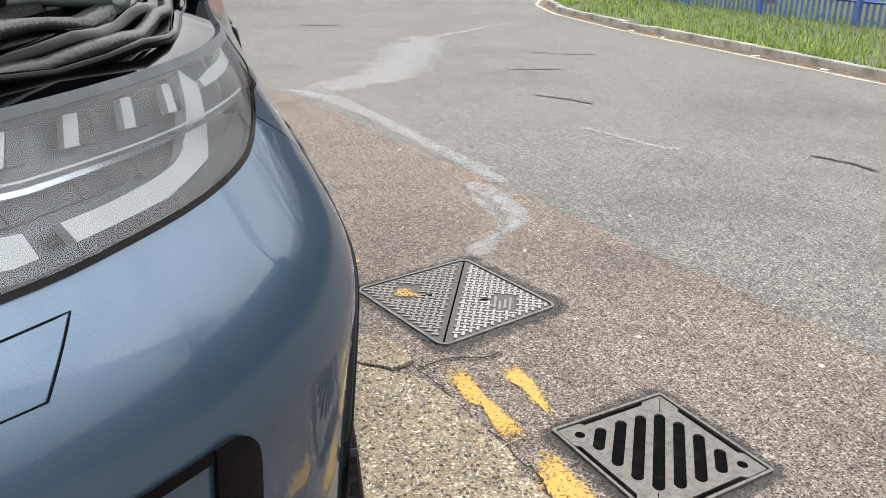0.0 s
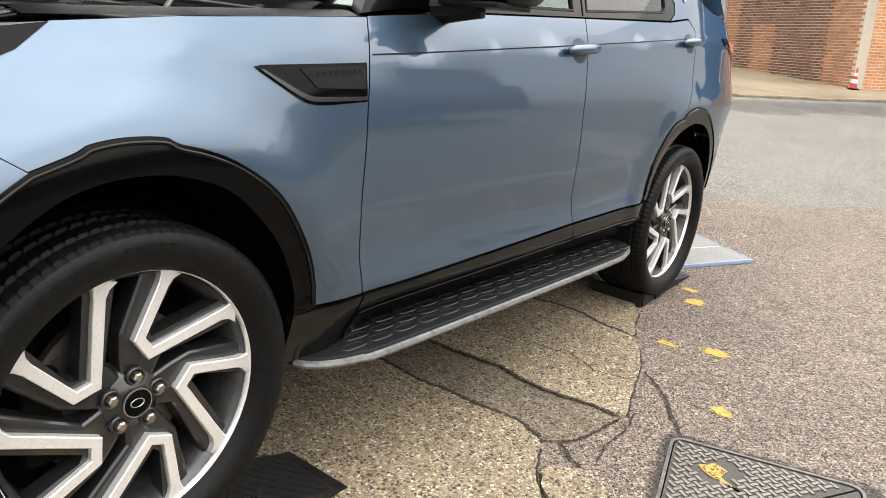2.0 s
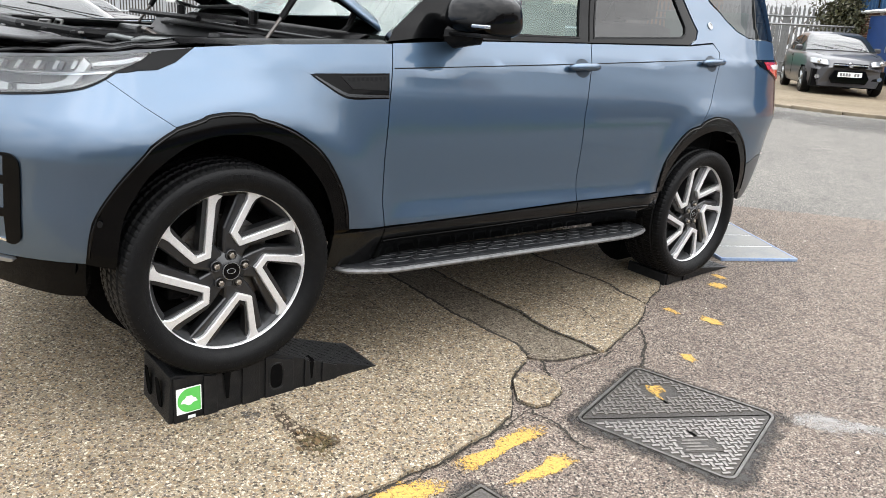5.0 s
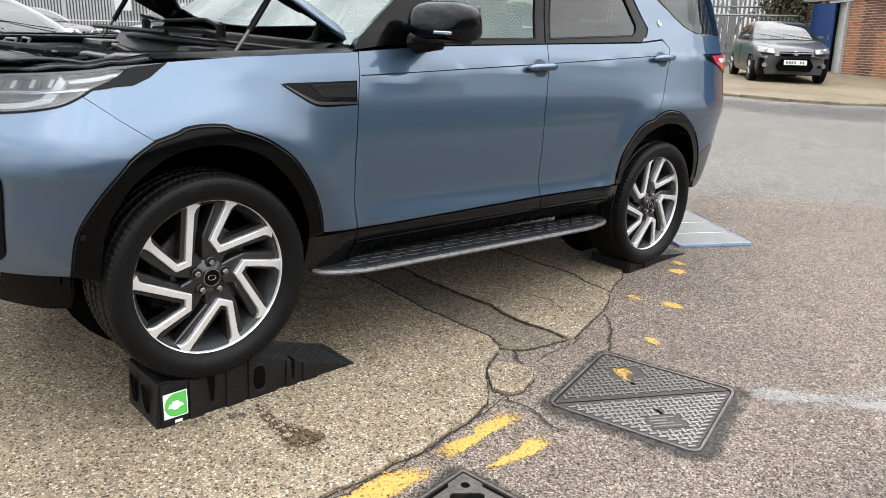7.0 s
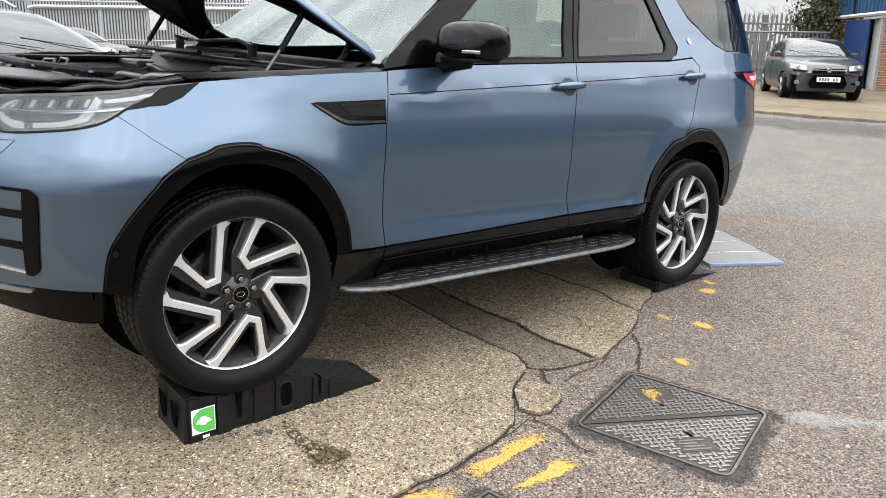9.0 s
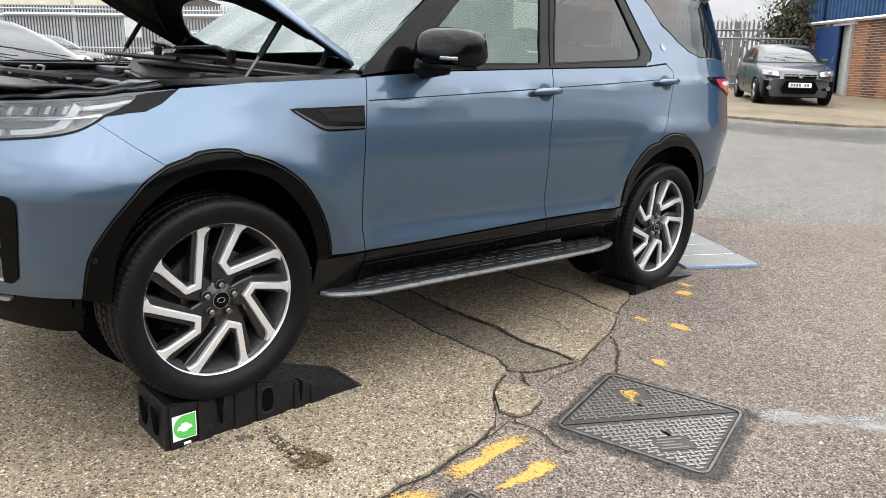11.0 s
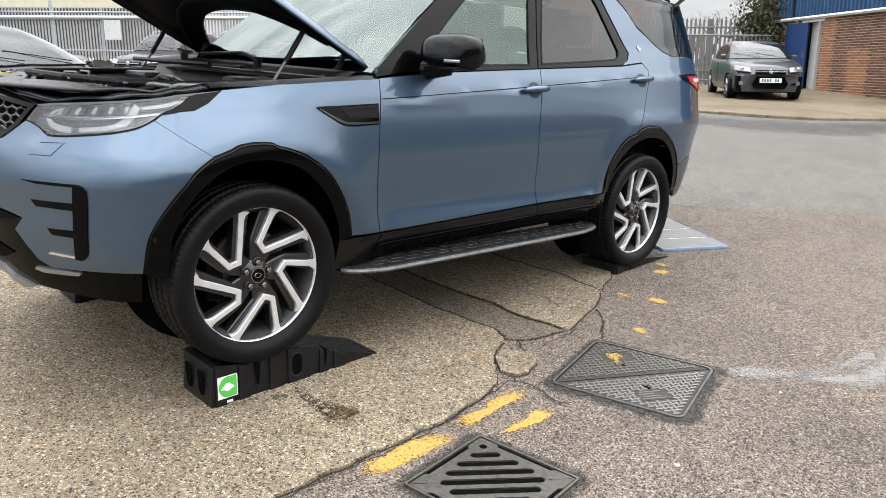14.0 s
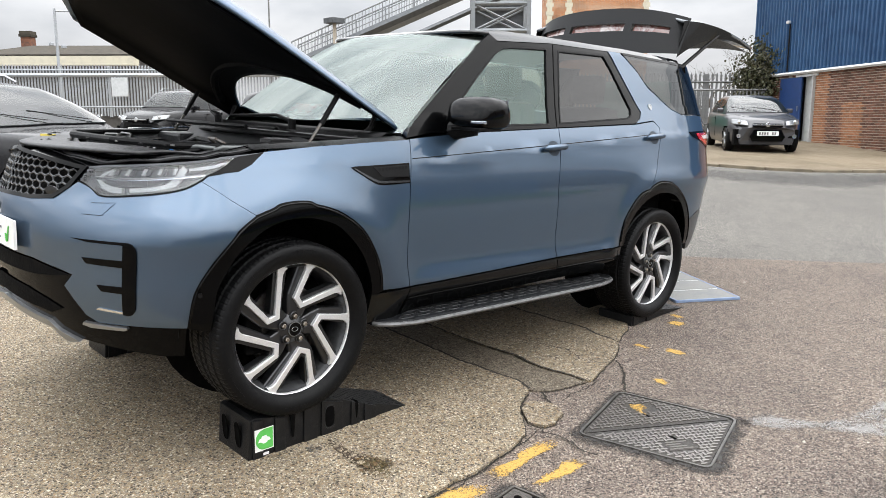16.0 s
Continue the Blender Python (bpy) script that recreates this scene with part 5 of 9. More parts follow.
def band(path, widths, x0, x1, bevel=0.0):
    """A flat bar along a path in the wheel's plane, from depth x0 to x1."""
    n = len(path)
    L, Rr = [], []
    for i, p in enumerate(path):
        a, b = path[max(i - 1, 0)], path[min(i + 1, n - 1)]
        d1 = (p - a).normalized() if i else (b - p).normalized()
        d2 = (b - p).normalized() if i < n - 1 else d1
        nn = Vector((-d1.y - d2.y, d1.x + d2.x))
        nn = nn / max(0.5, nn.length_squared / 2)
        L.append(p + nn * widths[i] / 2)
        Rr.append(p - nn * widths[i] / 2)
    return L + Rr[::-1]


def add_prism(bm, poly, x0, x1, taper=0.0):
    c = sum((Vector(p) for p in poly), Vector((0, 0))) / len(poly)
    lo = [bm.verts.new((x0, p[0], p[1])) for p in poly]
    hi = [bm.verts.new((x1, p[0], p[1])) for p in poly]
    bm.faces.new(hi)
    for i in range(len(poly)):
        j = (i + 1) % len(poly)
        bm.faces.new((lo[i], lo[j], hi[j], hi[i]))


NUT = material("dull bronze wheel nut", (0.30, 0.27, 0.23), 0.32, 0.9, grain=(60, (0.20, 0.17, 0.14), 0.45, 0.7))


def make_wheel():
    """A wheel with its axis along x, outside towards +x, the hub face at x = 0.10."""
    wheel = part("wheel", lathe([(-0.11, 0.285), (-0.11, 0.270), (-0.02, 0.262), (0.045, 0.268), (0.075, 0.281), (0.090, 0.288)], 96, "X"), BARREL, suv, "alloy wheel with five bent twin spokes, machined silver and dark grey", True)
    tyre = part("tyre", tyre_mesh(), RUBBER, wheel)
    marks = bmesh.new()
    for half in (0, 180):
        for deg in [96 - 4.2 * k for k in range(5)] + [138 - 4.3 * k for k in range(8)] + [40 - 3.6 * k for k in range(7)]:
            add_box(marks, (0.1365, -0.0085, -0.0075), (0.1408, 0.0085, 0.0075), pose(0, 0, 0, deg + half - 90, 0, 0) @ Matrix.Translation((0, 0, 0.350)))
    tagged(part("sidewall_relief", marks, RUBBER, tyre), kind="stuff")
    part("rim_lip", lathe([(0.088, 0.2875), (0.101, 0.2895), (0.105, 0.2925), (0.1035, 0.2965), (0.097, 0.299), (0.09, 0.297)], 128, "X"), SILVER, wheel, "", True)
    part("brake_disc", lathe([(-0.01, 0.06), (-0.01, 0.185), (0.012, 0.185), (0.012, 0.06)], 48, "X"), STEEL, wheel)
    part("caliper", box((-0.04, -0.21, -0.10), (0.05, -0.13, 0.10), 0.015), LINER_SHADE, wheel)
    part("backing", lathe([(-0.05, 0.0), (-0.05, 0.265)], 40, "X"), LINER_SHADE, wheel)
    for k in range(5):
        f = 2.1 + 72 * k
        # dark spoke body: two arms that leave the hub and part towards the rim
        b = bmesh.new()
        add_prism(b, band([pol(0.289, f + 3.5), pol(0.150, f + 15), pol(0.105, f + 14), pol(0.045, f + 12)], [0.062, 0.052, 0.058, 0.050], 0, 0), 0.030, 0.078)
        add_prism(b, band([pol(0.289, f - 45), pol(0.118, f - 12), pol(0.045, f - 14)], [0.062, 0.056, 0.050], 0, 0), 0.030, 0.077)
        bmesh.ops.recalc_face_normals(b, faces=b.faces)
        bmesh.ops.bevel(b, geom=[e for e in b.edges if abs(e.verts[0].co.x - e.verts[1].co.x) < 1e-5 and e.verts[0].co.x > 0.07], offset=0.012, segments=3, affect="EDGES", profile=0.5)
        spoke = part("spoke", b, ALLOY, wheel)
        # bright machined bracket: radial arm, short kink near the hub, slanting arm
        b = bmesh.new()
        inner = [pol(0.276, f - 41.5), pol(0.258, f - 39.5), pol(0.108, f - 3.0), pol(0.140, f + 11.8), pol(0.258, f + 1.0), pol(0.276, f + 0.2)]
        add_prism(b, band([pol(0.292, f - 43.5)] + inner + [pol(0.292, f - 0.6)], [0.060, 0.036, 0.0265, 0.0235, 0.0235, 0.0255, 0.034, 0.058], 0, 0), 0.070, 0.0965)
        bmesh.ops.recalc_face_normals(b, faces=b.faces)
        bmesh.ops.bevel(b, geom=[e for e in b.edges if e.verts[0].co.x > 0.09 and e.verts[1].co.x > 0.09], offset=0.002, segments=1, affect="EDGES")
        part("machined_face", b, SILVER, spoke)
        # dark ledge inside the bracket
        b = bmesh.new()
        add_prism(b, band([pol(0.280, f - 36.5), pol(0.132, f - 0.5), pol(0.158, f + 5.0), pol(0.280, f - 4.2)], [0.016, 0.014, 0.014, 0.016], 0, 0), 0.040, 0.083)
        bmesh.ops.recalc_face_normals(b, faces=b.faces)
        part("spoke_ledge", b, ALLOY, spoke)
        q = pol(0.0565, f + 13.0)
        nut = part("wheel_nut", lathe([(0.07, 0.0125), (0.099, 0.0115), (0.103, 0.008), (0.103, 0.0)], 6, "X"), NUT, spoke)
        nut.location = (0, q.x, q.y)
        part("nut_seat", lathe([(0.084, 0.0215), (0.092, 0.0200), (0.0925, 0.0170), (0.086, 0.0145), (0.086, 0.0)], 24, "X"), ALLOY, spoke, "", True).location = (0, q.x, q.y)
    part("rim_pocket", lathe([(0.030, 0.266), (0.060, 0.268), (0.078, 0.278), (0.092, 0.2845)], 96, "X"), BARREL, wheel, "", True)
    part("hub", lathe([(0.03, 0.080), (0.066, 0.074), (0.080, 0.060), (0.086, 0.045), (0.094, 0.038), (0.094, 0.0)], 48, "X"), ALLOY, wheel, "", True)
    cap = part("centre_cap", lathe([(0.09, 0.034), (0.100, 0.032), (0.101, 0.029), (0.0995, 0.028), (0.0995, 0.0)], 40, "X"), GLOSS, wheel)
    part("cap_ring", lathe([(0.098, 0.0335), (0.1015, 0.0325), (0.1015, 0.0305), (0.098, 0.030)], 40, "X"), SATIN, cap)
    part("cap_emblem", lathe([(0.0995, 0.017), (0.1005, 0.016), (0.1005, 0.0145), (0.0995, 0.0135)], 24, "X"), SATIN, cap).scale = (1, 1, 0.62)
    return wheel


first = make_wheel()
first.matrix_basis = pose(HUB_SIDE - 0.100, 0, HUB_HEIGHT, 0, 0, 0)
for x, y, turn, flip in ((HUB_SIDE - 0.100, WHEEL_BASE, 0, 0), (-HUB_SIDE + 0.100, 0, 10, 180), (-HUB_SIDE + 0.100, WHEEL_BASE, 50, 180)):
    copy_thing(first, pose(x, y, HUB_HEIGHT, 0, 0, flip) @ pose(0, 0, 0, turn, 0, 0))

# side steps
STEP_TOP = material("dark grey step rubber", (0.010, 0.0108, 0.0125), 0.40, spec=0.30, grain=(30, (0.017, 0.018, 0.020), 0.45, 0.7))
STEP_EDGE = material("scuffed grey step edge", (0.19, 0.192, 0.194), 0.4, 0.6, grain=(30, (0.10, 0.10, 0.103), 0.45, 0.7))
STEP_TREAD = material("worn tread rim", (0.026, 0.027, 0.029), 0.4, 0.3, grain=(30, (0.015, 0.016, 0.017), 0.45, 0.7))
for s in (1, -1):
    pts = [(0.84, 0.46), (0.92, 0.455), (0.97, 0.49), (1.012, 0.60), (1.028, 0.80), (1.028, 2.05), (1.01, 2.28), (0.965, 2.41), (0.92, 2.44), (0.84, 2.44)]
    pts = [pts[0]] + curve(pts[1:-1], 5) + [pts[-1]]
    step = part("side_step", extruded([(s * x, y) for x, y in pts], 0.032, "Z", 0.006), STEP_TOP, suv, "dark grey side step with raised oval treads")
    step.location.z = 0.325
    part("step_edge", tube([(s * (x + 0.002), y, 0.338) for x, y in pts[1:-1]], 0.0115, 8), STEP_EDGE, step).location.z = -0.325 + 0.0
    for i in range(17):
        for xx, off in ((0.885, 0.0), (0.930, 0.054), (0.975, 0.0)):
            y = 0.62 + i * 0.108 + off
            if y < 2.36:
                part("tread", tube([(s * xx + 0.016 * math.copysign(abs(math.cos(t)) ** 0.6, math.cos(t)) * s, y + 0.043 * math.copysign(abs(math.sin(t)) ** 0.7, math.sin(t)), 0.0325) for t in [2 * math.pi * q / 12 for q in range(13)]], 0.0022, 5), STEP_TREAD, step)

# front: lamps, grille, gills, plate
def ribbon(path, widths):
    return [tuple(p) for p in band([Vector(p) for p in path], widths, 0, 0)]


LAMP_DARK = material("grey lamp skirt", (0.05, 0.053, 0.06), 0.3, 0.3, grain=(20, (0.08, 0.084, 0.092), 0.45, 0.7))
LAMP_CHROME = material("lamp reflector chrome", (0.55, 0.58, 0.62), 0.18, 0.9, grain=(15, (0.40, 0.43, 0.47), 0.45, 0.7))
lamp = pair("headlamp", LAMP, LAMP_BACK, -0.040, 0.0, 0.03, "clear headlamp with slim light guides")
pair("lamp_cover", shrink(LAMP, 0.003), LAMP_GLASS, 0.002, 0.0, 0.03)
pair("lamp_edge", LAMP_LOW + [(-0.43, 1.060), (-0.238, 1.077), (-0.176, 1.104), (-0.11, 1.152), (-0.24, 1.132), (-0.29, 1.098), (-0.43, 1.066)] + [(u, z + 0.0055) for u, z in reversed(LAMP_LOW)], GLOSS, 0.003, 0.04, 0.03, "black lamp surround")
pair("lamp_brow", [(-0.11, 1.152), (-0.27, 1.135), (-0.63, 1.103), (-0.89, 1.08), (-0.95, 1.072), (-0.94, 1.064), (-0.88, 1.072), (-0.63, 1.0945), (-0.27, 1.125)], LAMP_DARK, 0.003, 0.04, 0.03)
pair("light_guide", ribbon([(-0.915, 1.032), (-0.895, 1.008), (-0.86, 0.995), (-0.82, 0.992)], [0.014, 0.020, 0.024, 0.024]), LENS_WHITE, -0.012, 0.015, 0.02, "white light guide")
pair("light_guide", ribbon(curve([(-0.79, 0.993), (-0.74, 0.998), (-0.665, 1.010), (-0.622, 1.026), (-0.592, 1.048), (-0.566, 1.075), (-0.550, 1.094)], 6), [0.022] * 18 + [0.026] * 19), LENS_WHITE, -0.012, 0.015, 0.02, "white light guide")
pair("light_guide", ribbon([(-0.53, 1.085), (-0.49, 1.090), (-0.36, 1.103), (-0.24, 1.118)], [0.008, 0.012, 0.012, 0.007]), LENS_WHITE, -0.012, 0.012, 0.03, "white light guide")
pair("light_guide", ribbon([(-0.905, 1.040), (-0.885, 1.056), (-0.86, 1.066)], [0.010, 0.010, 0.008]), LENS_WHITE, -0.012, 0.012, 0.03)
pair("lamp_divider", ribbon([(-0.925, 1.030), (-0.80, 1.030), (-0.68, 1.040), (-0.58, 1.050), (-0.45, 1.064)], [0.004] * 5), LAMP_CHROME, -0.006, 0.02, 0.03)
pair("lamp_divider", ribbon([(-0.925, 1.038), (-0.80, 1.037), (-0.68, 1.046), (-0.58, 1.055), (-0.45, 1.068)], [0.002] * 5), LENS_WHITE, -0.004, 0.01, 0.03)
pair("lamp_shelf", [(-0.90, 1.006), (-0.84, 1.012), (-0.70, 1.024), (-0.63, 1.038), (-0.63, 1.046), (-0.70, 1.040), (-0.84, 1.030), (-0.92, 1.031)], LAMP_DARK, -0.030, 0.008, 0.03)
pair("lamp_skirt", [(-0.93, 0.99), (-0.895, 0.975), (-0.84, 0.972), (-0.69, 0.986), (-0.56, 1.012), (-0.49, 1.035), (-0.50, 1.05), (-0.57, 1.028), (-0.69, 0.998), (-0.84, 0.982), (-0.89, 0.988), (-0.925, 1.008)], LAMP_DARK, -0.010, 0.02, 0.03)
for k in range(5):
    u, w = -0.880 + k * 0.066, 1.046 + k * 0.0050
    pair("lamp_fin", [(u, w), (u + 0.016, w + 0.026), (u + 0.030, w + 0.026), (u + 0.014, w)], LENS_WHITE, -0.016, 0.004, 0.03)
    # dark slant next to each fin, its shaded side put into colour
    pair("fin_shade", [(u + 0.016, w), (u + 0.032, w + 0.026), (u + 0.046, w + 0.026), (u + 0.034, w)], LAMP_DARK, -0.018, 0.004, 0.03)
for k in range(3):
    u = -0.815 + k * 0.065
    pair("projector", [(u, 1.013 + 0.005 * k), (u + 0.022, 1.015 + 0.005 * k), (u + 0.022, 1.030 + 0.005 * k), (u, 1.028 + 0.005 * k)], LAMP_DARK, -0.028, 0.006, 0.02)
part("grille_back", on_skin(GRILLE, -0.05, 0.0, 0.08, both=True), LINER_SHADE, suv)
part("grille_frame", on_skin(GRILLE[:4] + [(-0.955, 1.072), (-1.2, 1.105), (-1.45, 1.13), (-1.45, 1.115), (-1.21, 1.091), (-0.985, 1.060), (-1.04, 0.992), (-1.10, 0.952), (-1.21, 0.940), (-1.45, 0.940)], 0.004, 0.05, 0.03, both=True), GLOSS, suv)
MESH = material("dark satin grille mesh", (0.085, 0.088, 0.092), 0.25, 0.7)
bm = bmesh.new()
for i in range(12):
    for j in range(7):
        u, z = -1.46 + 0.046 * i, 0.956 + 0.0285 * j
        u += 0.023 if j % 2 else 0
        lim = float(np.interp(z, [0.938, 0.99, 1.072], [-1.09, -1.02, -0.955])) - 0.030
        if u > lim or z > float(np.interp(u, [-1.45, -1.2, -0.955], [1.120, 1.095, 1.062])):
            continue
        for side in (1, -1):
            ring = [skin(max(u + 0.0242 * math.cos(t), -1.45), z + 0.0172 * math.sin(t), -0.012) for t in [math.pi / 3 * (q + 0.5) for q in range(7)]]
            add_tube(bm, [(side * p.x, p.y, p.z) for p in ring], 0.0036, 5, False)
part("grille_mesh", bm, MESH, suv, "black honeycomb grille")
bdg = skin(-1.10, 0.966, 0.004)
emb = part("grille_badge", lathe([(0, 0.026), (0.006, 0.024), (0.007, 0.0)], 28, "X"), ALLOY, suv, "oval badge")
emb.matrix_basis = Matrix.Translation(bdg) @ pose(0, 0, 0, 0, 0, -62)
emb.scale = (1, 1.25, 0.75)
pair("bumper_vent", curve([(-0.79, 0.512), (-0.765, 0.509), (-0.746, 0.520), (-0.737, 0.548), (-0.735, 0.65), (-0.737, 0.755), (-0.748, 0.786), (-0.768, 0.799), (-0.79, 0.80)]), GLOSS, 0.006, 0.03, 0.03, "black bumper vent")
# two black fins; the thin top strip paints the shadow of the recess
for k, (z, u0) in enumerate(((0.79, -0.98), (0.716, -0.955), (0.612, -0.895))):
    pair("vent_fin_and_shade", [(u0, z + 0.012), (-0.79, z + 0.012), (-0.79, z - 0.016), (u0 + 0.02, z - 0.012)] if k else [(-1.0, 0.800), (-0.78, 0.800), (-0.785, 0.789), (-0.93, 0.790)], GLOSS, 0.004, 0.02, 0.05)
pair("vent_lip", [(-0.90, 0.522), (-0.765, 0.512), (-0.765, 0.520), (-0.89, 0.531)], CHROME, 0.004, 0.01, 0.05)
pair("fog_trim", [(-0.965, 0.452), (-0.96, 0.463), (-0.775, 0.458), (-0.772, 0.452), (-0.785, 0.446), (-0.93, 0.444)], SATIN, 0.012, 0.02, 0.04, "chrome fog lamp strip")
# flat black patches on the valance; the intakes' shade is put into colour
pair("lower_intake", [(-1.01, 0.648), (-1.06, 0.657), (-1.20, 0.683), (-1.45, 0.693), (-1.45, 0.622), (-1.2, 0.622), (-1.10, 0.632)], LINER_SHADE, 0.001, 0.0, 0.05)
pair("lower_intake", [(-1.06, 0.50), (-1.14, 0.53), (-1.25, 0.558), (-1.45, 0.578), (-1.45, 0.50), (-1.23, 0.482), (-1.12, 0.472)], LINER_SHADE, 0.001, 0.0, 0.05)
tow = [(-0.96, 0.893), (-0.878, 0.894), (-0.832, 0.943), (-0.925, 0.937)]
tow = [(a[0] + (b[0] - a[0]) * k / 8, a[1] + (b[1] - a[1]) * k / 8) for a, b in zip(tow, tow[1:]) for k in range(8)] + [tow[-1]]
pair("tow_cover_line", ribbon(tow, [0.0015] * 25), LINER_SHADE, 0.001, 0.0, 0.05)
pair("parking_sensor", [(-0.472 + 0.010 * math.cos(t), 0.60 + 0.010 * math.sin(t)) for t in [2 * math.pi * q / 14 for q in range(14)]], PLASTIC, 0.016, 0.01, 0.05)
plate = part("number_plate", extruded([(-0.27, 0.715), (0.27, 0.715), (0.27, 0.835), (-0.27, 0.835)], 0.012, "Y"), WHITE, suv, "white dealer plate with a green tick")
plate.location.y = -0.915
part("plate_tick", tube([(0.170, -0.004, 0.772), (0.186, -0.004, 0.742), (0.218, -0.004, 0.808)], [0.003, 0.0045, 0.0025], 6), GREEN, plate)
for k, (x0, x1, z) in enumerate(((-0.2, 0.10, 0.790), (-0.2, 0.05, 0.768), (-0.2, 0.08, 0.746))):
    part("plate_bar", box((x0, -0.003, z - 0.0045), (x1, 0.0, z + 0.0045)), INK, plate)

# side details
VENT_TRIM = material("dark satin trim", (0.055, 0.058, 0.062), 0.25, 0.85)
# body blue darkened to carry the shade of the handle recess
CUP_SHADE = material("shaded blue handle recess", (0.020, 0.031, 0.046), 0.35, 0.4, spec=0.3, grain=(60, (0.028, 0.042, 0.060), 0.45, 0.7))
LETTER = material("dark letter relief", (0.004, 0.0042, 0.0045), 0.5, spec=0.12)
vent = pair("wing_vent", [(0.283, 1.092), (0.30, 1.096), (0.612, 1.112), (0.608, 1.018)] + curve([(0.47, 1.011), (0.43, 1.013), (0.40, 1.022), (0.36, 1.044), (0.30, 1.080)], 4), GLOSS, 0.003, 0.02, 0.04, "gloss black wing vent")
pair("vent_bar", curve([(0.30, 1.088), (0.36, 1.058), (0.41, 1.036), (0.45, 1.030), (0.606, 1.031)], 5) + curve([(0.607, 1.022), (0.45, 1.019), (0.405, 1.026), (0.36, 1.047), (0.297, 1.084)], 5), VENT_TRIM, 0.007, 0.012, 0.04)
pair("vent_recess", [(0.40, 1.092), (0.604, 1.104), (0.602, 1.048), (0.445, 1.05)], PLASTIC, 0.0055, 0.006, 0.04)
for k in range(9):
    u = 0.425 + 0.0195 * k
    pair("vent_letter_bar", [(u, 1.072 + 0.06 * (u - 0.4)), (u + 0.012, 1.073 + 0.06 * (u - 0.4)), (u + 0.012, 1.086 + 0.06 * (u - 0.4)), (u, 1.085 + 0.06 * (u - 0.4))], LETTER, 0.0062, 0.002, 0.1)
for y, z in ((1.735, 1.185), (2.845, 1.262)):
    # flat disc, no hollow: its dark blue paints the recess's shade
    pair("handle_cup_shade", [(y + 0.055 * math.cos(t), z + 0.043 * math.sin(t)) for t in [2 * math.pi * q / 20 for q in range(20)]], CUP_SHADE, 0.0012, 0.0, 0.05)
    for s in (1, -1):
        pts = [skin(y - 0.105 + 0.21 * k / 8, z - 0.004 + 0.012 * k / 8, 0.012 + 0.026 * math.sin(math.pi * k / 8) ** 0.6) for k in range(9)]
        h = part("door_handle", tube([(s * p.x, p.y, p.z) for p in pts], [0.010, 0.017, 0.018, 0.018, 0.018, 0.018, 0.018, 0.017, 0.010], 10), PAINT, suv, "body-coloured door handle", True)
c = skin(2.91, 1.467, 0.002)
fb = part("filler_badge", lathe([(0, 0.022), (0.003, 0.021), (0.003, 0.016), (0.001, 0.015), (0.001, 0.0)], 24, "X"), SATIN, suv)
fb.matrix_basis = Matrix.Translation(c) @ pose(0, 0, 0, 0, -22, 0)
pair("tail_lamp", [(3.22, 1.31), (3.40, 1.318), (3.70, 1.326), (4.05, 1.33), (4.05, 1.19), (3.58, 1.198), (3.37, 1.252), (3.27, 1.274)], GLOSS, 0.004, 0.02, 0.04)
pair("tail_lens", [(3.325, 1.300), (3.5, 1.307), (3.98, 1.32), (3.98, 1.2), (3.60, 1.208), (3.37, 1.260)], RED_LENS, 0.008, 0.01, 0.04, "red tail lamp lens")
pair("tail_clear", [(3.42, 1.286), (3.74, 1.296), (3.74, 1.268), (3.47, 1.262)], LENS_WHITE, 0.010, 0.01, 0.04)

# door mirrors
for s in (1, -1):
    def shell(a, b):
        t, q = 2 * math.pi * a, math.pi * (b - 0.5)
        e = 0.66
        cx = math.copysign(abs(math.cos(q) * math.cos(t)) ** e, math.cos(t))
        cy = math.copysign(abs(math.cos(q) * math.sin(t)) ** e, math.sin(t))
        cz = math.copysign(abs(math.sin(q)) ** e, q)
        return (s * (1.050 + 0.130 * cx), 0.985 + 0.035 * cx + (0.105 - 0.025 * cz) * cy, 1.362 + (0.080 + 0.006 * cx) * cz - 0.004 * cx)
    mir = part("door_mirror", sheet(shell, 32, 22), GLOSS_DEEP, suv, "gloss black door mirror")
    part("mirror_foot", tube([(s * 0.90, 0.95, 1.268), (s * 0.95, 0.96, 1.272), (s * 1.02, 0.985, 1.295)], [0.05, 0.042, 0.05], 10), PLASTIC, mir)
    part("indicator", box((s * 1.105 - 0.070, 0.886, 1.309), (s * 1.105 + 0.070, 0.912, 1.323), 0.004), LAMP_CHROME, mir)
    part("puddle_strip", box((s * 1.04 - 0.10, 0.90, 1.275), (s * 1.04 + 0.10, 1.06, 1.290), 0.005), PLASTIC, mir)
    part("mirror_glass", box((s * 1.045 - 0.10, 1.086, 1.30), (s * 1.045 + 0.10, 1.090, 1.43)), CHROME, mir)

# tailgate, raised
def gate_point(a, b, drop=0.0, inset=0.0):
    x = 2 * a - 1
    rim = 2.117 + 0.20 * b * (1 - b) - 0.067 * b
    return (x * (0.70 - 0.08 * b - inset), 3.50 + 1.33 * b + 0.08 * (1 - x * x), rim + 0.10 * (1 - abs(x) ** 2.5) * (1 - 0.4 * b) - drop)


# dark red whose pale patches paint the bright reflection in the slots
SLOT_GLINT = material("dark red with painted reflection", (0.16, 0.075, 0.065), 0.12, coat=1.0, grain=(9, (0.36, 0.30, 0.29), 0.5, 0.62))
gate = part("tailgate", sheet(gate_point, 30, 18, 0.02), material("grey metallic tailgate skin", (0.17, 0.185, 0.20), 0.25, 0.5, coat=1.0), suv, "raised tailgate with dark spoiler")
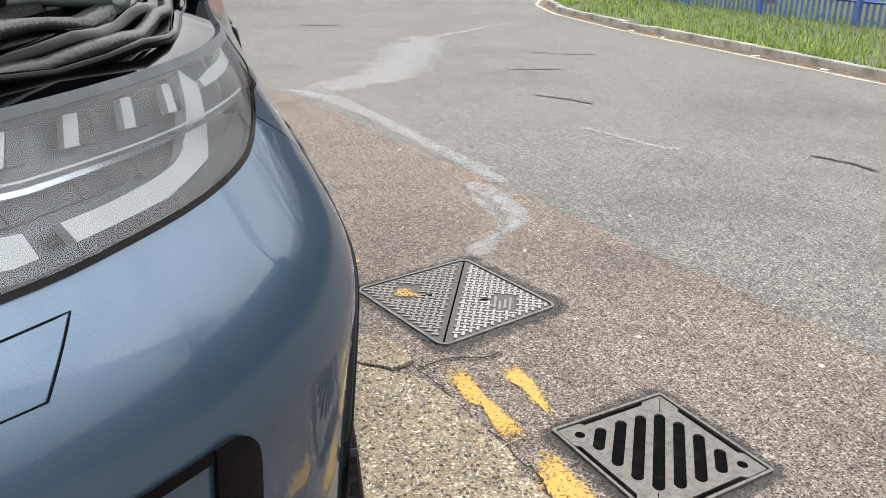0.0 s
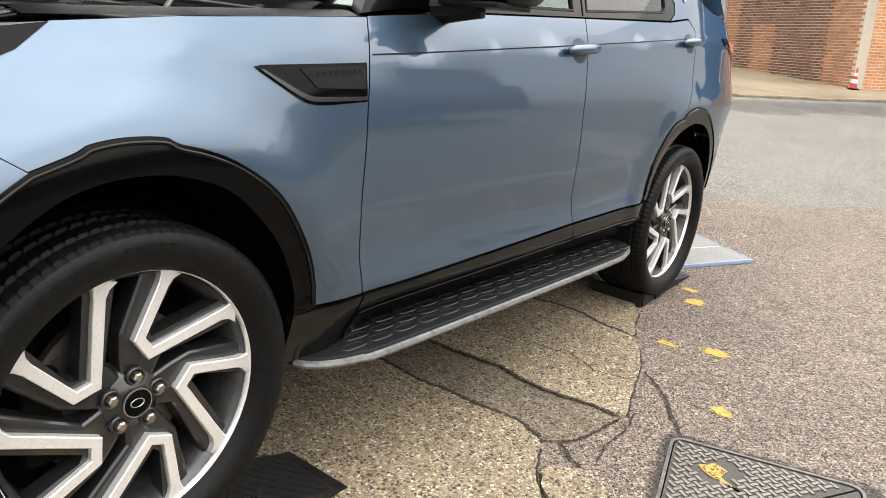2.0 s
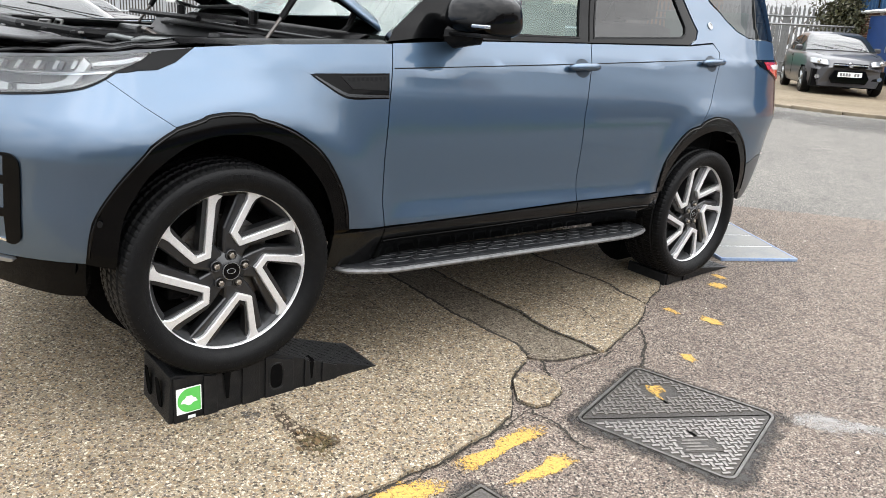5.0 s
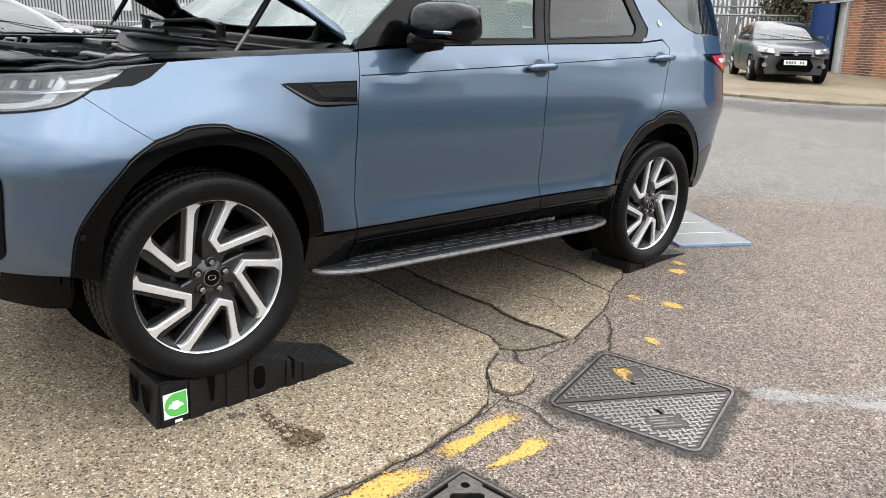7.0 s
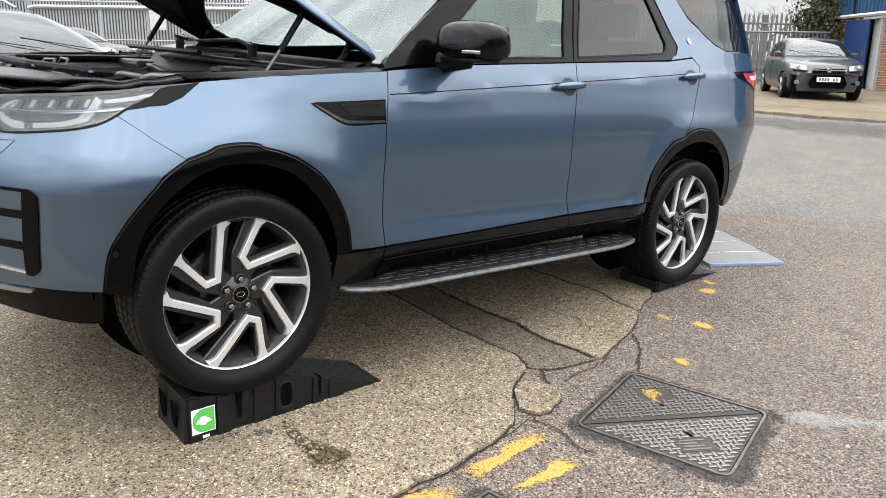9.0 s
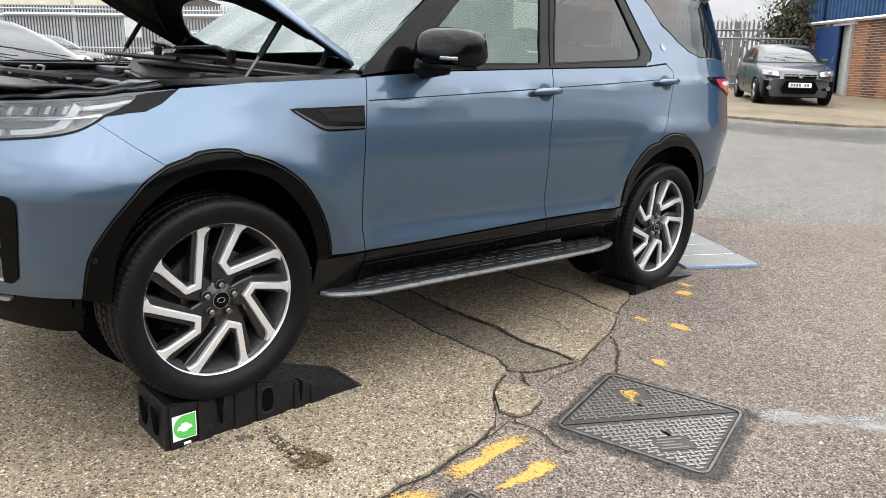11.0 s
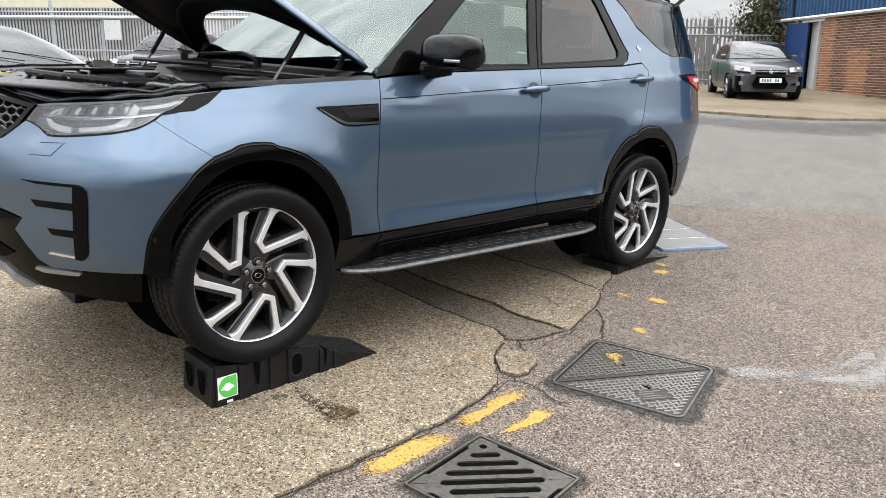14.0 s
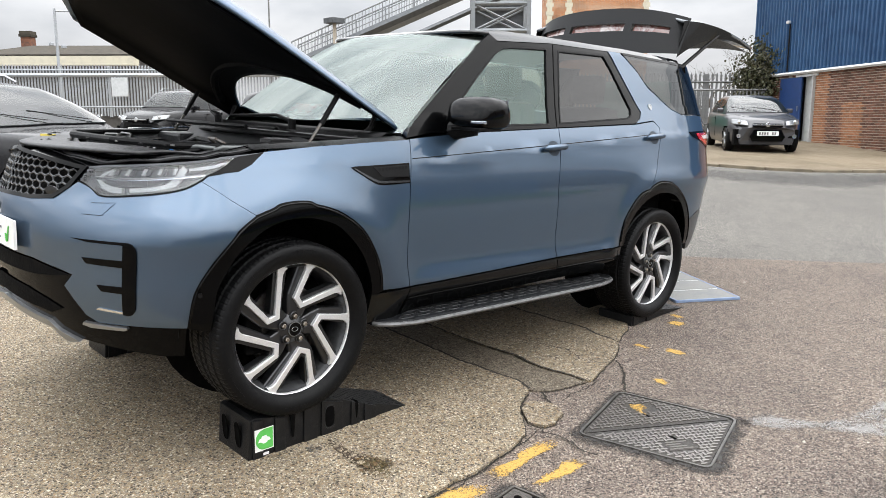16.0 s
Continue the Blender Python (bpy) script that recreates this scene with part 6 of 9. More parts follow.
part("gate_liner", sheet(lambda a, b: gate_point(a, 0.02 + 0.96 * b, 0.05 + 0.03 * math.sin(math.pi * b), 0.02), 16, 10), PLASTIC, gate)


def spoiler(a, b):
    x = 2 * a - 1
    return (x * 0.70, 3.36 + 0.14 * b - 0.06 * (1 - x * x) + 0.10 * abs(x) ** 6, 1.875 + 0.27 * b + 0.09 * b * (1 - abs(x) ** 2.5))


bm = bmesh.new()
NU, NV = 44, 12
g = [[bm.verts.new(spoiler(i / NU, j / NV)) for j in range(NV + 1)] for i in range(NU + 1)]
for i in range(NU):
    for j in range(NV):
        slot = j in (6, 7) and (3 <= i < 12 or 14 <= i < 30 or 32 <= i < 41)
        if not slot:
            bm.faces.new((g[i][j], g[i + 1][j], g[i + 1][j + 1], g[i][j + 1])).smooth = True
part("spoiler", bm, material("dark grey spoiler", (0.009, 0.0095, 0.0105), 0.45, spec=0.18, grain=(200, (0.013, 0.0135, 0.0145), 0.5, 0.7)), gate)
# strips added behind the slots to hold that painted reflection
for i0, i1 in ((3, 12), (14, 30), (32, 41)):
    part("slot_strip", sheet(lambda a, b: Vector(spoiler((i0 + (i1 - i0) * a) / 44, (6.1 + 1.8 * b) / 12)) + Vector((0, 0.03, 0)), 6, 2), SLOT_GLINT, gate)
for s in (1, -1):
    def gate_flank(a, b):
        x, y, z1 = gate_point(1.0, a)
        z0 = z1 - 0.237 * (1 - a) ** 2.2 - 0.03
        return (s * (x - 0.015 * b), y - 0.04 * b * (1 - a), z1 + (z0 - z1) * b)
    part("gate_side", sheet(gate_flank, 14, 4), GLOSS, gate)
    part("gate_strut", tube([(s * 0.64, 3.55, 1.75), (s * 0.64, 4.15, 2.08)], 0.014, 8), PLASTIC, gate)

# ---------------------------------------------------------------- iron covers in the pavement
def clip_poly(poly, a, b, c):
    """Keep the part of a convex outline where a*x + b*y <= c."""
    out = []
    for i in range(len(poly)):
        p, q = poly[i], poly[(i + 1) % len(poly)]
        fp, fq = a * p[0] + b * p[1] - c, a * q[0] + b * q[1] - c
        if fp <= 0:
            out.append(p)
        if fp * fq < 0:
            t = fp / (fp - fq)
            out.append((p[0] + (q[0] - p[0]) * t, p[1] + (q[1] - p[1]) * t))
    return out


def add_plate(bm, poly, z0, z1):
    if len(poly) < 3:
        return
    lo = [bm.verts.new((x, y, z0)) for x, y in poly]
    hi = [bm.verts.new((x, y, z1)) for x, y in poly]
    bm.faces.new(hi)
    for i in range(len(poly)):
        j = (i + 1) % len(poly)
        bm.faces.new((lo[i], lo[j], hi[j], hi[i]))


def rounded_square(half, r, n=5):
    out = []
    for cx, cy, a0 in ((half - r, half - r, 0), (r - half, half - r, 90), (r - half, r - half, 180), (half - r, r - half, 270)):
        out += [(cx + r * math.cos(radians(a0 + 90 * k / n)), cy + r * math.sin(radians(a0 + 90 * k / n))) for k in range(n + 1)]
    return out


def ring_between(outer, inner, z0, z1):
    bm = bmesh.new()
    n = len(outer)
    rows = [[bm.verts.new((*p, z)) for p in pts] for pts, z in ((outer, z0), (outer, z1), (inner, z1), (inner, z0))]
    for a, b in zip(rows, rows[1:]):
        for i in range(n):
            bm.faces.new((a[i], a[(i + 1) % n], b[(i + 1) % n], b[i]))
    bmesh.ops.recalc_face_normals(bm, faces=bm.faces)
    return bm


def soft_ring(outer, inner, parent, z=0.0078):
    """A stain that fades outwards."""
    bm = bmesh.new()
    lay = bm.verts.layers.float.new("thick")
    n = len(outer)
    rows = []
    for f, tk in ((0.0, 0.25), (0.35, 0.12), (0.7, -0.05), (1.0, -0.4)):
        row = []
        for i in range(n):
            a, b = inner[i], outer[i]
            v = bm.verts.new((a[0] + (b[0] - a[0]) * f, a[1] + (b[1] - a[1]) * f, z))
            v[lay] = tk
            row.append(v)
        rows.append(row)
    for r0, r1 in zip(rows, rows[1:]):
        for i in range(n):
            bm.faces.new((r0[i], r0[(i + 1) % n], r1[(i + 1) % n], r1[i]))
    bmesh.ops.recalc_face_normals(bm, faces=bm.faces)
    return part("damp_stain", bm, TAR, parent)


IRON_TREAD = material("cast iron tread", (0.20, 0.185, 0.168), 0.34, 0.6, grain=(35, (0.13, 0.118, 0.106), 0.4, 0.7), bump=(120, 0.3))
IRON_PLATE = material("cast iron plate", (0.036, 0.032, 0.028), 0.44, 0.25, grain=(50, (0.056, 0.050, 0.044), 0.45, 0.68), stain=(9, (0.06, 0.05, 0.04), 0.5, 0.7), bump=(140, 0.35))
IRON_EDGE = material("worn cast iron edge", (0.13, 0.122, 0.112), 0.36, 0.4, grain=(28, (0.06, 0.056, 0.05), 0.42, 0.66), bump=(120, 0.3))
cover = thing("manhole_cover", "square cast-iron cover in two triangles, worn raised tread", "manhole cover", ground_pose(0.957, 1.4535, 15.3, -0.006) @ pose(0, 0, 0, 0, 0, 45) @ Matrix.Diagonal((1.053, 0.965, 1, 1)) @ pose(0, 0, 0, 0, 0, -45))
soft_ring(rough_line([(x + 0.022, y - 0.022) for x, y in rounded_square(0.378, 0.10)], 9.0, 0.035, 2.2), rounded_square(0.305, 0.05), cover, 0.0125)
# black sheet close under the plates, painted as the shade in the gap
part("cover_gap_shade", extruded(rounded_square(0.31, 0.04), 0.0012, "Z"), GAP_SHADE, cover).location.z = 0.0108
part("frame", ring_between(rounded_square(0.306, 0.045), rounded_square(0.295, 0.036), 0.0, 0.019), IRON_EDGE, cover, "worn iron frame")
rng = random.Random(5)
for k, sign in enumerate((1, -1)):
    tri = rounded_square(0.290, 0.034)
    tri = clip_poly(tri, sign * 0.7071, -sign * 0.7071, -0.004)
    bm = bmesh.new()
    add_plate(bm, tri, 0.004, 0.0145)
    plate_half = part("cover_half", bm, IRON_PLATE, cover)
    bm = bmesh.new()
    for i in range(-16, 17):
        for j in range(-16, 16):
            u, w = i * 0.0262, (j + 0.5) * 0.0262
            x, y = (u - w) * 0.7071, (u + w) * 0.7071
            if max(abs(x), abs(y)) > 0.276 or sign * (x - y) > -0.026:
                continue
            px, py = -sign * x - 0.13, sign * y - 0.155
            if abs(px - py) < 0.115 and abs(px + py) < 0.068 or math.hypot(-sign * x - 0.085, sign * y - 0.085) < 0.026:
                continue
            a = radians(45 if (i + j) % 2 else -45)
            dx, dy = math.cos(a) * 0.0158, math.sin(a) * 0.0158
            nx, ny = -dy * 0.36, dx * 0.36
            add_plate(bm, [(x - dx - nx, y - dy - ny), (x + dx - nx, y + dy - ny), (x + dx + nx, y + dy + ny), (x - dx + nx, y - dy + ny)], 0.0140, 0.0188)
    tread = part("raised_tread", bm, IRON_WORN if k else IRON_TREAD, plate_half)
    tread["kind"] = "stuff"
    # key hole as a flat black plate, its shade only painted
    part("key_hole", box((-0.022, -0.007, 0.0145), (0.022, 0.007, 0.0152)), GAP_SHADE, plate_half).matrix_basis = pose(-0.085 if k == 0 else 0.085, 0.085 if k == 0 else -0.085, 0, 0, 0, -30)
    if k:
        pad = part("cast_panel", box((-0.085, -0.045, 0.0142), (0.085, 0.045, 0.0160)), IRON_PLATE, plate_half)
        for r in range(4):
            part("cast_letter_bar", box((-0.062 + 0.012 * (r % 2), -0.036 + r * 0.021, 0.0160), (0.058 - 0.02 * (r % 3), -0.026 + r * 0.021, 0.0176)), IRON_TREAD, pad)
        pad.matrix_basis = pose(0.13, -0.155, 0, 0, 0, 45)
bm = bmesh.new()
lay = bm.verts.layers.float.new("thick")
vs = [bm.verts.new((x, y, 0.0190)) for x, y in rough_line([(-0.20, 0.16), (-0.15, 0.20), (-0.11, 0.17), (-0.13, 0.13), (-0.09, 0.09), (-0.14, 0.10), (-0.18, 0.13)], 0.01, 0.008, 7)]
for v in vs:
    v[lay] = -0.02
bm.faces.new(vs)
part("paint_scrap", bm, YELLOW, cover)

IRON_GRID = material("brown-grey worn grate iron", (0.125, 0.114, 0.100), 0.30, 0.55, grain=(45, (0.075, 0.067, 0.058), 0.42, 0.66), stain=(11, (0.13, 0.12, 0.105), 0.5, 0.7), bump=(130, 0.35))
grate = thing("drain_grate", "square cast-iron road gully grate with diagonal slots", "drain grate", ground_pose(1.1165, 0.275, 7.2, -0.004))
GH = 0.2315
soft_ring(rough_line(rounded_square(0.29, 0.07), 9.0, 0.02, 4.1), rounded_square(0.228, 0.008), grate, 0.0105)
# shallow black sheet; the gully's depth and shade are put into its colour
part("gully_shade", box((-0.222, -0.222, 0.0092), (0.222, 0.222, 0.0104)), GAP_SHADE, grate)
part("frame", ring_between(rounded_square(GH, 0.008), rounded_square(GH - 0.010, 0.006), 0.0, 0.0195), IRON_GRID, grate)
r2 = math.sqrt(0.5)
# each side has a long notch against the frame
notch = 0.202
bm = bmesh.new()
slots = [(-0.177, 0.060), (-0.118, 0.120), (-0.059, 0.168), (0.0, 0.195), (0.059, 0.168), (0.118, 0.120), (0.177, 0.060)]
# across the slots runs (1, -1), along them (1, 1)
cuts = [-0.40] + [e for u, _ in slots for e in (u - 0.0178, u + 0.0178)] + [0.40]
core = [(-notch, -notch), (notch, -notch), (notch, notch), (-notch, notch)]
for i in range(0, len(cuts), 2):
    add_plate(bm, clip_poly(clip_poly(core, r2, -r2, cuts[i + 1]), -r2, r2, -cuts[i]), 0.0088, 0.0165)
for u, L in slots:
    col = clip_poly(clip_poly(core, r2, -r2, u + 0.0178), -r2, r2, -(u - 0.0178))
    add_plate(bm, clip_poly(col, r2, r2, -L), 0.0088, 0.0165)
    add_plate(bm, clip_poly(col, -r2, -r2, -L), 0.0088, 0.0165)
for sx in (1, -1):
    for sy in (1, -1):
        ear = [(0.12, notch), (0.2165, notch), (0.2165, 0.2165), (0.135, 0.2165)]
        ear2 = [(notch, 0.12), (0.2165, 0.135), (0.2165, notch), (notch, notch)]
        for e in (ear, ear2):
            pl = [(sx * x, sy * y) for x, y in e]
            add_plate(bm, pl if sx * sy > 0 else pl[::-1], 0.0088, 0.0165)
for u, L in slots:
    # rounded slot ends
    for e in (1, -1):
        for w in (1, -1):
            pt = [(L * e, w * 0.0178), ((L - 0.015) * e, w * 0.0178), ((L - 0.004) * e, w * 0.0105), (L * e, 0.0)]
            pl = [(v * r2 + (u + q) * r2, v * r2 - (u + q) * r2) for v, q in pt]
            add_plate(bm, pl if e * w < 0 else pl[::-1], 0.0088, 0.0164)
bmesh.ops.recalc_face_normals(bm, faces=bm.faces)
part("grid", bm, IRON_GRID, grate, "brown-grey worn iron grid")
for s in (1, -1):
    part("joint", box((-0.045, -0.0012, 0.0165), (0.045, 0.0012, 0.0169)), GAP_SHADE, grate).matrix_basis = pose(s * 0.177, s * 0.177, 0, 0, 0, 45)
for s in (1, -1):
    # black discs laid on the grid, painted shade for the key holes
    part("key_hole", lathe([(0.0166, 0.0), (0.0170, 0.015), (0.0166, 0.016)], 20, "Z"), GAP_SHADE, grate).location = (s * 0.168, -s * 0.168, 0)

# ---------------------------------------------------------------- ramps
RAMP = material("black moulded plastic", (0.0075, 0.0077, 0.0085), 0.38, spec=0.26, grain=(25, (0.018, 0.018, 0.018), 0.5, 0.75), bump=(260, 0.2))


def make_ramp(name, label, profile, width, rib_at, ovals, m, wedges=()):
    r = thing(name, label, "car ramp", m)
    part("ramp_body", extruded(profile, width - 0.012, "X", 0.003), RAMP, r).location.x = 0.006
    top = profile[1:-1]
    height = lambda y: float(np.interp(y, [p[0] for p in top], [p[1] for p in top]))
    for s in (0, 1):
        for y0, y1 in rib_at:
            h0, h1 = height(y0) - 0.004, height(y1) - 0.004
            x = width - 0.010 if s else 0.0
            part("side_rib", extruded([(y0 + 0.003, 0.0), (y0 + 0.006, h0), (y1 - 0.006, h1), (y1 - 0.003, 0.0)], 0.012, "X", 0.002), RAMP, r).location.x = x
        for y, z, ry, rz in ovals:
            # flat black plates on the sides: painted shade, nothing is cut out
            part("hand_hole", extruded([(y + ry * math.copysign(abs(math.cos(t)) ** 0.6, math.cos(t)), z + rz * math.copysign(abs(math.sin(t)) ** 0.8, math.sin(t))) for t in [2 * math.pi * k / 20 for k in range(20)]], 0.0016, "X"), GAP_SHADE, r).location.x = width + 0.0012 if s else -0.0028
    for y, w, low in wedges:
        h = height(y)
        for x in (-0.0028, width + 0.0012):
            # slots and notches are laid-on black pieces that paint the shade
            part("wedge_slot", extruded([(y - w, h - 0.003), (y + w, h - 0.003), (y + w * 0.35, low), (y - w * 0.35, low)], 0.0016, "X"), GAP_SHADE, r).location.x = x
        part("top_notch", extruded([(y - w, h - 0.010), (y + w, h - 0.010), (y + w, h + 0.0015), (y - w, h + 0.0015)], width * 0.16, "X"), GAP_SHADE, r).location.x = width * 0.84
    for y, z, ry, rz in ovals:
        ring = [(y + (ry + 0.006) * math.copysign(abs(math.cos(t)) ** 0.6, math.cos(t)), z + (rz + 0.006) * math.copysign(abs(math.sin(t)) ** 0.8, math.sin(t))) for t in [2 * math.pi * k / 20 for k in range(21)]]
        for x in (0.0, width):
            part("hole_rim", tube([(x, p, q) for p, q in ring], 0.0035, 6), RAMP, r)
    g = bmesh.new()
    for k in range(14):
        y = top[-1][0] - 0.03 - k * 0.032
        if y > top[0][0] + 0.30:
            for i in range(8):
                x = 0.032 + i * (width - 0.064) / 7
                d = 0.010 if (i + k) % 2 else -0.010
                z0, z1 = height(y - d) - 0.002, height(y + d) - 0.002
                q = [(x - 0.010 - 0.003, y - d, z0), (x - 0.010 + 0.003, y - d, z0), (x + 0.010 + 0.003, y + d, z1), (x + 0.010 - 0.003, y + d, z1)]
                lo = [g.verts.new(c) for c in q]
                hi = [g.verts.new((c[0], c[1], c[2] + 0.0034)) for c in q]
                g.faces.new(hi)
                for e in range(4):
                    g.faces.new((lo[e], lo[(e + 1) % 4], hi[(e + 1) % 4], hi[e]))
    bmesh.ops.recalc_face_normals(g, faces=g.faces)
    part("grip_tread", g, RAMP, r)["kind"] = "stuff"
    return r


front_profile = [(-0.240, 0.0), (-0.228, 0.188), (-0.205, 0.194), (-0.150, 0.180), (-0.06, 0.164), (0.05, 0.164), (0.13, 0.183), (0.19, 0.178), (0.40, 0.092), (0.62, 0.016), (0.655, 0.010), (0.655, 0.0)]
ribs = [(-0.225, -0.165), (-0.115, -0.055), (0.035, 0.115), (0.13, 0.26), (0.30, 0.36), (0.38, 0.46)]
ovs = [(0.180, 0.092, 0.026, 0.050)]
left_ramp = make_ramp("car_ramp", "black plastic car ramp with green sticker, wheel on it", front_profile, 0.275, ribs, ovs, ground_pose(-0.285, -0.005, 0, 0.012), ((-0.02, 0.014, 0.055), (0.335, 0.010, 0.040)))
for x in (0.075, 0.185):
    # end slots are black plates whose colour carries the shade
    part("end_slot", extruded([(x + 0.022 * math.copysign(abs(math.cos(t)) ** 0.6, math.cos(t)), 0.10 + 0.06 * math.copysign(abs(math.sin(t)) ** 0.7, math.sin(t))) for t in [2 * math.pi * k / 20 for k in range(20)]], 0.003, "Y"), GAP_SHADE, left_ramp).matrix_basis = pose(0, -0.2375, 0, 3.5, 0, 0)
stick = part("sticker", box((0.2775, -0.212, 0.040), (0.2787, -0.120, 0.142)), WHITE, left_ramp, "green and white sticker")
part("sticker_disc", extruded([(-0.164 + 0.044 * math.cos(t), 0.091 + 0.047 * math.sin(t)) for t in [math.pi / 2 + math.pi * k / 24 for k in range(25)]] + [(-0.124, 0.044), (-0.124, 0.138)], 0.0006, "X"), GREEN, stick).location.x = 0.2787
part("sticker_shape", extruded([(-0.197, 0.082), (-0.190, 0.096), (-0.182, 0.098), (-0.176, 0.108), (-0.156, 0.108), (-0.150, 0.098), (-0.142, 0.096), (-0.135, 0.082), (-0.150, 0.080), (-0.160, 0.072), (-0.172, 0.072), (-0.182, 0.080)], 0.0005, "X"), WHITE, stick).location.x = 0.2794
part("sticker_tag", box((0.2775, -0.172, 0.016), (0.2785, -0.144, 0.028), 0.0), WHITE, left_ramp)
make_ramp("car_ramp", "black plastic car ramp under the far front wheel", front_profile, 0.275, ribs, ovs, ground_pose(-1.90, -0.005, 0, 0.012), ((-0.02, 0.014, 0.055), (0.335, 0.010, 0.040)))
rear_profile = [(-0.205, 0.0), (-0.200, 0.070), (-0.185, 0.073), (-0.13, 0.056), (-0.06, 0.036), (0.03, 0.030), (0.11, 0.048), (0.17, 0.052), (0.42, 0.014), (0.50, 0.005), (0.50, 0.0)]
for x in (-0.30, -1.85):
    make_ramp("wheel_chock_ramp", "low black plastic ramp under a rear wheel", rear_profile, 0.285, [(-0.19, -0.12), (-0.02, 0.06)], [], ground_pose(x, 2.935, 0, 0.004))

# ---------------------------------------------------------------- folding board behind the rear wheel
PANEL = material("grey-blue plastic panel", (0.225, 0.225, 0.215), 0.6, spec=0.15, grain=(60, (0.19, 0.19, 0.185), 0.45, 0.7), stain=(5, (0.18, 0.19, 0.20), 0.5, 0.7))
BLUE_EDGE = material("pale blue plastic edge", (0.24, 0.31, 0.44), 0.5, spec=0.2, grain=(40, (0.14, 0.22, 0.42), 0.5, 0.7))
board = thing("folding_board", "grey folding plastic board with blue edges lying flat", "board", ground_pose(0.16, 4.015, 61.5, 0.005))
for k in range(4):
    part("board_panel", box((-0.565, 0.012 + 0.27 * k, 0.006), (-0.012, 0.268 + 0.27 * k, 0.020), 0.003), PANEL, board)
    part("hinge_strip", box((-0.56, 0.2685 + 0.27 * k, 0.007), (-0.02, 0.2815 + 0.27 * k, 0.018), 0.002), WHITE, board)
for lo, hi in (((-0.575, 0.0, 0.0), (0.0, 0.012, 0.022)), ((-0.012, 0.012, 0.0), (0.0, 1.09, 0.022)), ((-0.577, 0.012, 0.0), (-0.565, 1.09, 0.022)), ((-0.575, 1.09, 0.0), (0.0, 1.102, 0.022))):
    part("board_edge", box(lo, hi, 0.003), BLUE_EDGE, board)

# ---------------------------------------------------------------- weeds in a hole in the concrete
DRY = material("dry weed", (0.12, 0.09, 0.038), 0.8, grain=(60, (0.05, 0.05, 0.018), 0.45, 0.65), spread=0.5)
weed = thing("dry_weeds", "dry weeds, leaves and grit in a worn hole", "weed", ground_pose(0.365, 0.135, 0, 0.0215), kind="stuff")
bm = bmesh.new()
lay = bm.verts.layers.float.new("thick")
# spine of the hole, from the broad end to the thin tail
spine = [(0.07, 0.03, 0.03), (0.04, 0.02, 0.065), (0.0, 0.0, 0.085), (-0.045, -0.005, 0.07), (-0.10, -0.015, 0.05), (-0.16, -0.02, 0.042), (-0.22, -0.02, 0.034), (-0.29, -0.012, 0.022), (-0.34, -0.01, 0.010)]
rows = []
for k, (x, y, w) in enumerate(spine):
    row = []
    for q in (-1.0, -0.55, 0.0, 0.55, 1.0):
        n = noise.noise(Vector((x * 23, q * 2.1, 5)))
        v = bm.verts.new((x + 0.02 * n, y + q * w * (1 + 0.4 * n), 0.001))
        v[lay] = (0.16 if q == 0 else 0.06 if abs(q) < 0.9 else -0.3) if 0 < k < len(spine) - 1 else -0.3
        row.append(v)
    rows.append(row)
for r0, r1 in zip(rows, rows[1:]):
    for q in range(4):
        f = bm.faces.new((r0[q], r0[q + 1], r1[q + 1], r1[q]))
        f.normal_update()
        if f.normal.z < 0:
            f.normal_flip()
part("dirt", bm, patchy("soil and rust stain", (0.050, 0.034, 0.020), 0.95, 30, 0.38, 0.60), weed)
rng = random.Random(9)
bm = bmesh.new()
for k in range(170):
    x, y = rng.gauss(0.005, 0.045), rng.gauss(0.005, 0.035)
    a, L = rng.uniform(0, 6.28), rng.uniform(0.01, 0.035)
    h = rng.uniform(0.004, 0.016)
    add_tube(bm, [(x, y, 0.002), (x + 0.5 * L * math.cos(a), y + 0.5 * L * math.sin(a), h), (x + L * math.cos(a + 0.5), y + L * math.sin(a + 0.5), h * 0.4 + 0.002)], [0.0012, 0.001, 0.0005], 4)
part("stalks", bm, DRY, weed)
bm = bmesh.new()
for k in range(150):
    x = rng.uniform(-0.30, 0.08)
    y = -0.012 + rng.gauss(0.0, 0.018 + 0.05 * max(0.0, x + 0.15))
    r = rng.uniform(0.003, 0.0085)
    bmesh.ops.create_icosphere(bm, subdivisions=1, radius=r, matrix=Matrix.Translation((x, y, 0.003)) @ Matrix.Diagonal((1, rng.uniform(0.6, 1), 0.6, 1)))
part("grit", bm, material("tan loose stones", (0.30, 0.25, 0.18), 0.9, grain=(60, (0.17, 0.13, 0.09), 0.45, 0.65), spread=0.45), weed)
bm = bmesh.new()
for k in range(60):
    x, y, z = rng.gauss(0.005, 0.04), rng.gauss(0.005, 0.032), rng.uniform(0.003, 0.012)
    a, r = rng.uniform(0, 6.28), rng.uniform(0.005, 0.013)
    bm.faces.new([bm.verts.new((x + r * math.cos(a + t), y + 0.6 * r * math.sin(a + t), z + rng.uniform(-0.003, 0.005))) for t in (0, 1.3, 2.6, 3.9, 5.1)])
part("dead_leaves", bm, material("small brown leaf", (0.085, 0.050, 0.020), 0.8, spread=0.6), weed)
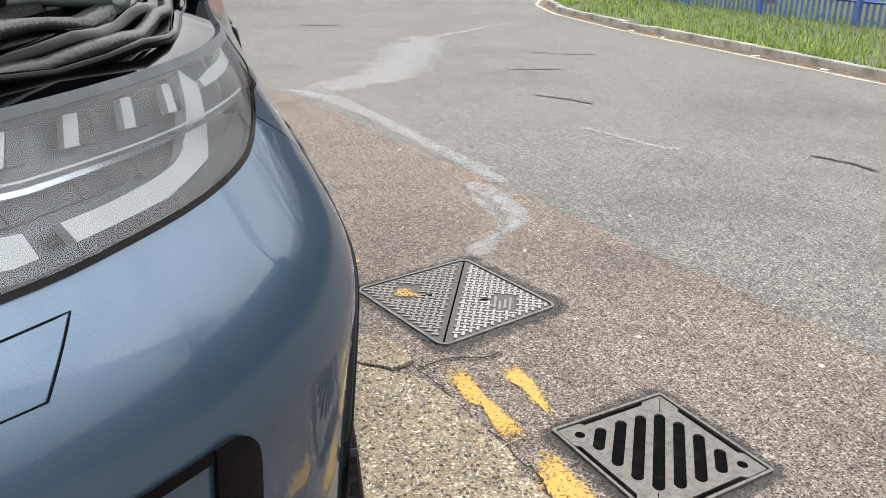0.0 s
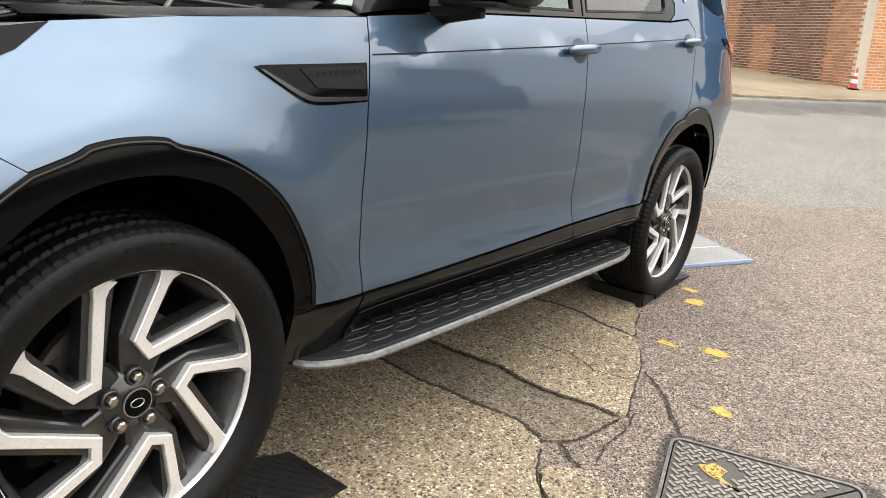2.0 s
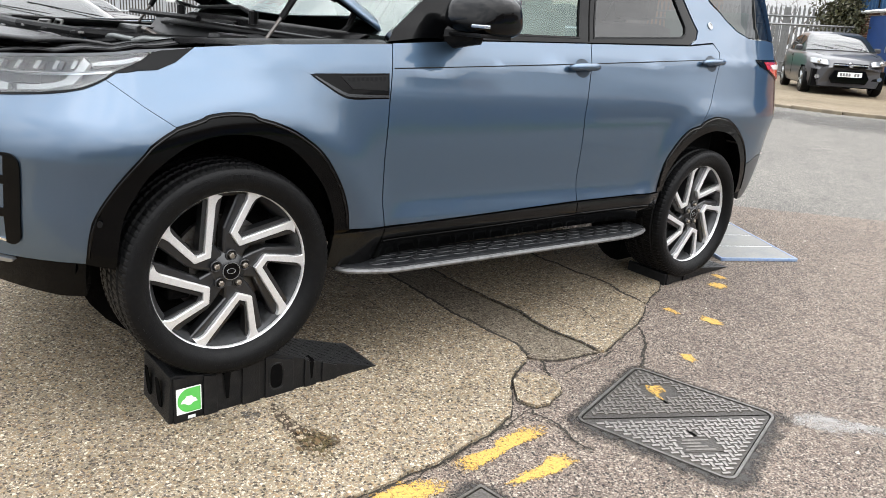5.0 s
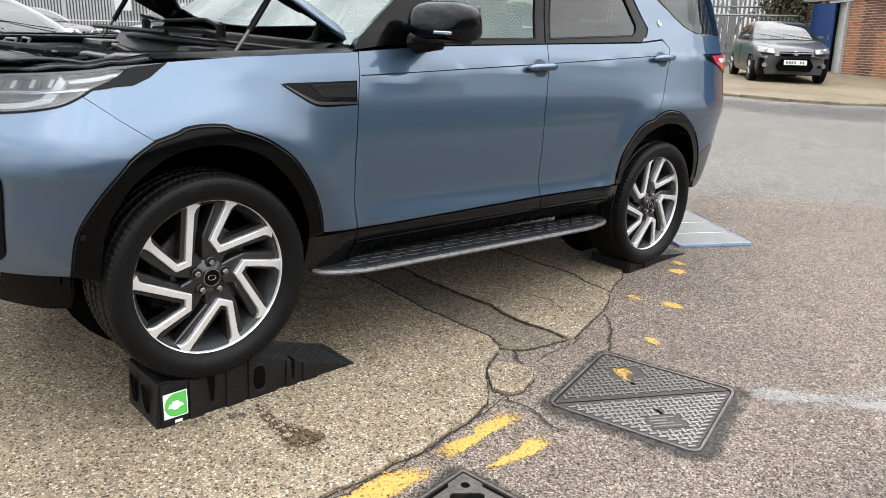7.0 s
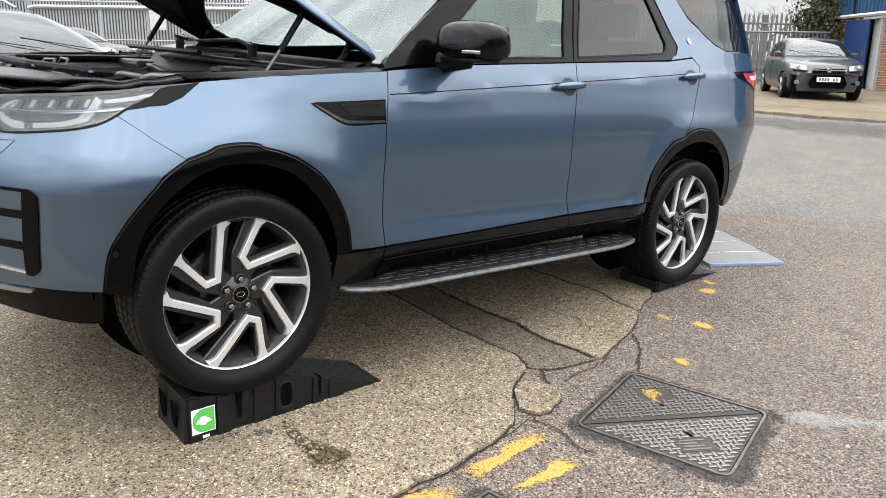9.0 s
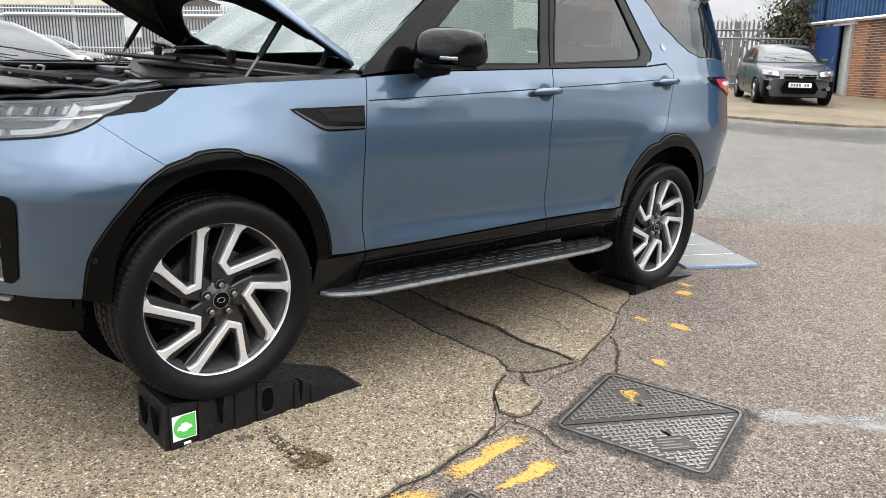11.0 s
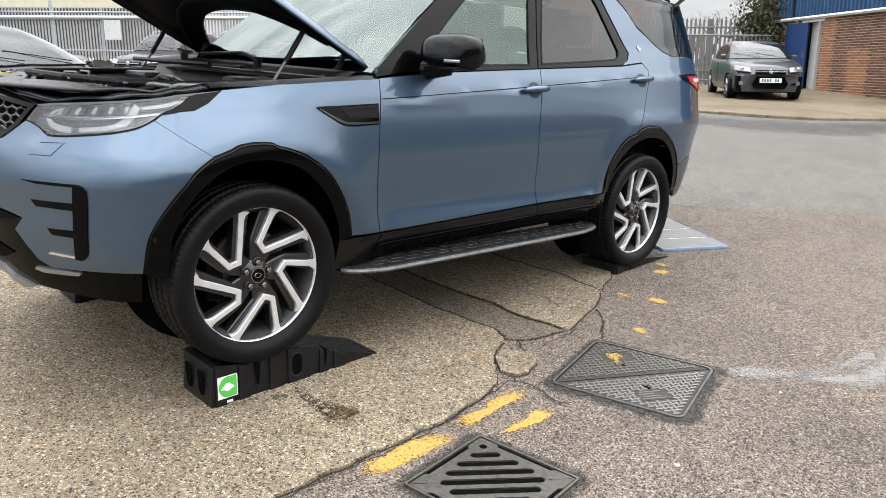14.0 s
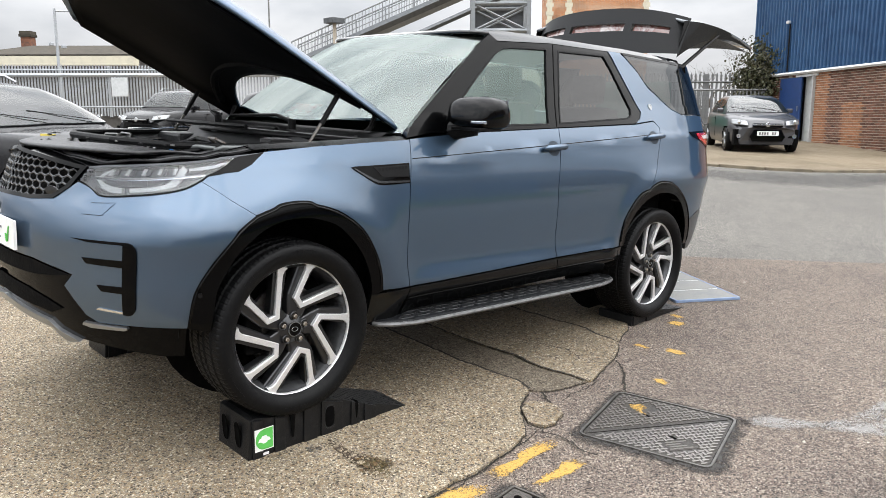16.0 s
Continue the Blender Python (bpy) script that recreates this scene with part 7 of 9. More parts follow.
tagged(ground_patch("tar_spot", rough_line([(0.035, 0.03), (0.06, 0.065), (0.10, 0.06), (0.115, 0.02), (0.08, -0.005), (0.045, 0.0)], 0.012, 0.010, 31), 0.0225, patchy("old tar spot", (0.075, 0.070, 0.064), 0.85, 45, 0.36, 0.66), cut=0), "small grey tar spot on the concrete", "stain", kind="structure")

# ---------------------------------------------------------------- verge, kerbs and yard across the roads
GRASS_GROUND = material("verge earth", (0.07, 0.075, 0.03), 0.95, grain=(14, (0.045, 0.07, 0.018), 0.4, 0.6), stain=(2, (0.10, 0.085, 0.05), 0.5, 0.7), bump=(30, 0.8))
GRASS = material("grass", (0.15, 0.235, 0.03), 0.7, grain=(5, (0.23, 0.30, 0.05), 0.4, 0.65), spread=0.35)
FENCE_BLUE = material("blue painted steel", (0.075, 0.13, 0.33), 0.45, grain=(9, (0.06, 0.10, 0.26), 0.45, 0.7))
GALV = material("galvanised steel", (0.42, 0.44, 0.46), 0.45, 0.5, grain=(12, (0.33, 0.35, 0.37), 0.4, 0.7))
GALV_DARK = material("weathered steel pale", (0.20, 0.205, 0.205), 0.6, 0.3, grain=(12, (0.14, 0.14, 0.135), 0.4, 0.7))
KERB_LINE = [(8.45, -14.0), (8.55, 0.0), (8.64, 5.56), (8.78, 8.2), (8.9, 11.0), (9.44, 14.4), (10.3, 16.8), (11.6, 18.9), (13.6, 20.8), (18, 22.6)]


def along(line, step):
    """Points at even steps along a line, with the direction at each."""
    out, left = [], 0.0
    for a, b in zip(line, line[1:]):
        a, b = Vector(a), Vector(b)
        L = (b - a).length
        d = (b - a) / L
        while left < L:
            out.append((a + d * left, math.degrees(math.atan2(d.y, d.x))))
            left += step
        left -= L
    return out


def kerb_row(name, label, line, step, height, width, mat=KERB):
    row = thing(name, label, "kerb", kind="structure")
    me = None
    rr = random.Random(3)
    for p, ang in along(line, step):
        if me is None:
            first_stone = part("kerb_stone", box((0.004, -width / 2, -0.06), (step - 0.006, width / 2, height), 0.02), mat, row)
            me = first_stone.data
            ob = first_stone
        else:
            ob = new("kerb_stone", me)
            ob.parent = row
        ob.matrix_basis = ground_pose(p.x, p.y, ang + rr.uniform(-0.8, 0.8), rr.uniform(-0.012, 0.012))
    return row


kerb_row("kerb", "weathered concrete kerb along the grass verge", KERB_LINE, 0.915, 0.11, 0.15)
ground_patch("verge", [(x + 0.07, y) for x, y in KERB_LINE] + [(40, 30), (40, -14)], 0.085, GRASS_GROUND, label="rough grass verge beside the road", kind="structure", category="verge")
rng = random.Random(21)
bm = bmesh.new()
kx = lambda y: float(np.interp(y, [p[1] for p in KERB_LINE], [p[0] for p in KERB_LINE]))
for k in range(15000):
    y = rng.uniform(2.0, 19.5)
    x = kx(y) + 0.12 + 6.5 * rng.random() ** 1.6
    if noise.noise(Vector((x * 0.9, y * 0.9, 0))) < -0.25 and x < kx(y) + 1.0:
        continue
    h, a, lean = rng.uniform(0.05, 0.15), rng.uniform(0, 6.28), rng.uniform(0.01, 0.07)
    wd = rng.uniform(0.006, 0.014)
    z = gz(x, y, 0.08)
    ca, sa = math.cos(a), math.sin(a)
    v = [bm.verts.new((x - sa * wd, y + ca * wd, z)), bm.verts.new((x + sa * wd, y - ca * wd, z)), bm.verts.new((x + ca * lean, y + sa * lean, z + h))]
    bm.faces.new(v)
tagged(part("grass", bm, GRASS), "bright rough grass on the verge", "grass", kind="stuff")
ground_strip("gutter_line", rough_line([(x - 0.42, y) for x, y in KERB_LINE[1:8]], 0.25, 0.02, 4, closed=False), 0.10, 0.006, patchy("faded yellow line", (0.55, 0.47, 0.30), 0.8, 9, 0.42, 0.62), road)
ground_strip("gutter_dirt", rough_line([(x - 0.16, y) for x, y in KERB_LINE[1:8]], 0.25, 0.03, 6, closed=False), 0.24, 0.006, patchy("gutter dirt", (0.15, 0.10, 0.055), 0.95, 6, 0.36, 0.55), road)
LITTER = material("litter", (0.7, 0.7, 0.66), 0.6)
for k, (x, y, s) in enumerate(((8.45, 7.6, 0.06), (8.55, 9.9, 0.05), (8.4, 6.3, 0.05), (8.62, 10.9, 0.05))):
    tagged(part("litter", box((-s, -s * 0.5, 0), (s, s * 0.5, 0.012), 0.003), LITTER), "small scrap of pale litter in the gutter", "litter", "litter").matrix_basis = ground_pose(x, y, 40 * k, 0.006)
LEAF = material("dead leaf", (0.20, 0.10, 0.03), 0.8, spread=0.4)
bm = bmesh.new()
for k in range(420):
    y = rng.uniform(3, 17)
    x = kx(y) - abs(rng.gauss(0.0, 0.13)) - 0.06
    a, s = rng.uniform(0, 6.28), rng.uniform(0.015, 0.035)
    z = gz(x, y, 0.012)
    bm.faces.new([bm.verts.new((x + s * math.cos(a + t), y + s * 0.7 * math.sin(a + t), z + rng.uniform(0, 0.012))) for t in (0, 1.6, 3.1, 4.7)])
tagged(part("fallen_leaves", bm, LEAF), "dead brown leaves along the kerb", "leaves", kind="stuff")


def palisade(name, label, a, b, pitch, height, mat, base=0.0, pale_w=0.065, post_every=2.75, rails=(0.25, 0.82), double=False):
    """A fence of upright pales between two points."""
    f = thing(name, label, "fence")
    a, b = Vector(a), Vector(b)
    L = (b - a).length
    d = (b - a) / L
    ang = math.degrees(math.atan2(d.y, d.x))
    bm = bmesh.new()
    for i in (0, 1):
        add_plate_v = [(-pale_w / 2, 0.0), (-pale_w / 2, height - 0.10), (-pale_w / 5, height - 0.035), (0.0, height), (pale_w / 5, height - 0.035), (pale_w / 2, height - 0.10), (pale_w / 2, 0.0)]
    front = [bm.verts.new((x, -0.012 + 0.016 * (abs(x) < pale_w / 4), z)) for x, z in add_plate_v]
    back = [bm.verts.new((x, 0.0, z)) for x, z in add_plate_v]
    bm.faces.new(front)
    bm.faces.new(back[::-1])
    for i in range(len(front)):
        j = (i + 1) % len(front)
        bm.faces.new((front[i], front[j], back[j], back[i]))
    bmesh.ops.recalc_face_normals(bm, faces=bm.faces)
    me = None
    n = int(L / pitch)
    for k in range(n):
        p = a + d * (pitch * (k + 0.5))
        if me is None:
            ob = part("pale", bm, mat, f)
            me = ob.data
        else:
            ob = new("pale", me)
            ob.parent = f
        ob.matrix_basis = Matrix.Translation((p.x, p.y, gz(p.x, p.y, base))) @ pose(0, 0, 0, 0, 0, ang)
    za, zb = gz(a.x, a.y, base), gz(b.x, b.y, base)
    for r in rails:
        bm = bmesh.new()
        add_tube(bm, [(a.x, a.y, za + height * r), (b.x, b.y, zb + height * r)], 0.035, 4)
        part("rail", bm, mat, f)
    k = 0.0
    while k <= L:
        p = a + d * k
        part("post", box((-0.05, 0.02, -0.05), (0.05, 0.12, height - 0.06)), mat, f).matrix_basis = Matrix.Translation((p.x, p.y, gz(p.x, p.y, base))) @ pose(0, 0, 0, 0, 0, ang)
        k += post_every
    return f


palisade("blue_palisade_fence", "blue painted steel palisade fence on grass", (13.6, -6.0), (14.1, 19.0), 0.155, 2.0, FENCE_BLUE, 0.08)

# yard over the side road
FAR_KERB = [(-45, 5.6), (-25, 9.0), (-12, 11.9), (-7.5, 13.2), (-5.32, 13.78), (-4.31, 14.05), (-3.45, 14.6), (-2.36, 16.15), (-1.4, 17.9), (0.0, 20.3), (4.0, 25.4), (12, 36)]
ROAD_WORN = patchy("dark worn asphalt", (0.060, 0.058, 0.054), 0.8, 2.6, 0.30, 1.05, (0.10, 0.096, 0.088))
worn = thing("worn_road_band", "darker worn asphalt band along the yard kerb", "road", kind="structure")
ground_strip("worn_asphalt", rough_line([(x + 0.55, y - 1.45) for x, y in FAR_KERB[2:11]], 0.4, 0.10, 33, closed=False), 2.5, 0.0045, ROAD_WORN, worn, seed=3)
ground_patch("yard", FAR_KERB + [(10, 60), (-45, 60)], 0.055, YARD, depth=0.07, cut=2.0, label="pale stained concrete yard behind a low kerb", kind="structure", category="yard")
kerb_row("kerb", "low worn kerb along the yard", FAR_KERB[2:11], 0.915, 0.062, 0.12, material("stained kerb", (0.215, 0.178, 0.125), 0.9, grain=(40, (0.14, 0.115, 0.08), 0.45, 0.7), stain=(1.2, (0.07, 0.06, 0.045), 0.5, 0.65), bump=(70, 0.5), spread=0.06))


# ---------------------------------------------------------------- brick and blue building
def brick_material(name, c1, c2, mortar):
    m = bpy.data.materials.new(name)
    m.use_nodes = True
    n, l = m.node_tree.nodes, m.node_tree.links
    b = n["Principled BSDF"]
    b.inputs["Roughness"].default_value = 0.88
    co, br, st, rp, mx, bp = n.new("ShaderNodeUVMap"), n.new("ShaderNodeTexBrick"), n.new("ShaderNodeTexNoise"), n.new("ShaderNodeValToRGB"), n.new("ShaderNodeMixRGB"), n.new("ShaderNodeBump")
    br.inputs["Color1"].default_value, br.inputs["Color2"].default_value, br.inputs["Mortar"].default_value = (*c1, 1), (*c2, 1), (*mortar, 1)
    br.inputs["Scale"].default_value, br.inputs["Brick Width"].default_value, br.inputs["Row Height"].default_value = 1.0, 0.225, 0.075
    br.inputs["Mortar Size"].default_value, br.inputs["Bias"].default_value = 0.011, -0.1
    l.new(co.outputs[0], br.inputs["Vector"])
    st.inputs["Scale"].default_value, st.inputs["Detail"].default_value = 0.9, 7.0
    l.new(co.outputs[0], st.inputs["Vector"])
    rp.color_ramp.elements[0].position, rp.color_ramp.elements[1].position = 0.45, 0.7
    l.new(st.outputs["Fac"], rp.inputs["Fac"])
    mx.blend_type = "MULTIPLY"
    mx.inputs["Color2"].default_value = (0.6, 0.57, 0.55, 1)
    l.new(rp.outputs[0], mx.inputs["Fac"])
    l.new(br.outputs["Color"], mx.inputs["Color1"])
    l.new(mx.outputs[0], b.inputs["Base Color"])
    bp.inputs["Strength"].default_value, bp.inputs["Distance"].default_value = 0.8, 0.01
    bp.invert = True
    l.new(br.outputs["Fac"], bp.inputs["Height"])
    l.new(bp.outputs[0], b.inputs["Normal"])
    return m


BRICK = brick_material("red-brown brick", (0.40, 0.15, 0.075), (0.20, 0.07, 0.045), (0.46, 0.41, 0.34))
BRICK_LIGHT = brick_material("orange brick", (0.56, 0.24, 0.10), (0.42, 0.165, 0.07), (0.50, 0.42, 0.32))
CLAD = material("blue corrugated cladding", (0.038, 0.096, 0.200), 0.45, 0.1, spec=0.3, grain=(2.2, (0.026, 0.070, 0.155), 0.4, 0.65), stain=(0.5, (0.042, 0.105, 0.215), 0.45, 0.7))
DRIP = material("white painted trim", (0.72, 0.73, 0.73), 0.5, grain=(5, (0.6, 0.6, 0.58), 0.45, 0.7))
DOOR_BLUE = material("blue door paint", (0.013, 0.042, 0.145), 0.4, grain=(6, (0.010, 0.033, 0.115), 0.45, 0.7))
DARK_ROOM = material("dark interior", (0.02, 0.02, 0.02), 0.9)
GREY_FRAME = material("grey door frame", (0.42, 0.43, 0.42), 0.5, grain=(8, (0.34, 0.35, 0.34), 0.45, 0.7))
CORNER, ALONG, OUT = Vector((-2.40, 20.45)), Vector((-0.775, 0.632)).normalized(), Vector((0.632, 0.775)).normalized()


def wall_block(name, start, run, s0, s1, z0, z1, thick, mat, parent, label=""):
    """An upright wall piece with UVs in metres; thick goes to the inner side."""
    inner = Vector((-run.y, run.x))
    if inner.dot(Vector((-0.14, 1.4))) < 0 and run is ALONG:
        inner = -inner
    bm = bmesh.new()
    uv = bm.loops.layers.uv.new("UVMap")
    p = [start + run * s for s in (s0, s1)]
    q = [v + inner * thick for v in p]
    quads = [([p[0], p[1]], 0), ([q[0], q[1]], 0), ([p[0], q[0]], 1), ([p[1], q[1]], 1)]
    for (a, b), side in quads:
        vs = [bm.verts.new((a.x, a.y, z0)), bm.verts.new((b.x, b.y, z0)), bm.verts.new((b.x, b.y, z1)), bm.verts.new((a.x, a.y, z1))]
        f = bm.faces.new(vs)
        L = (b - a).length
        base = s0 if not side else 0.0
        for lp, (uu, vv) in zip(f.loops, ((base, z0), (base + L, z0), (base + L, z1), (base, z1))):
            lp[uv].uv = (uu, vv)
    bm.faces.new([bm.verts.new((v.x, v.y, z1)) for v in (p[0], p[1], q[1], q[0])])
    bmesh.ops.recalc_face_normals(bm, faces=bm.faces)
    return part(name, bm, mat, parent, label)


INNER = Vector((0.632, 0.775))
MORTAR = material("pale mortar", (0.44, 0.39, 0.32), 0.95, grain=(20, (0.40, 0.36, 0.29), 0.45, 0.7), stain=(1.5, (0.26, 0.22, 0.18), 0.5, 0.7))
works = thing("works_building", "industrial building, brick base under blue corrugated cladding", "building")
for s0, s1, mt in ((0.0, 1.1, BRICK_LIGHT), (1.1, 3.2, BRICK), (3.2, 4.2, BRICK_LIGHT), (4.2, 5.05, BRICK), (5.05, 5.86, BRICK_LIGHT), (7.35, 9.75, BRICK)):
    wall_block("brick_wall", CORNER, ALONG, s0, s1, 0.2, 2.93, 0.3, MORTAR, works)
wall_block("brick_wall", CORNER, ALONG, 5.86, 7.35, 2.85, 2.93, 0.3, BRICK, works)
side_wall = OUT
for k, (s0, s1) in enumerate(((0.0, 1.0), (1.0, 5.0), (5.0, 5.9), (5.9, 11.0), (11.0, 11.9), (11.9, 18.0))):
    wall_block("brick_wall", CORNER + OUT * 0.002, OUT, s0 + 0.3 * (k == 0), s1, 0.1, 2.93, 0.3, BRICK_LIGHT if k % 2 == 0 else BRICK, works)
# profiled sheet on both fronts
for run, L, o in ((ALONG, 9.95, -INNER * 0.06), (OUT, 18.0, ALONG * 0.0 - ALONG * 0.06)):
    bm = bmesh.new()
    k, prev = 0.0, None
    out_dir = o.normalized()
    i = 0
    while k < L:
        for ds, dd in ((0.0, 0.0), (0.045, 0.0), (0.065, 0.055), (0.13, 0.055), (0.15, 0.0)):
            p = CORNER + run * min(k + ds, L) + o + out_dir * dd
            cur = (bm.verts.new((p.x, p.y, 3.02)), bm.verts.new((p.x, p.y, 7.6)))
            if prev:
                bm.faces.new((prev[0], cur[0], cur[1], prev[1]))
            prev = cur
        k += 0.20
    bmesh.ops.recalc_face_normals(bm, faces=bm.faces)
    part("cladding", bm, CLAD, works, "blue corrugated steel cladding")
    a, b = CORNER + o * 1.9 - run * 0.05, CORNER + run * L + o * 1.9
    part("drip_trim", tube([(a.x, a.y, 2.975), (b.x, b.y, 2.975)], 0.055, 4), DRIP, works)
    a, b = CORNER + o * 1.5, CORNER + run * L + o * 1.5
    part("eaves_gutter", tube([(a.x, a.y, 7.62), (b.x, b.y, 7.62)], 0.09, 8), DRIP, works)
bm = bmesh.new()
far = CORNER + ALONG * 9.95
bm.faces.new([bm.verts.new((*p, z)) for p, z in ((CORNER, 7.6), (far, 7.6), (far + OUT * 9, 8.6), (CORNER + OUT * 9, 8.6))])
bm.faces.new([bm.verts.new((*p, z)) for p, z in ((CORNER + OUT * 9, 8.6), (far + OUT * 9, 8.6), (far + OUT * 18, 7.6), (CORNER + OUT * 18, 7.6))])
part("roof", bm, CLAD, works)
wall_block("end_wall", far, OUT, 0.3, 18.0, 0.2, 7.6, 0.2, CLAD, works)
# doorway, with the leaf folded back on the wall
turn = math.degrees(math.atan2(ALONG.y, ALONG.x))
p = CORNER + ALONG * 7.0
# near-black board behind the opening, painted as the room's shade
part("doorway_dark", box((-0.8, -0.9, 0.55), (0.8, -0.7, 2.9)), DARK_ROOM, works).matrix_basis = Matrix.Translation((p.x, p.y, 0)) @ pose(0, 0, 0, 0, 0, turn)
door = part("door_leaf", box((-0.02, 0.02, 0.75), (1.33, 0.07, 2.83), 0.006), DOOR_BLUE, works, "open blue steel door")
p = CORNER + ALONG * 6.58 - INNER * 0.02
door.matrix_basis = Matrix.Translation((p.x, p.y, 0)) @ pose(0, 0, 0, 0, 0, turn)
part("door_lever", box((1.18, 0.07, 1.70), (1.28, 0.11, 1.78), 0.01), SATIN, door)
part("lock_plate", box((0.10, 0.07, 1.72), (0.16, 0.085, 1.90), 0.004), SATIN, door)
door_frame = part("door_frame", box((5.86, -0.02, 0.72), (5.93, 0.10, 2.86), 0.004), GREY_FRAME, works)
door_frame.matrix_basis = Matrix.Translation((CORNER.x, CORNER.y, 0)) @ pose(0, 0, 0, 0, 0, turn)
jamb = part("grey_screen", box((5.93, -0.16, 0.72), (6.66, -0.12, 2.84), 0.0), GREY_FRAME, works, "grey inner door")
jamb.matrix_basis = Matrix.Translation((CORNER.x, CORNER.y, 0)) @ pose(0, 0, 0, 0, 0, turn)
lintel = part("door_lintel", box((5.70, 0.0, 2.84), (7.0, 0.05, 2.91), 0.004), DRIP, works)
lintel.matrix_basis = Matrix.Translation((CORNER.x, CORNER.y, 0)) @ pose(0, 0, 0, 0, 0, turn)
for k, s in enumerate((7.4, 2.0)):
    p = CORNER + ALONG * s - INNER * 0.16
    cable = part("wall_cable", tube([(p.x, p.y, 3.05), (p.x, p.y, 4.65)], 0.025, 6), PLASTIC, works)
    part("wall_lamp", box((p.x - 0.10, p.y - 0.12, 4.62), (p.x + 0.02, p.y + 0.02, 4.72), 0.02), DRIP, cable)
p = CORNER + ALONG * 8.75 - INNER * 0.14
part("drain_pipe", tube([(p.x, p.y, 0.6), (p.x, p.y, 3.55), (p.x - 0.5, p.y + 0.3, 3.6)], 0.06, 8), GALV_DARK, works)
p = CORNER + ALONG * 9.05 - INNER * 0.14
part("drain_pipe", tube([(p.x, p.y, 3.3), (p.x - 0.9, p.y + 0.6, 3.3)], 0.05, 8), GALV_DARK, works)

CONE_RED = material("red cone plastic", (0.40, 0.04, 0.025), 0.6, grain=(9, (0.28, 0.035, 0.02), 0.45, 0.7))
cone = thing("traffic_cone", "red and white road cone on a black base", "traffic cone", ground_pose(-2.30, 20.05, 20, 0.055) @ Matrix.Scale(0.55, 4))
part("cone_base", box((-0.22, -0.22, 0.0), (0.22, 0.22, 0.07), 0.02), RUBBER, cone)
part("cone_body", lathe([(0.07, 0.17), (0.30, 0.12), (0.50, 0.085), (0.90, 0.035), (0.95, 0.0)], 20, "Z"), CONE_RED, cone, "", True)
part("white_band", lathe([(0.28, 0.131), (0.44, 0.103)], 20, "Z"), WHITE, cone)
part("white_band", lathe([(0.58, 0.082), (0.72, 0.064)], 20, "Z"), WHITE, cone)


# ---------------------------------------------------------------- parked cars
SIDE_GLASS = clear_glass("parked car glass", (0.20, 0.22, 0.22), 0.0, 1.6)
SCREEN_GLASS = clear_glass("parked car windscreen", (0.5, 0.55, 0.54), 0.0, 1.75)
HEAD_LAMP = material("headlamp", (0.25, 0.26, 0.265), 0.15, 0.4, coat=0.6)


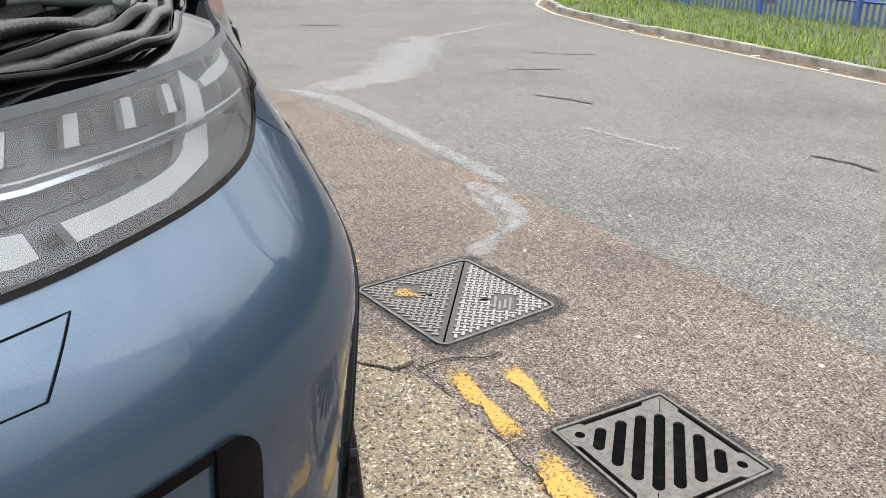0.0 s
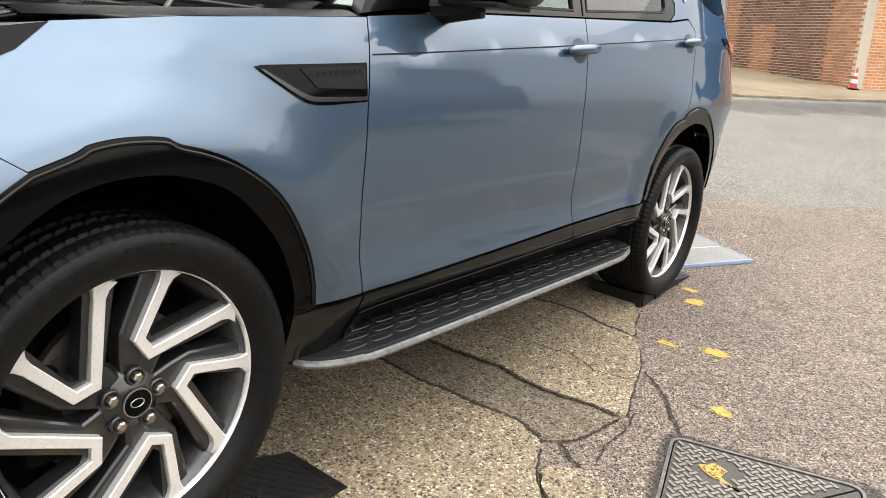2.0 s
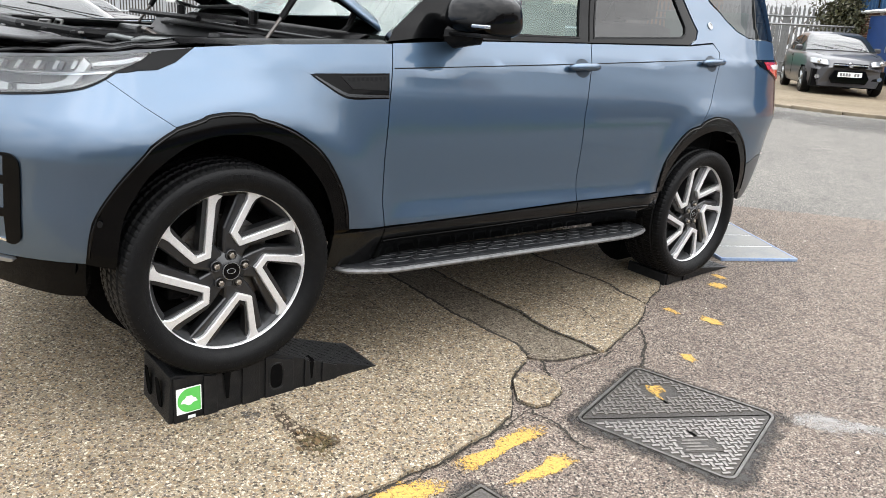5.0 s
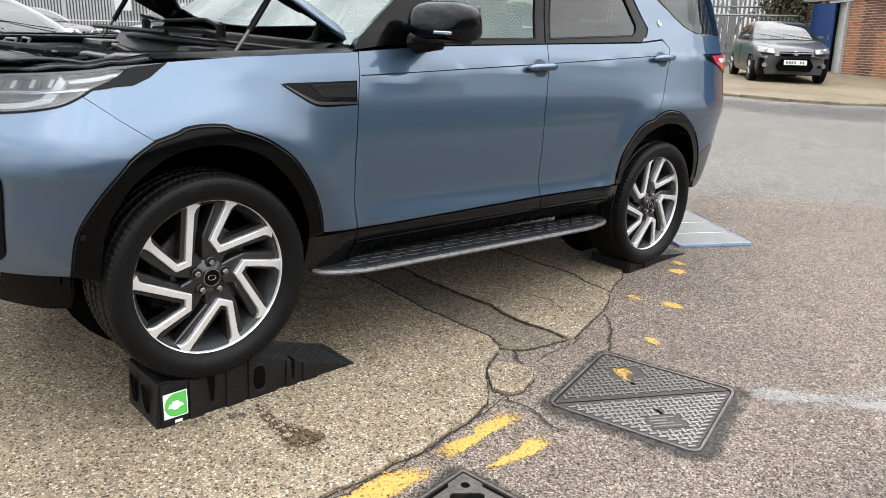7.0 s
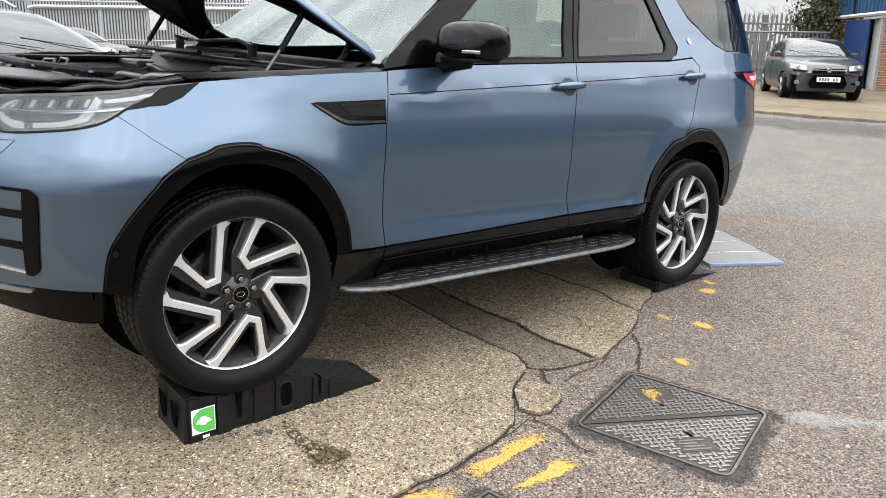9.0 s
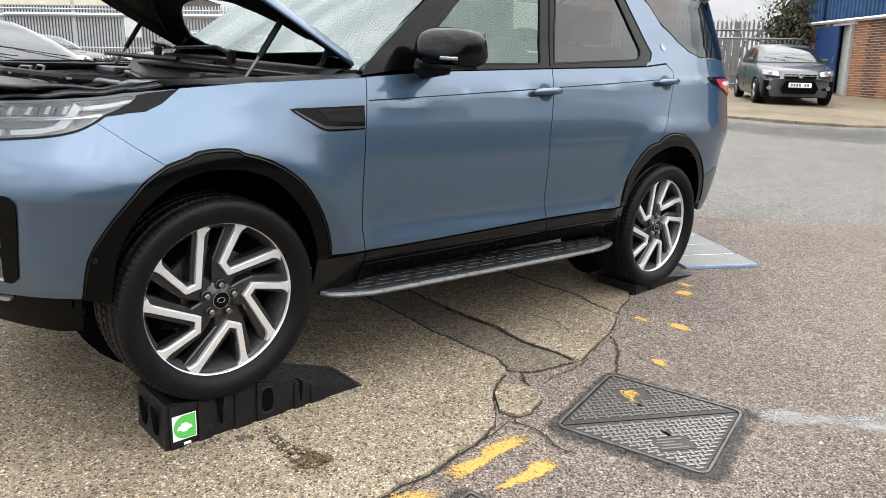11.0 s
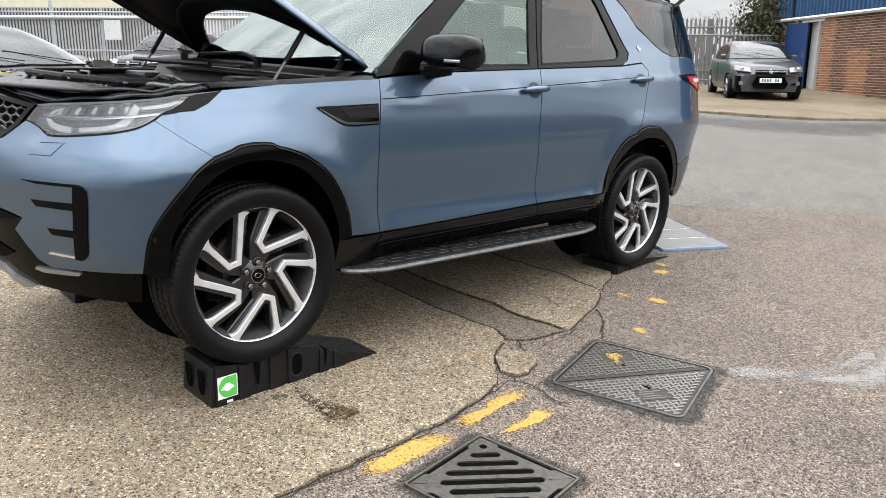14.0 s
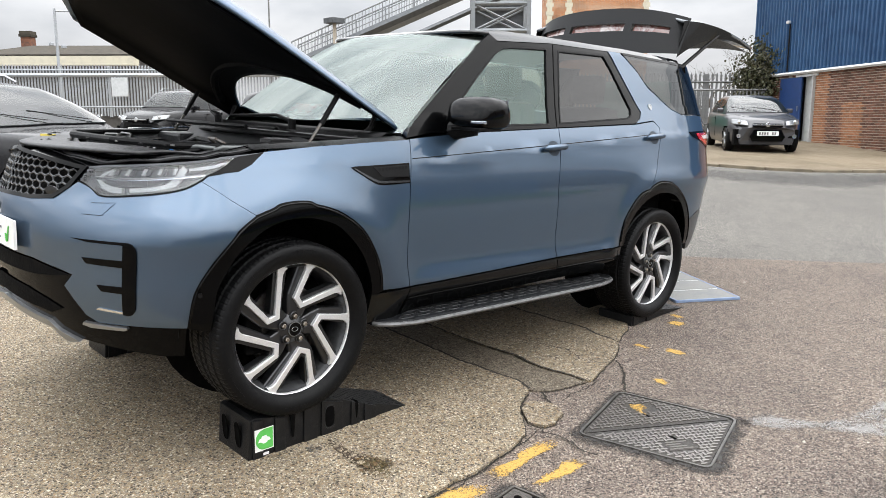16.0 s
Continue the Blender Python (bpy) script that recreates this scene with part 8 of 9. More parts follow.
def make_car(name, label, m, L, W, H, paint, wheel_r, belt, hood, screen, roof0, roof1, tail, badge=True, rails=False, pane=None):
    """A parked car, nose towards -y. belt, hood: heights; screen, roof0, roof1, tail: y of the glasshouse's corners."""
    c = thing(name, label, "car", m)
    hw, y0, y1 = W / 2, -L / 2, L / 2
    fy, ry = y0 + 0.19 * L, y1 - 0.20 * L
    def top(y):
        return smooth_lookup(y, [y0, y0 + 0.06 * L, y0 + 0.14 * L, screen, 0.2 * L, y1 - 0.12 * L, y1], [0.52 * H * 0.9, hood - 0.10, hood - 0.02, hood + 0.04, belt, belt + 0.03, belt - 0.06])
    def side(y):
        t = abs(2 * (y - y0) / L - 1)
        return hw * (1 - 0.20 * t**7 - 0.06 * t**3)
    def body(a, b):
        y = y0 + L * b
        t, s = top(y), side(y)
        endz = 1.0 if 0.02 < b < 0.98 else 0.9
        pts = [(-0.93 * s, 0.22), (-0.985 * s, 0.34), (-1.0 * s, 0.52), (-1.0 * s, 0.66), (-0.965 * s, t - 0.07), (-0.90 * s, t - 0.012), (-0.45 * s, t + 0.012), (0, t + 0.02)]
        pts = pts + [(-x, z) for x, z in reversed(pts[:-1])]
        i = a * (len(pts) - 1)
        k = min(int(i), len(pts) - 2)
        f = i - k
        x, z = pts[k][0] + (pts[k + 1][0] - pts[k][0]) * f, pts[k][1] + (pts[k + 1][1] - pts[k][1]) * f
        # the nose is rounded in plan and leans back above the bumper
        w = ease(-b, -0.16, 0.0)
        back = 0.30 * (abs(x) / hw) ** 3 + 0.16 * max(0.0, z - 0.52) + 0.10 * max(0.0, 0.36 - z)
        return (x, y + w * back, 0.22 + (z - 0.22) * endz)
    bm = sheet(body, 28, 56)
    dead = []
    for f in bm.faces:
        p = f.calc_center_median()
        for wy in (fy, ry):
            if math.hypot(p.y - wy, p.z - wheel_r) < wheel_r + 0.045 and abs(p.x) > hw * 0.6 and p.z < 0.78 * H * 0.6 + 0.2:
                dead.append(f)
                break
    bmesh.ops.delete(bm, geom=list(set(dead)), context="FACES")
    for b in (0.0, 1.0):
        loop = [bm.verts.new(body(k / 28, b)) for k in range(29)]
        bm.faces.new(loop)
    bmesh.ops.recalc_face_normals(bm, faces=bm.faces)
    part("body", bm, paint, c)
    part("underside", box((-hw * 0.86, y0 + 0.15, 0.20), (hw * 0.86, y1 - 0.15, 0.60)), LINER_SHADE, c)
    def cabin(a, b, off=0.0):
        y = screen + (tail - screen) * b
        z0 = top(y) - 0.02
        zr = smooth_lookup(y, [screen, (screen + roof0) / 2, roof0, (roof0 + roof1) / 2, roof1, tail], [z0, (z0 + H) / 2 + 0.03, H - 0.05, H, H - 0.06, top(tail) + 0.02])
        zr = max(zr, z0 + 0.002)
        s = side(y) * 0.90
        rise = (zr - z0) / max(0.01, H - belt)
        pts = [(-s, z0), (-s * (1 - 0.10 * rise), z0 + 0.45 * (zr - z0)), (-s * (1 - 0.20 * rise), z0 + 0.84 * (zr - z0)), (-s * (1 - 0.30 * rise), z0 + 0.97 * (zr - z0)), (-s * 0.35, zr), (0, zr + 0.008)]
        pts = pts + [(-x, z) for x, z in reversed(pts[:-1])]
        i = a * (len(pts) - 1)
        k = min(int(i), len(pts) - 2)
        f = i - k
        return Vector((pts[k][0] + (pts[k + 1][0] - pts[k][0]) * f, y, pts[k][1] + (pts[k + 1][1] - pts[k][1]) * f))
    part("cabin", sheet(lambda a, b: cabin(a, b), 30, 24), paint, c)
    span = tail - screen
    bs, br = 0.03, (roof0 - screen) / span * 0.88
    def glaze(nm, a0, a1, b0, b1, out, mat=SIDE_GLASS):
        gm = sheet(lambda a, b: cabin(a0 + (a1 - a0) * a, b0 + (b1 - b0) * b) + Vector(out), 12, 10)
        for f in gm.faces:
            f.normal_update()
            mid = f.calc_center_median()
            if f.normal.dot(mid - Vector((0, 0.3, 0.5))) < 0:
                f.normal_flip()
        part(nm, gm, mat, c)
    # dark sheets under the panes, painted in place of the shaded cabin
    backing = material(name + " cabin dark", (0.03, 0.032, 0.033), 0.6)
    part("windscreen_backing", sheet(lambda a, b: cabin(0.185 + 0.63 * a, bs + (br - bs) * b) + Vector((0, -0.004, 0.004)), 12, 8), backing, c)
    glaze("windscreen", 0.185, 0.815, bs, br, (0, -0.012, 0.012), pane or SCREEN_GLASS)
    for a0, a1, sg in ((0.015, 0.185, -1), (0.985, 0.815, 1)):
        for b0, b1 in ((br * 0.86, br + (1 - br) * 0.30), (br + (1 - br) * 0.34, br + (1 - br) * 0.66)):
            part("window_backing", sheet(lambda a, b: cabin(a0 + (a1 - a0) * a, b0 + (b1 - b0) * b) + Vector((sg * 0.004, 0, 0.002)), 6, 8), backing, c)
            glaze("side_window", a0, a1, b0, b1, (sg * 0.010, 0, 0.004))
    for s in (1, -1):
        for wy in (fy, ry):
            w = part("wheel", lathe([(-0.10, wheel_r * 0.62), (-0.10, wheel_r * 0.93), (-0.07, wheel_r), (0.07, wheel_r), (0.10, wheel_r * 0.93), (0.10, wheel_r * 0.66)], 32, "X"), RUBBER, c)
            w.location = (s * (hw - 0.115), wy, wheel_r)
            part("rim", lathe([(0.07, wheel_r * 0.62), (0.095, wheel_r * 0.66), (0.09, wheel_r * 0.60), (0.03, wheel_r * 0.5), (0.02, 0.0)], 32, "X"), LINER_SHADE, w).scale.x = s
            for k in range(5):
                t = radians(72 * k)
                part("spoke", tube([(s * 0.075, 0.03 * math.cos(t), 0.03 * math.sin(t)), (s * 0.088, wheel_r * 0.64 * math.cos(t), wheel_r * 0.64 * math.sin(t))], [0.045, 0.03], 6), SATIN, w)
        mir = part("door_mirror", box((s * (hw - 0.01) - 0.085, screen + 0.40, belt + 0.02), (s * (hw - 0.01) + 0.085, screen + 0.52, belt + 0.14), 0.035), paint, c)
        part("headlamp", sheet(lambda a, b: (s * (hw * (0.50 + 0.42 * a)), y0 + 0.10 + 0.28 * a * a + 0.11 * b - 0.02, hood - 0.235 + 0.03 * a + (0.10 + 0.07 * a - 0.05 * a * a) * b), 12, 6, 0.02), HEAD_LAMP, c, "clear headlamp")
        part("headlamp_lens", lathe([(0, 0.045), (0.02, 0.035), (0.026, 0.0)], 16, "X"), CHROME, c).matrix_basis = Matrix.Translation((s * hw * 0.74, y0 + 0.16, hood - 0.155)) @ pose(0, 0, 0, 0, 0, -90 + s * 15)
        part("fog_lamp", lathe([(0, 0.06), (0.02, 0.055), (0.02, 0.0)], 16, "X"), CHROME, c).matrix_basis = Matrix.Translation((s * hw * 0.74, y0 + 0.125, 0.43)) @ pose(0, 0, 0, 0, 0, -90 + s * 12)
        part("door_line", tube([(s * (side(0.05) + 0.001), 0.05, 0.36), (s * (side(0.05) + 0.001), 0.05, belt - 0.08)], 0.004, 4), LINER_SHADE, c)
        part("door_handle", box((s * (hw + 0.0) - 0.015, 0.12, belt - 0.13), (s * (hw + 0.0) + 0.015, 0.27, belt - 0.10), 0.008), paint, c)
    part("upper_grille", box((-hw * 0.40, y0 + 0.004, hood - 0.27), (hw * 0.40, y0 + 0.12, hood - 0.185), 0.015), GLOSS, c)
    for s in (1, -1):
        part("side_intake", extruded([(s * hw * 0.80, 0.47), (s * hw * 0.60, 0.43), (s * hw * 0.52, 0.34), (s * hw * 0.78, 0.36)], 0.10, "Y"), LINER_SHADE, c).location.y = y0 + 0.118
    part("grille_bar", box((-hw * 0.41, y0 - 0.006, hood - 0.235), (hw * 0.41, y0 + 0.010, hood - 0.212), 0.004), CHROME, c)
    part("lower_grille", extruded([(-hw * 0.36, 0.60), (hw * 0.36, 0.60), (hw * 0.47, 0.42), (hw * 0.40, 0.30), (-hw * 0.40, 0.30), (-hw * 0.47, 0.42)], 0.05, "Y", 0.008), GLOSS, c).location.y = y0 - 0.008
    plate = part("number_plate", box((-0.26, y0 - 0.034, 0.45), (0.26, y0 - 0.014, 0.56), 0.003), WHITE, c)
    for k in range(7):
        if k != 4:
            part("plate_bar", box((-0.215 + 0.062 * k, y0 - 0.037, 0.472), (-0.172 + 0.062 * k, y0 - 0.033, 0.538)), INK, plate)
    if badge:
        part("nose_badge", lathe([(0, 0.06), (0.012, 0.055), (0.014, 0.0)], 20, "X"), CHROME, c).matrix_basis = Matrix.Translation((0, y0 + 0.01, hood - 0.222)) @ pose(0, 0, 0, 0, 0, -90)
    part("bonnet_line", tube([(-hw * 0.62, y0 + 0.16, hood - 0.02), (-hw * 0.72, screen - 0.05, hood + 0.03)], 0.004, 4), LINER_SHADE, c)
    part("bonnet_line", tube([(hw * 0.62, y0 + 0.16, hood - 0.02), (hw * 0.72, screen - 0.05, hood + 0.03)], 0.004, 4), LINER_SHADE, c)
    if rails:
        for s in (1, -1):
            part("roof_rail", tube([(s * hw * 0.66, roof0 + 0.15, H - 0.02), (s * hw * 0.66, roof0 + 0.3, H + 0.05), (s * hw * 0.66, roof1 - 0.2, H + 0.05), (s * hw * 0.66, roof1 - 0.05, H - 0.02)], 0.014, 6), SATIN, c)
    for sx, ex in ((0.55, -0.15), (-0.05, -0.62)):
        part("wiper", tube([cabin(0.5 + 0.3 * sx, bs + 0.01) + Vector((0, -0.03, 0.02)), cabin(0.5 + 0.3 * ex, bs + 0.06) + Vector((0, -0.018, 0.012))], 0.0045, 5), PLASTIC, c)
    return c


GREY_PAINT = material("dark grey metallic paint", (0.058, 0.058, 0.062), 0.34, 0.4, coat=0.6, spec=0.3)
BLACK_PAINT = material("black car paint", (0.006, 0.006, 0.007), 0.25, 0.0, coat=0.25, spec=0.25)
DUSK_PAINT = material("dark brown car paint", (0.035, 0.030, 0.028), 0.35, 0.3, coat=0.35, spec=0.3)
head = lambda hx, hy: math.degrees(math.atan2(hx, -hy))
make_car("hatchback", "dark grey metallic hatchback parked nose out on the yard", ground_pose(-6.95, 19.55, head(0.593, -0.80), 0.04), 4.36, 1.82, 1.48, GREY_PAINT, 0.315, 0.98, 0.94, -0.98, -0.10, 1.10, 1.95, pane=clear_glass("bright windscreen", (0.6, 0.65, 0.64), 0.0, 2.0))
make_car("estate_car", "black estate car with roof rails parked alongside", ground_pose(-6.35, 0.35, head(0.85, 0.52), 0.02), 4.7, 1.84, 1.52, BLACK_PAINT, 0.33, 1.0, 0.98, -0.95, -0.05, 1.6, 2.2, rails=True)
make_car("compact_suv", "dark boxy compact SUV with pale bonnet parked nose out", ground_pose(-20.3, 9.0, head(0.50, -0.866), 0.0), 4.2, 1.80, 1.62, BLACK_PAINT, 0.34, 1.02, 1.0, -0.85, -0.25, 1.6, 2.0, rails=True)
make_car("saloon_car", "dark brown car parked by the palisade fence", ground_pose(-25.5, 6.3, head(0.80, 0.6), 0.0), 4.4, 1.8, 1.5, DUSK_PAINT, 0.32, 0.98, 0.95, -0.95, -0.1, 1.2, 2.0)

# ---------------------------------------------------------------- fence, station and footbridge behind the parked cars
WALL_GREY = material("dark low wall", (0.075, 0.070, 0.065), 0.9, grain=(6, (0.05, 0.047, 0.043), 0.45, 0.7), bump=(30, 0.4))
FA, FB = (-40.2, 3.8), (-22.5, 22.3)
low_wall = wall_block("low_wall", Vector(FA), (Vector(FB) - Vector(FA)).normalized(), 0.0, (Vector(FB) - Vector(FA)).length, 0.4, 1.62, 0.3, WALL_GREY, None)
tagged(low_wall, "low dark weathered wall behind the fence", "wall", kind="structure")
palisade("steel_palisade_fence", "grey galvanised palisade fence with pointed pales", (FA[0] + 0.1, FA[1] - 0.1), (FB[0] + 0.1, FB[1] - 0.1), 0.138, 2.25, GALV, 0.62, 0.072, 5.4, (0.18, 0.90))
fd = (Vector(FB) - Vector(FA)).normalized()
fang = math.degrees(math.atan2(fd.y, fd.x))
notice = part("notice_board", box((-0.36, -0.06, 0.0), (0.36, -0.03, 0.82), 0.01), material("pale notice", (0.55, 0.57, 0.58), 0.5, grain=(8, (0.45, 0.47, 0.48), 0.45, 0.7)), None)
tagged(notice, "pale grey notice board fixed to the palisade fence", "sign")
notice.matrix_basis = Matrix.Translation((-31.9, 11.72, 2.48)) @ pose(0, 0, 0, 0, 0, fang)
pipe = part("pipe_rail", tube([(-36.2, 7.6, 3.35), (-36.0, 7.8, 3.42), (-24.0, 20.3, 3.42)], 0.09, 8), GALV, None)
tagged(pipe, "grey steel pipe rail along the fence", "rail", kind="structure")

CREAM = material("cream fascia", (0.60, 0.56, 0.44), 0.6, grain=(2, (0.5, 0.47, 0.38), 0.45, 0.7))
SLATE = material("old slate", (0.062, 0.054, 0.043), 0.85, spec=0.15, grain=(3, (0.04, 0.037, 0.03), 0.45, 0.7), bump=(8, 0.6), spread=0.2)
# wall colour darkened to hold the shade under the station canopy
SHADED_WALL = material("station wall with canopy shade in its colour", (0.055, 0.050, 0.046), 0.85, grain=(2, (0.09, 0.082, 0.075), 0.45, 0.7))


def turned_box(lo, hi, at, ang, mat, name, parent, label=""):
    ob = part(name, box(lo, hi), mat, parent, label)
    ob.matrix_basis = Matrix.Translation(at) @ pose(0, 0, 0, 0, 0, ang)
    return ob


station = thing("station_building", "low station building with cream canopy fascia and slate roof", "building")
turned_box((-18, 0.0, 4.86), (8.6, 0.5, 5.45), (-52.2, 12.2, 0), 46, CREAM, "fascia", station)
turned_box((-18, 0.5, 0.8), (8.6, 4.0, 4.9), (-52.2, 12.2, 0), 46, SHADED_WALL, "wall", station)
roof = bmesh.new()
a, b = Vector((-66.5, 15.5)), Vector((-56.0, 26.4))
d = (b - a).normalized()
nn = Vector((-d.y, d.x))
for p0, z0, p1, z1 in ((-4.5, 6.2, 0.0, 7.25), (0.0, 7.25, 4.5, 6.2)):
    lo, hi = a + nn * p0, b + nn * p0
    lo2, hi2 = a + d * 3.0 + nn * p1, b - d * 3.0 + nn * p1
    if p0 >= 0:
        lo, hi, lo2, hi2 = a + d * 3.0 + nn * p0, b - d * 3.0 + nn * p0, a + nn * p1, b + nn * p1
    roof.faces.new([roof.verts.new((*q, z)) for q, z in ((lo, z0), (hi, z0), (hi2, z1), (lo2, z1))])
part("roof", roof, SLATE, station)
turned_box((0, -4.3, 0.8), (15, 4.3, 6.25), (a.x, a.y, 0), math.degrees(math.atan2(d.y, d.x)), SHADED_WALL, "house_wall", station)
chim = turned_box((-0.40, -0.4, 6.3), (0.40, 0.4, 8.2), (-66.7, 18.1, 0), 46, material("sooty chimney brick", (0.20, 0.085, 0.05), 0.9, grain=(3, (0.11, 0.06, 0.045), 0.45, 0.6)), "chimney", station)
turned_box((-0.50, -0.5, 8.1), (0.50, 0.5, 8.3), (0, 0, 0), 0, SLATE, "chimney_cap", chim)
turned_box((-0.46, -0.46, 8.3), (0.46, 0.46, 8.55), (0, 0, 0), 0, SLATE, "chimney_top", chim)
post = thing("lamp_post", "slim grey lamp post with cameras and a side arm", "lamp post")
part("pole", tube([(-36.5, 10.7, 1.0), (-36.5, 10.7, 6.6)], [0.09, 0.06], 8), GALV, post)
part("arm", tube([(-36.5, 10.7, 6.5), (-35.6, 11.6, 6.45)], 0.04, 6), GALV, post)
part("camera_box", box((-36.72, 10.4, 4.9), (-36.45, 10.55, 5.05), 0.03), GALV, post)
part("camera_box", box((-36.45, 10.85, 4.8), (-36.27, 11.05, 4.95), 0.03), GALV, post)
thin = thing("thin_mast", "thin grey mast beyond the fence", "mast")
part("pole", tube([(-37.0, 22.5, 1.0), (-37.0, 22.5, 12.0)], 0.05, 6), GALV_DARK, thin)

STAIR = material("grey painted footbridge steel", (0.23, 0.245, 0.255), 0.5, 0.2, grain=(4, (0.18, 0.19, 0.20), 0.45, 0.7))
# darker copy of the bridge steel, with shade put into its colour
STAIR_SHADE = material("footbridge steel darkened as shade", (0.09, 0.096, 0.102), 0.55, 0.2, grain=(4, (0.06, 0.065, 0.07), 0.45, 0.7))
bridge = thing("footbridge", "grey steel railway footbridge with railed stair and lattice tower", "footbridge")
s0, s1 = Vector((-36.9, 23.9, 4.75)), Vector((-29.3, 32.4, 9.6))
back = Vector((-1.45, 1.4, 0))
for k, o in enumerate((Vector((0, 0, 0)), back)):
    part("stringer", tube([s0 + o + Vector((0, 0, -0.1)), s1 + o + Vector((0, 0, -0.1))], 0.26, 4), STAIR if k else STAIR_SHADE, bridge)
    part("hand_rail", tube([s0 + o + Vector((0, 0, 1.25)), s1 + o + Vector((0, 0, 1.25))], 0.05, 6), STAIR, bridge)
    part("mid_rail", tube([s0 + o + Vector((0, 0, 0.75)), s1 + o + Vector((0, 0, 0.75))], 0.03, 6), STAIR, bridge)
    for i in range(58):
        p = s0.lerp(s1, i / 57) + o
        big = i % 9 == 0
        part("rail_post" if big else "baluster", tube([p, p + Vector((0, 0, 1.25))], 0.05 if big else 0.018, 4), STAIR, bridge)
for i in range(28):
    p = s0.lerp(s1, (i + 0.5) / 28)
    part("stair_tread", tube([p, p + back], 0.06, 4), STAIR_SHADE, bridge)
part("under_beam", tube([Vector((-31.5, 26.8, 5.5)), Vector((-26.6, 32.3, 8.7))], 0.16, 4), STAIR_SHADE, bridge)
part("landing_box", box((-35.6, 25.3, 7.05), (-34.7, 26.2, 7.35), 0.02), STAIR_SHADE, bridge)
part("landing_post", tube([(-35.2, 25.8, 3.5), (-35.2, 25.8, 7.05)], 0.12, 6), BRICK, bridge)
tA, tB = Vector((-27.5, 29.6, 0)), Vector((-25.3, 31.75, 0))
tower_back = Vector((-1.4, 1.35, 0))
for o in (Vector((0, 0, 0)), tower_back):
    for p in (tA, tB):
        q = p + o
        part("tower_column", tube([(q.x, q.y, 1.0), (q.x, q.y, 9.5)], 0.16, 4), STAIR, bridge)
    for z in (6.3, 7.75, 8.1):
        part("tower_beam", tube([tA + o + Vector((0, 0, z)), tB + o + Vector((0, 0, z))], 0.10 if z > 7 else 0.14, 4), STAIR, bridge)
    part("brace", tube([tA + o + Vector((0, 0, 6.3)), tB + o + Vector((0, 0, 7.75))], 0.06, 4), STAIR, bridge)
    part("brace", tube([tB + o + Vector((0, 0, 6.3)), tA + o + Vector((0, 0, 7.75))], 0.06, 4), STAIR, bridge)
part("deck_panel", sheet(lambda a, b: tA + (tB - tA) * a + tower_back * 1.1 + Vector((0, 0, 5.0 + 4.5 * b)), 2, 2), STAIR_SHADE, bridge)

tower = thing("brick_house", "orange brick house with pale stone quoins", "building")
hb = Vector((-33.2, 43.5))
hd = Vector((0.70, 0.71))
hw2 = wall_block("wall", hb, hd, 0.0, 7.2, 1.0, 15.0, 5.0, BRICK_LIGHT, tower)
for s in (0.0, 7.0, 1.4):
    for k in range(22):
        wd = 0.55 if k % 2 else 0.36
        p = hb + hd * (s - wd / 2)
        turned_box((0, -0.06, 8.0 + k * 0.30), (wd, 0.02, 8.29 + k * 0.30), (p.x, p.y, 0), math.degrees(math.atan2(hd.y, hd.x)), CREAM, "quoin", tower)
turned_box((-0.3, -0.3, 15.0), (7.5, 5.3, 15.3), (hb.x, hb.y, 0), math.degrees(math.atan2(hd.y, hd.x)), SLATE, "roof_edge", tower)

# ---------------------------------------------------------------- fence and growth beside the works
palisade("grey_palisade_fence", "weathered grey palisade fence beside the works", (-16.5, 22.3), (-9.7, 26.2), 0.15, 2.35, GALV_DARK, 0.055, 0.075, 3.0, (0.2, 0.85))
palisade("mesh_fence", "lower steel fence panel behind the hatchback", (-15.0, 20.6), (-9.0, 25.3), 0.13, 1.75, GALV_DARK, 0.055, 0.05, 2.5, (0.1, 0.97))
screen_net = part("green_net", sheet(lambda a, b: (-13.6 + 2.2 * a, 21.6 + 1.4 * a, gz(-12, 22, 0.5) + 1.5 * b + 0.04 * math.sin(9 * a)), 10, 6, 0.01), material("green shade net", (0.03, 0.16, 0.11), 0.8, grain=(20, (0.02, 0.11, 0.08), 0.45, 0.7)), None)
tagged(screen_net, "green shade net tied to the fence", "net")
BARK = material("grey-brown bark", (0.13, 0.105, 0.085), 0.9, grain=(14, (0.08, 0.065, 0.05), 0.45, 0.7), bump=(25, 0.8))
IVY = material("ivy leaf", (0.045, 0.050, 0.020), 0.55, grain=(6, (0.09, 0.075, 0.04), 0.45, 0.7), spread=0.4)


